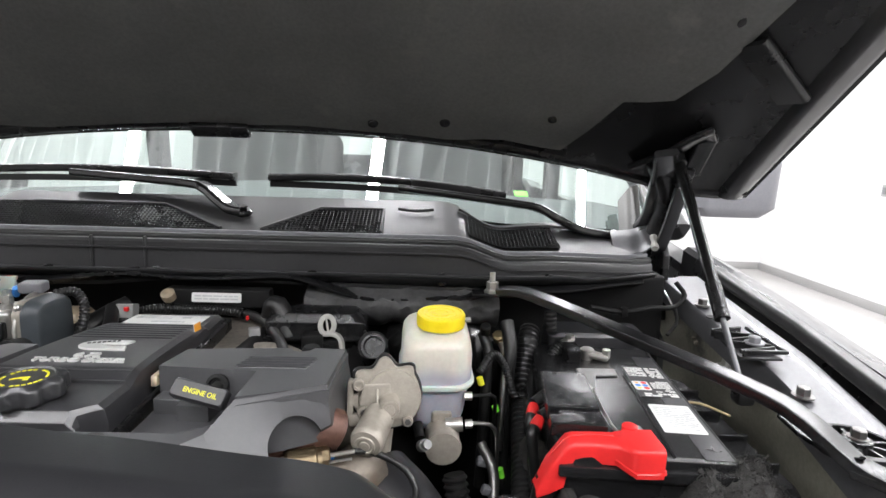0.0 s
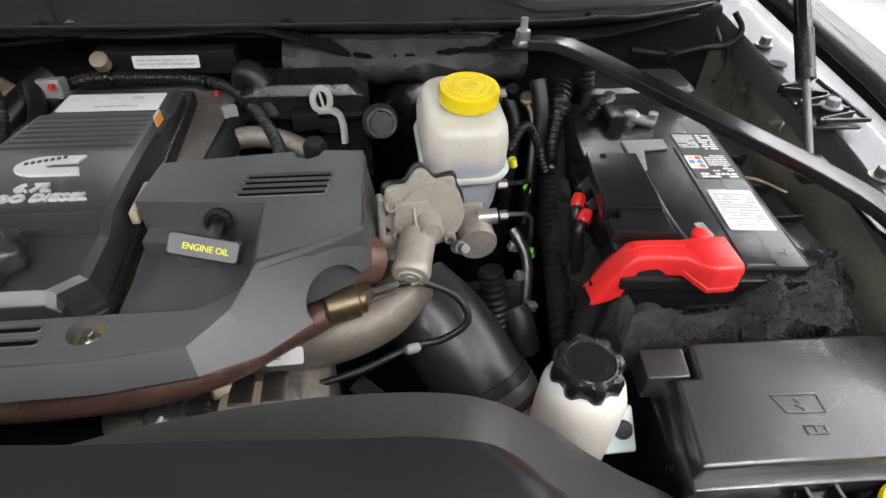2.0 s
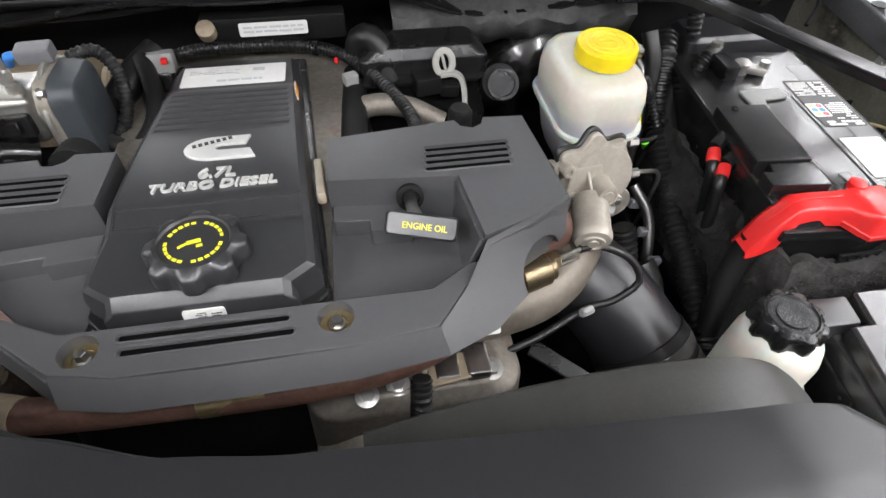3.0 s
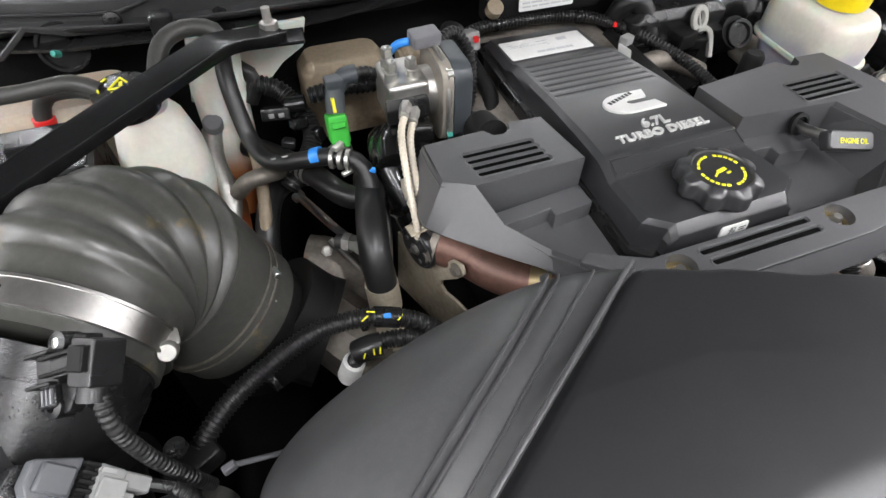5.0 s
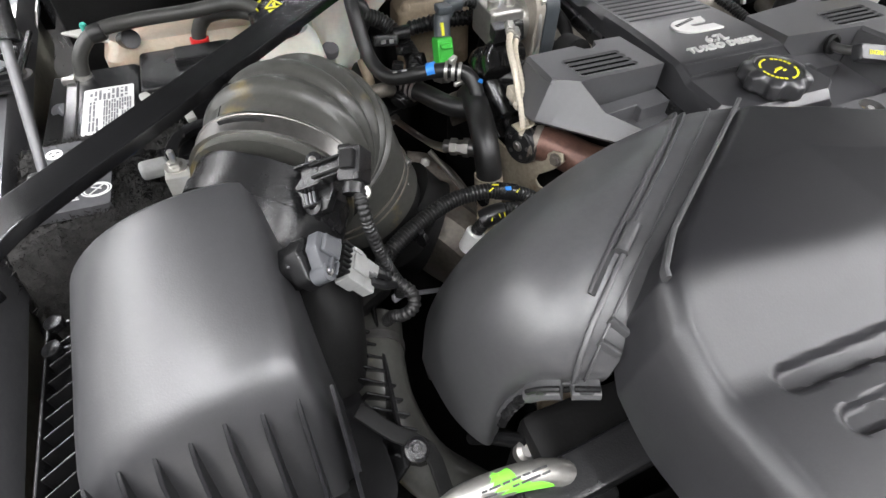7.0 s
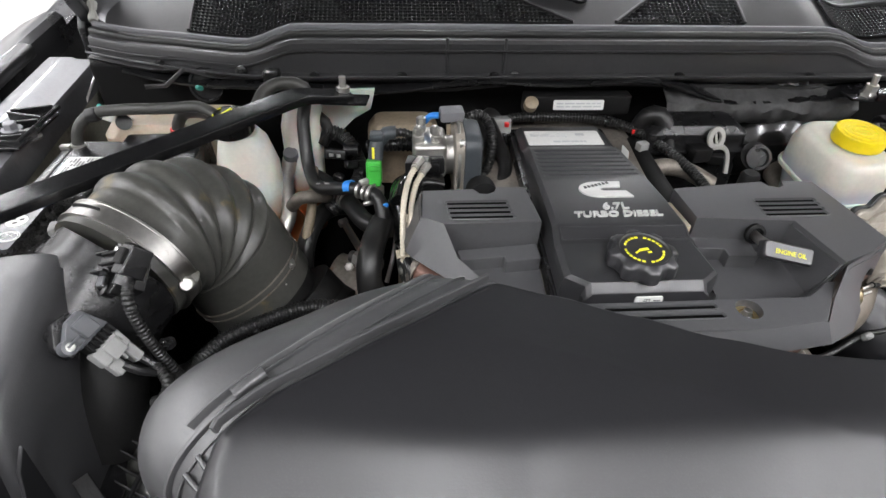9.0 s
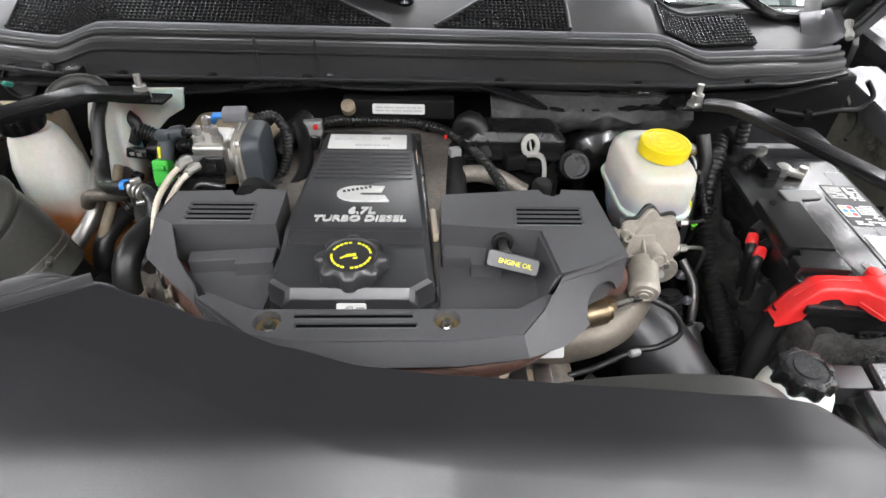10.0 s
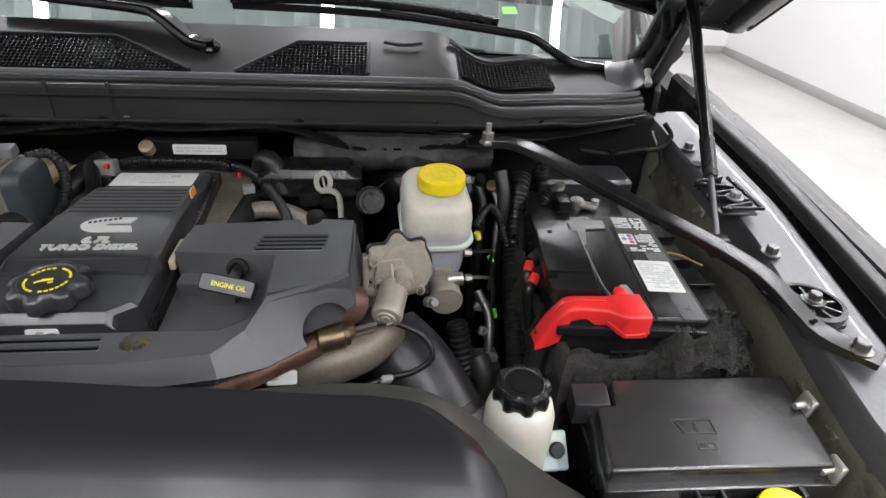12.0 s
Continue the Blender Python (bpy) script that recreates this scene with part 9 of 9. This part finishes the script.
part("elbow", tube([(0.045, 0.845, 1.285), (0.050, 0.838, 1.305), (0.062, 0.830, 1.310), (0.074, 0.820, 1.290), (0.078, 0.81, 1.265)], 0.0135, 16), M["rubber"], fc)
rn = part("round_cap", lathe([(0.0175, 0), (0.0185, 0.003), (0.0175, 0.006), (0.0140, 0.006), (0.0130, 0.0015), (0, 0.0015)], (0.205, 0.790, 1.264), (-0.1, -0.75, 0.45), 28), M["black"], fc)
part("round_body", lathe([(0.021, 0), (0.021, 0.06)], (0.203, 0.793, 1.265), (0.0, 0.75, -0.6), 24), M["dark"], rn)
part("barb", lathe([(0.012, 0), (0.012, 0.03), (0.009, 0.035), (0, 0.035)], (0.137, 0.70, 1.262), (0, 0, 1), 20), M["dark"], fc)
part("mount", box((0.118, 0.895, 1.21), (0.10, 0.12, 0.05), 0.01), M["dark"], fc)

# ---- coolant bottle and left rear corner ----
cb2 = thing("coolant_bottle", (-0.54, 0.83, 1.10), "translucent white coolant bottle with stained lower half and black cap", "bottle")
part("neck_tank", stack([(1.232, -0.508, 0.790, 0.081, 0.066, 0.026), (1.262, -0.508, 0.790, 0.080, 0.064, 0.026), (1.300, -0.508, 0.790, 0.062, 0.054, 0.024), (1.312, -0.510, 0.790, 0.048, 0.044, 0.02)], 5), M["bottle"], cb2, "milky white filler tower")
part("lower_tank", stack([(1.10, -0.52, 0.81, 0.13, 0.09, 0.03), (1.150, -0.51, 0.80, 0.12, 0.085, 0.03), (1.190, -0.508, 0.792, 0.080, 0.066, 0.026), (1.232, -0.508, 0.790, 0.081, 0.066, 0.026)], 5), M["bottle"], cb2, "rust-coloured coolant showing through")
part("side_tank", stack([(1.10, -0.610, 0.860, 0.19, 0.08, 0.02), (1.285, -0.610, 0.860, 0.185, 0.078, 0.02), (1.300, -0.610, 0.862, 0.165, 0.06, 0.02)], 5), M["oldwhite"], cb2, "yellowed side tank")
part("rear_tank", stack([(1.12, -0.448, 0.850, 0.05, 0.05, 0.015), (1.29, -0.442, 0.852, 0.055, 0.045, 0.015), (1.325, -0.436, 0.855, 0.05, 0.03, 0.012)], 4), M["bottle"], cb2)
part("flap", cut(prism([(-0.475, 1.262), (-0.43, 1.25), (-0.40, 1.262), (-0.385, 1.275), (-0.37, 1.290), (-0.345, 1.305), (-0.338, 1.335), (-0.46, 1.332)], -0.003, 0.003, 0.001, 1, Matrix.Translation((0, 0.868, 0)) @ Matrix(((1, 0, 0, 0), (0, 0, 1, 0), (0, 1, 0, 0), (0, 0, 0, 1)))), lathe([(0.006, -0.02), (0.006, 0.02)], (-0.44, 0.868, 1.315), (0, 1, 0), 16)), M["white"], cb2, "white mounting flange")
cpb = part("cap", lathe([(0.026, 0), (0.027, 0.004), (0.027, 0.018), (0.024, 0.022), (0.018, 0.024), (0, 0.024)], (-0.517, 0.789, 1.314), (0, -0.08, 1), 48, wave=lambda w, k: 1.0 + (0.05 * math.cos(10 * w) if 0 < k < 3 else 0)), M["black"], cb2, "black cap with yellow warning marks")
capm = orient((-0.517, 0.787, 1.3385), (0, -0.08, 1))
tri = []
for a, b in (((-0.010, -0.004), (0.010, -0.004)), ((0.010, -0.004), (0.0, 0.011)), ((0.0, 0.011), (-0.010, -0.004))):
    tri.append(moved(tube([(a[0], a[1], 0), (b[0], b[1], 0)], 0.0010, 6, smooth=False), capm))
part("cap_print", join(*tri, moved(box((0, -0.010, 0), (0.016, 0.004, 0.0008), 0.0, 1), capm), moved(box((0, 0.002, 0), (0.003, 0.006, 0.0008), 0.0, 1), capm), moved(tube([(-0.018, -0.006, 0), (-0.019, 0.004, 0), (-0.012, 0.013, 0)], 0.0010, 6), capm)), M["yprint"], cpb)
hs = thing("heater_hoses", (-0.6, 0.82, 1.28), "grey-black heater hoses along the cowl with a red band", "hoses")
part("hose", tube([(-0.722, 0.800, 1.285), (-0.716, 0.806, 1.308), (-0.695, 0.812, 1.326), (-0.655, 0.812, 1.332), (-0.60, 0.806, 1.336), (-0.555, 0.798, 1.342), (-0.535, 0.79, 1.335)], 0.0072, 14), M["olive"], hs, "grey rubber hose")
part("hose_end", lathe([(0.0085, 0), (0.0092, 0.004), (0.0092, 0.012), (0.0080, 0.014)], (-0.700, 0.811, 1.324), (0.9, 0.0, 0.2), 18), M["rubber"], hs)
part("pinch_clamp", join(tube([(-0.722, 0.800, 1.283), (-0.721, 0.801, 1.290)], 0.0086, 16, smooth=False), box((-0.735, 0.796, 1.288), (0.012, 0.008, 0.006), 0.001)), M["zinc"], hs)
part("hose", tube([(-0.602, 0.826, 1.285), (-0.600, 0.828, 1.302), (-0.588, 0.828, 1.318), (-0.560, 0.815, 1.326), (-0.535, 0.80, 1.325)], 0.0078, 14), M["olive"], hs)
part("red_band", tube([(-0.602, 0.826, 1.283), (-0.601, 0.827, 1.297)], 0.0100, 16, smooth=False), M["red"], hs, "red band")
part("hose", tube([(-0.490, 0.800, 1.330), (-0.478, 0.825, 1.350), (-0.455, 0.838, 1.356), (-0.43, 0.838, 1.350), (-0.425, 0.83, 1.335)], 0.0085, 14), M["olive"], hs)
part("white_bracket", prism([(-0.742, 0.880), (-0.700, 0.885), (-0.660, 0.845), (-0.668, 0.830), (-0.710, 0.855)], 1.296, 1.300, 0.001, 1), M["hinge"], hs, "pale grey bracket")
part("teal_pin", lathe([(0.0038, 0), (0.0038, 0.008), (0.0025, 0.011), (0, 0.011)], (-0.715, 0.872, 1.300), (0, -0.2, 1), 14), M["teal"], hs)
part("black_plug", lathe([(0.010, 0), (0.010, 0.018), (0, 0.018)], (-0.676, 0.842, 1.298), (0.4, -0.7, 0.4), 16), M["black"], hs)
rp = thing("cowl_pocket", (-0.56, 0.905, 1.30), "black recess below the cowl with a teal push pin", "recess")
part("recess", lathe([(0.024, 0), (0.024, 0.008), (0.021, 0.008), (0.020, 0.003), (0, 0.003)], (-0.575, 0.905, 1.325), (0, -1, 0.3), 26), M["black"], rp)
part("pin", lathe([(0.0036, 0), (0.0036, 0.012), (0.002, 0.016), (0, 0.016)], (-0.578, 0.884, 1.328), (0, -0.9, 0.5), 12), M["teal"], rp)
part("hook", box((-0.475, 0.868, 1.350), (0.022, 0.02, 0.022), 0.004), M["black"], rp)
jb = thing("junction_box", (-0.59, 0.79, 1.15), "black junction box lid beside the coolant bottle", "box")
part("lid", stack([(1.20, -0.614, 0.785, 0.112, 0.085, 0.006), (1.286, -0.614, 0.785, 0.108, 0.080, 0.006), (1.292, -0.614, 0.785, 0.102, 0.074, 0.005)], 3, 0.001), M["black"], jb)
part("ridge", box((-0.60, 0.795, 1.294), (0.06, 0.03, 0.012), 0.003), M["black"], jb)
part("wire_bail", tube([(-0.655, 0.735, 1.292), (-0.61, 0.732, 1.293), (-0.57, 0.735, 1.292)], 0.002, 8), M["steel"], jb)
part("cable", tube([(-0.57, 0.745, 1.26), (-0.565, 0.70, 1.285), (-0.575, 0.66, 1.29), (-0.60, 0.625, 1.285), (-0.63, 0.60, 1.29)], 0.011, 14), M["rubber"], jb)
part("white_tab", box((-0.661, 0.733, 1.290), (0.010, 0.018, 0.008), 0.003, 2, (0, 0, 30)), M["hinge"], jb)
part("cover_plate", prism([(-0.664, 0.705), (-0.632, 0.690), (-0.624, 0.640), (-0.660, 0.634)], 1.250, 1.284, 0.0025, 2), M["battery"], jb, "glossy black cover plate")
part("cable_duct", sweep(spline([(-0.600, 0.672, 1.288), (-0.617, 0.671, 1.289), (-0.633, 0.661, 1.290), (-0.643, 0.645, 1.289), (-0.646, 0.628, 1.286)], 0.004), rounded(0.013, 0.010, 0.003, 2)), M["battery"], jb, "flat black cable duct")
part("white_tab", box((-0.626, 0.694, 1.292), (0.009, 0.032, 0.006), 0.002, 2, (0, 0, 12)), M["hinge"], jb)
batL = battery("black car battery with a white label and fuzzy wrap", -0.740, -0.666, 0.585, 0.815, 1.10, 1.287)
lm = plane_mat((-0.6975, 0.7320, 1.2872), (0, 0, 1), (0.02, 1, 0))
part("paper_label", sheet(0.046, 0.078, 0.0006, lm), M["paper"], batL, "white text label")
lr = plane_mat((-0.6975, 0.7320, 1.2880), (0, 0, 1), (-1, 0.02, 0))
part("label_print", join(bars(0.050, 0.026, 11, lr @ Matrix.Translation((-0.010, -0.008, 0)), 51, 0.95, thick=0.0002, gap=0.62), bars(0.050, 0.010, 3, lr @ Matrix.Translation((-0.010, 0.013, 0)), 52, 0.6, thick=0.0002, gap=0.55), bars(0.018, 0.036, 9, lr @ Matrix.Translation((0.026, 0.0, 0)), 53, 0.7, thick=0.0002, gap=0.6)), M["grey"], batL, "fine grey print")
part("lid_groove", box((-0.7260, 0.745, 1.2873), (0.0016, 0.130, 0.0008), 0), M["dark"], batL)
lm = plane_mat((-0.7210, 0.6280, 1.2950), (0, 0, 1), (0.03, 1, 0))
pc = part("pictogram_label", sheet(0.058, 0.092, 0.0086, lm @ Matrix.Translation((0, 0, -0.0076)), 0.003), M["film"], batL, "glossy grey label with white pictograms")
part("oval_sign", join(*[moved(sweep([Vector((0.018 + r * 1.15 * math.cos(a), -0.026 + r * 0.85 * math.sin(a), 0.0012)) for a in [radians(15 * k) for k in range(25)]], rounded(0.0012, 0.0004, 0.0001, 1), cap=False), lm) for r in (0.0098, 0.0080)], moved(tube([(0.013, -0.031, 0.0011), (0.023, -0.021, 0.0011)], 0.0006, 5, smooth=False), lm), moved(tube([(0.014, -0.022, 0.0011), (0.022, -0.026, 0.0011)], 0.0006, 5, smooth=False), lm)), M["paper"], pc, "crossed-out white oval sign")
part("triangle_sign", moved(join(*[box((-0.001, -0.034 + 0.0022 * k, 0.0011), (0.013 - 0.0022 * k, 0.0013, 0.0004), 0) for k in range(6)]), lm), M["paper"], pc, "striped white triangle sign")
part("square_sign", moved(join(box((-0.015, -0.031, 0.0011), (0.011, 0.009, 0.0004), 0)), lm), M["paper"], pc, "white square sign")
part("square_mark", moved(join(box((-0.015, -0.031, 0.0015), (0.009, 0.0010, 0.0003), 0, 1, (0, 0, 40)), box((-0.015, -0.031, 0.0015), (0.009, 0.0010, 0.0003), 0, 1, (0, 0, -40))), lm), M["dark"], pc)
for dx, dy, r in ((0.013, 0.0, 0.0105), (-0.018, 0.032, 0.0070)):
    part("round_sign", moved(lathe([(r, 0.0009), (r, 0.0013), (0, 0.0013)], (dx, dy, 0), n=24), lm), M["paper"], pc, "white round sign")
    part("round_mark", moved(join(*[box((dx + r * a, dy + r * b, 0.0015), (r * 0.4, r * 0.2, 0.0003), 0, 1, (0, 0, 20)) for a, b in ((-0.4, 0.25), (0.4, 0.25), (0.0, -0.35))]), lm), M["dark"], pc)
bl2 = thing("battery_blanket", (-0.70, 0.56, 1.10), "fuzzy charcoal insulating blanket wrapped round the battery", "blanket", "battery blankets")
part("wrap", blanket(-0.775, -0.660, 0.565, 0.70, 1.10, 1.274, 9.0), M["felt"], bl2)
part("top_flap", loft([[(-0.768 + 0.135 * i / 22, 0.655 + 0.030 * j / 6, 1.288 + 0.009 * abs(noise.noise(Vector((i * 0.45, j * 0.6, 7)))) - 0.004 * abs(j - 3) / 3) for i in range(23)] for j in range(7)], 0.004), M["felt"], bl2)
fuzz("fuzz", [[(-0.768 + 0.135 * i / 40, 0.655 + 0.030 * j / 6, 1.292) for i in range(41)] for j in range(7)] + [[(-0.694 + 0.034 * i / 10, 0.566 + 0.10 * j / 14, 1.290 - 0.012 * (i / 10) ** 3) for i in range(11)] for j in range(15)], 2600, 8, bl2, 0.010)
part("side_flap", loft([[(-0.694 + 0.034 * i / 10, 0.566 + 0.10 * j / 14, 1.286 + 0.010 * abs(noise.noise(Vector((i * 0.5, j * 0.6, 17)))) - 0.012 * (i / 10) ** 3) for i in range(11)] for j in range(15)], 0.004), M["felt"], bl2)
front = [[(-0.770 + 0.110 * i / 22, 0.577 - 0.030 * math.sin(0.5 * math.pi * j / 8) - 0.006 * abs(noise.noise(Vector((i * 0.4, j * 0.5, 27)))), 1.291 + 0.006 * abs(noise.noise(Vector((i * 0.5, j * 0.6, 37)))) - 0.060 * (1 - math.cos(0.5 * math.pi * j / 8))) for i in range(23)] for j in range(9)]
part("front_flap", loft(front, 0.004), M["felt"], bl2)
fuzz("fuzz", front, 1800, 12, bl2, 0.008)
tm2 = thing("battery_terminal", (-0.641, 0.600, 1.25), "zinc battery bolt on a cream terminal block", "terminal")
part("block", join(box((-0.640, 0.603, 1.280), (0.022, 0.022, 0.036), 0.002), box((-0.632, 0.578, 1.268), (0.020, 0.028, 0.034), 0.002)), M["hinge"], tm2)
part("bolt", join(hexbolt((-0.641, 0.607, 1.298), (0, 0, 1), 0.0060, 0.006, 1.6), lathe([(0.0028, 0), (0.0028, 0.012), (0.002, 0.013), (0, 0.013)], (-0.641, 0.607, 1.302), n=12)), M["zinc"], tm2)
part("lug", box((-0.659, 0.617, 1.293), (0.024, 0.017, 0.012), 0.004, 3, (0, 6, 12)), M["lightgrey"], tm2)
part("blue_cap", lathe([(0.008, 0), (0.008, 0.004), (0.006, 0.006), (0, 0.006)], (-0.630, 0.578, 1.285), (0, -0.2, 1), 20), M["blue"], tm2)
tray2 = thing("battery_tray", (-0.70, 0.69, 0.95), "black plastic battery tray", "tray", "battery trays")
part("floor_plate", box((-0.70, 0.69, 1.085), (0.16, 0.28, 0.03), 0.008), M["dark"], tray2)
part("leg", box((-0.68, 0.70, 0.92), (0.12, 0.20, 0.32), 0.02), M["dark"], tray2)
pan = thing("wing_panel", (-0.755, 0.77, 1.15), "dark plastic panel with a bolt inside the wing", "panel")
part("panel", prism([(-0.770, 0.70), (-0.765, 0.86), (-0.715, 0.86), (-0.700, 0.83), (-0.742, 0.70)], 1.15, lambda x, y: 1.262 - 0.3 * max(0, x + 0.765), 0.004), M["dark"], pan)
part("bolt", hexbolt((-0.752, 0.79, 1.255), (0.5, -0.3, 0.8), 0.008, 0.010, 1.6), M["grey"], pan)

# ---- cable ties on the looms ----
for loom, p, d, r in ((lo, (-0.452, 0.520, 1.226), (0.85, 0.45, 0.03), 0.0102), (lo, (-0.372, 0.552, 1.224), (0.95, 0.1, -0.1), 0.0102), (ms, (-0.504, 0.456, 1.292), (0.1, -0.1, -0.9), 0.0066), (hb, (0.0, 0.860, 1.286), (0.8, -0.4, 0.0), 0.0080), (hb, (-0.11, 0.871, 1.288), (1, 0.1, 0.0), 0.0080), (trunk, (0.418, 0.79, 1.19), (-0.1, -0.6, -0.6), 0.0170)):
    q = Vector(d).normalized()
    part("cable_tie", join(tube([Vector(p) - q * 0.002, Vector(p) + q * 0.002], r, 14, smooth=False), box(Vector(p) + Vector((0, -0.004, r + 0.001)), (0.005, 0.005, 0.004), 0.0006, 1)), M["black"], loom)
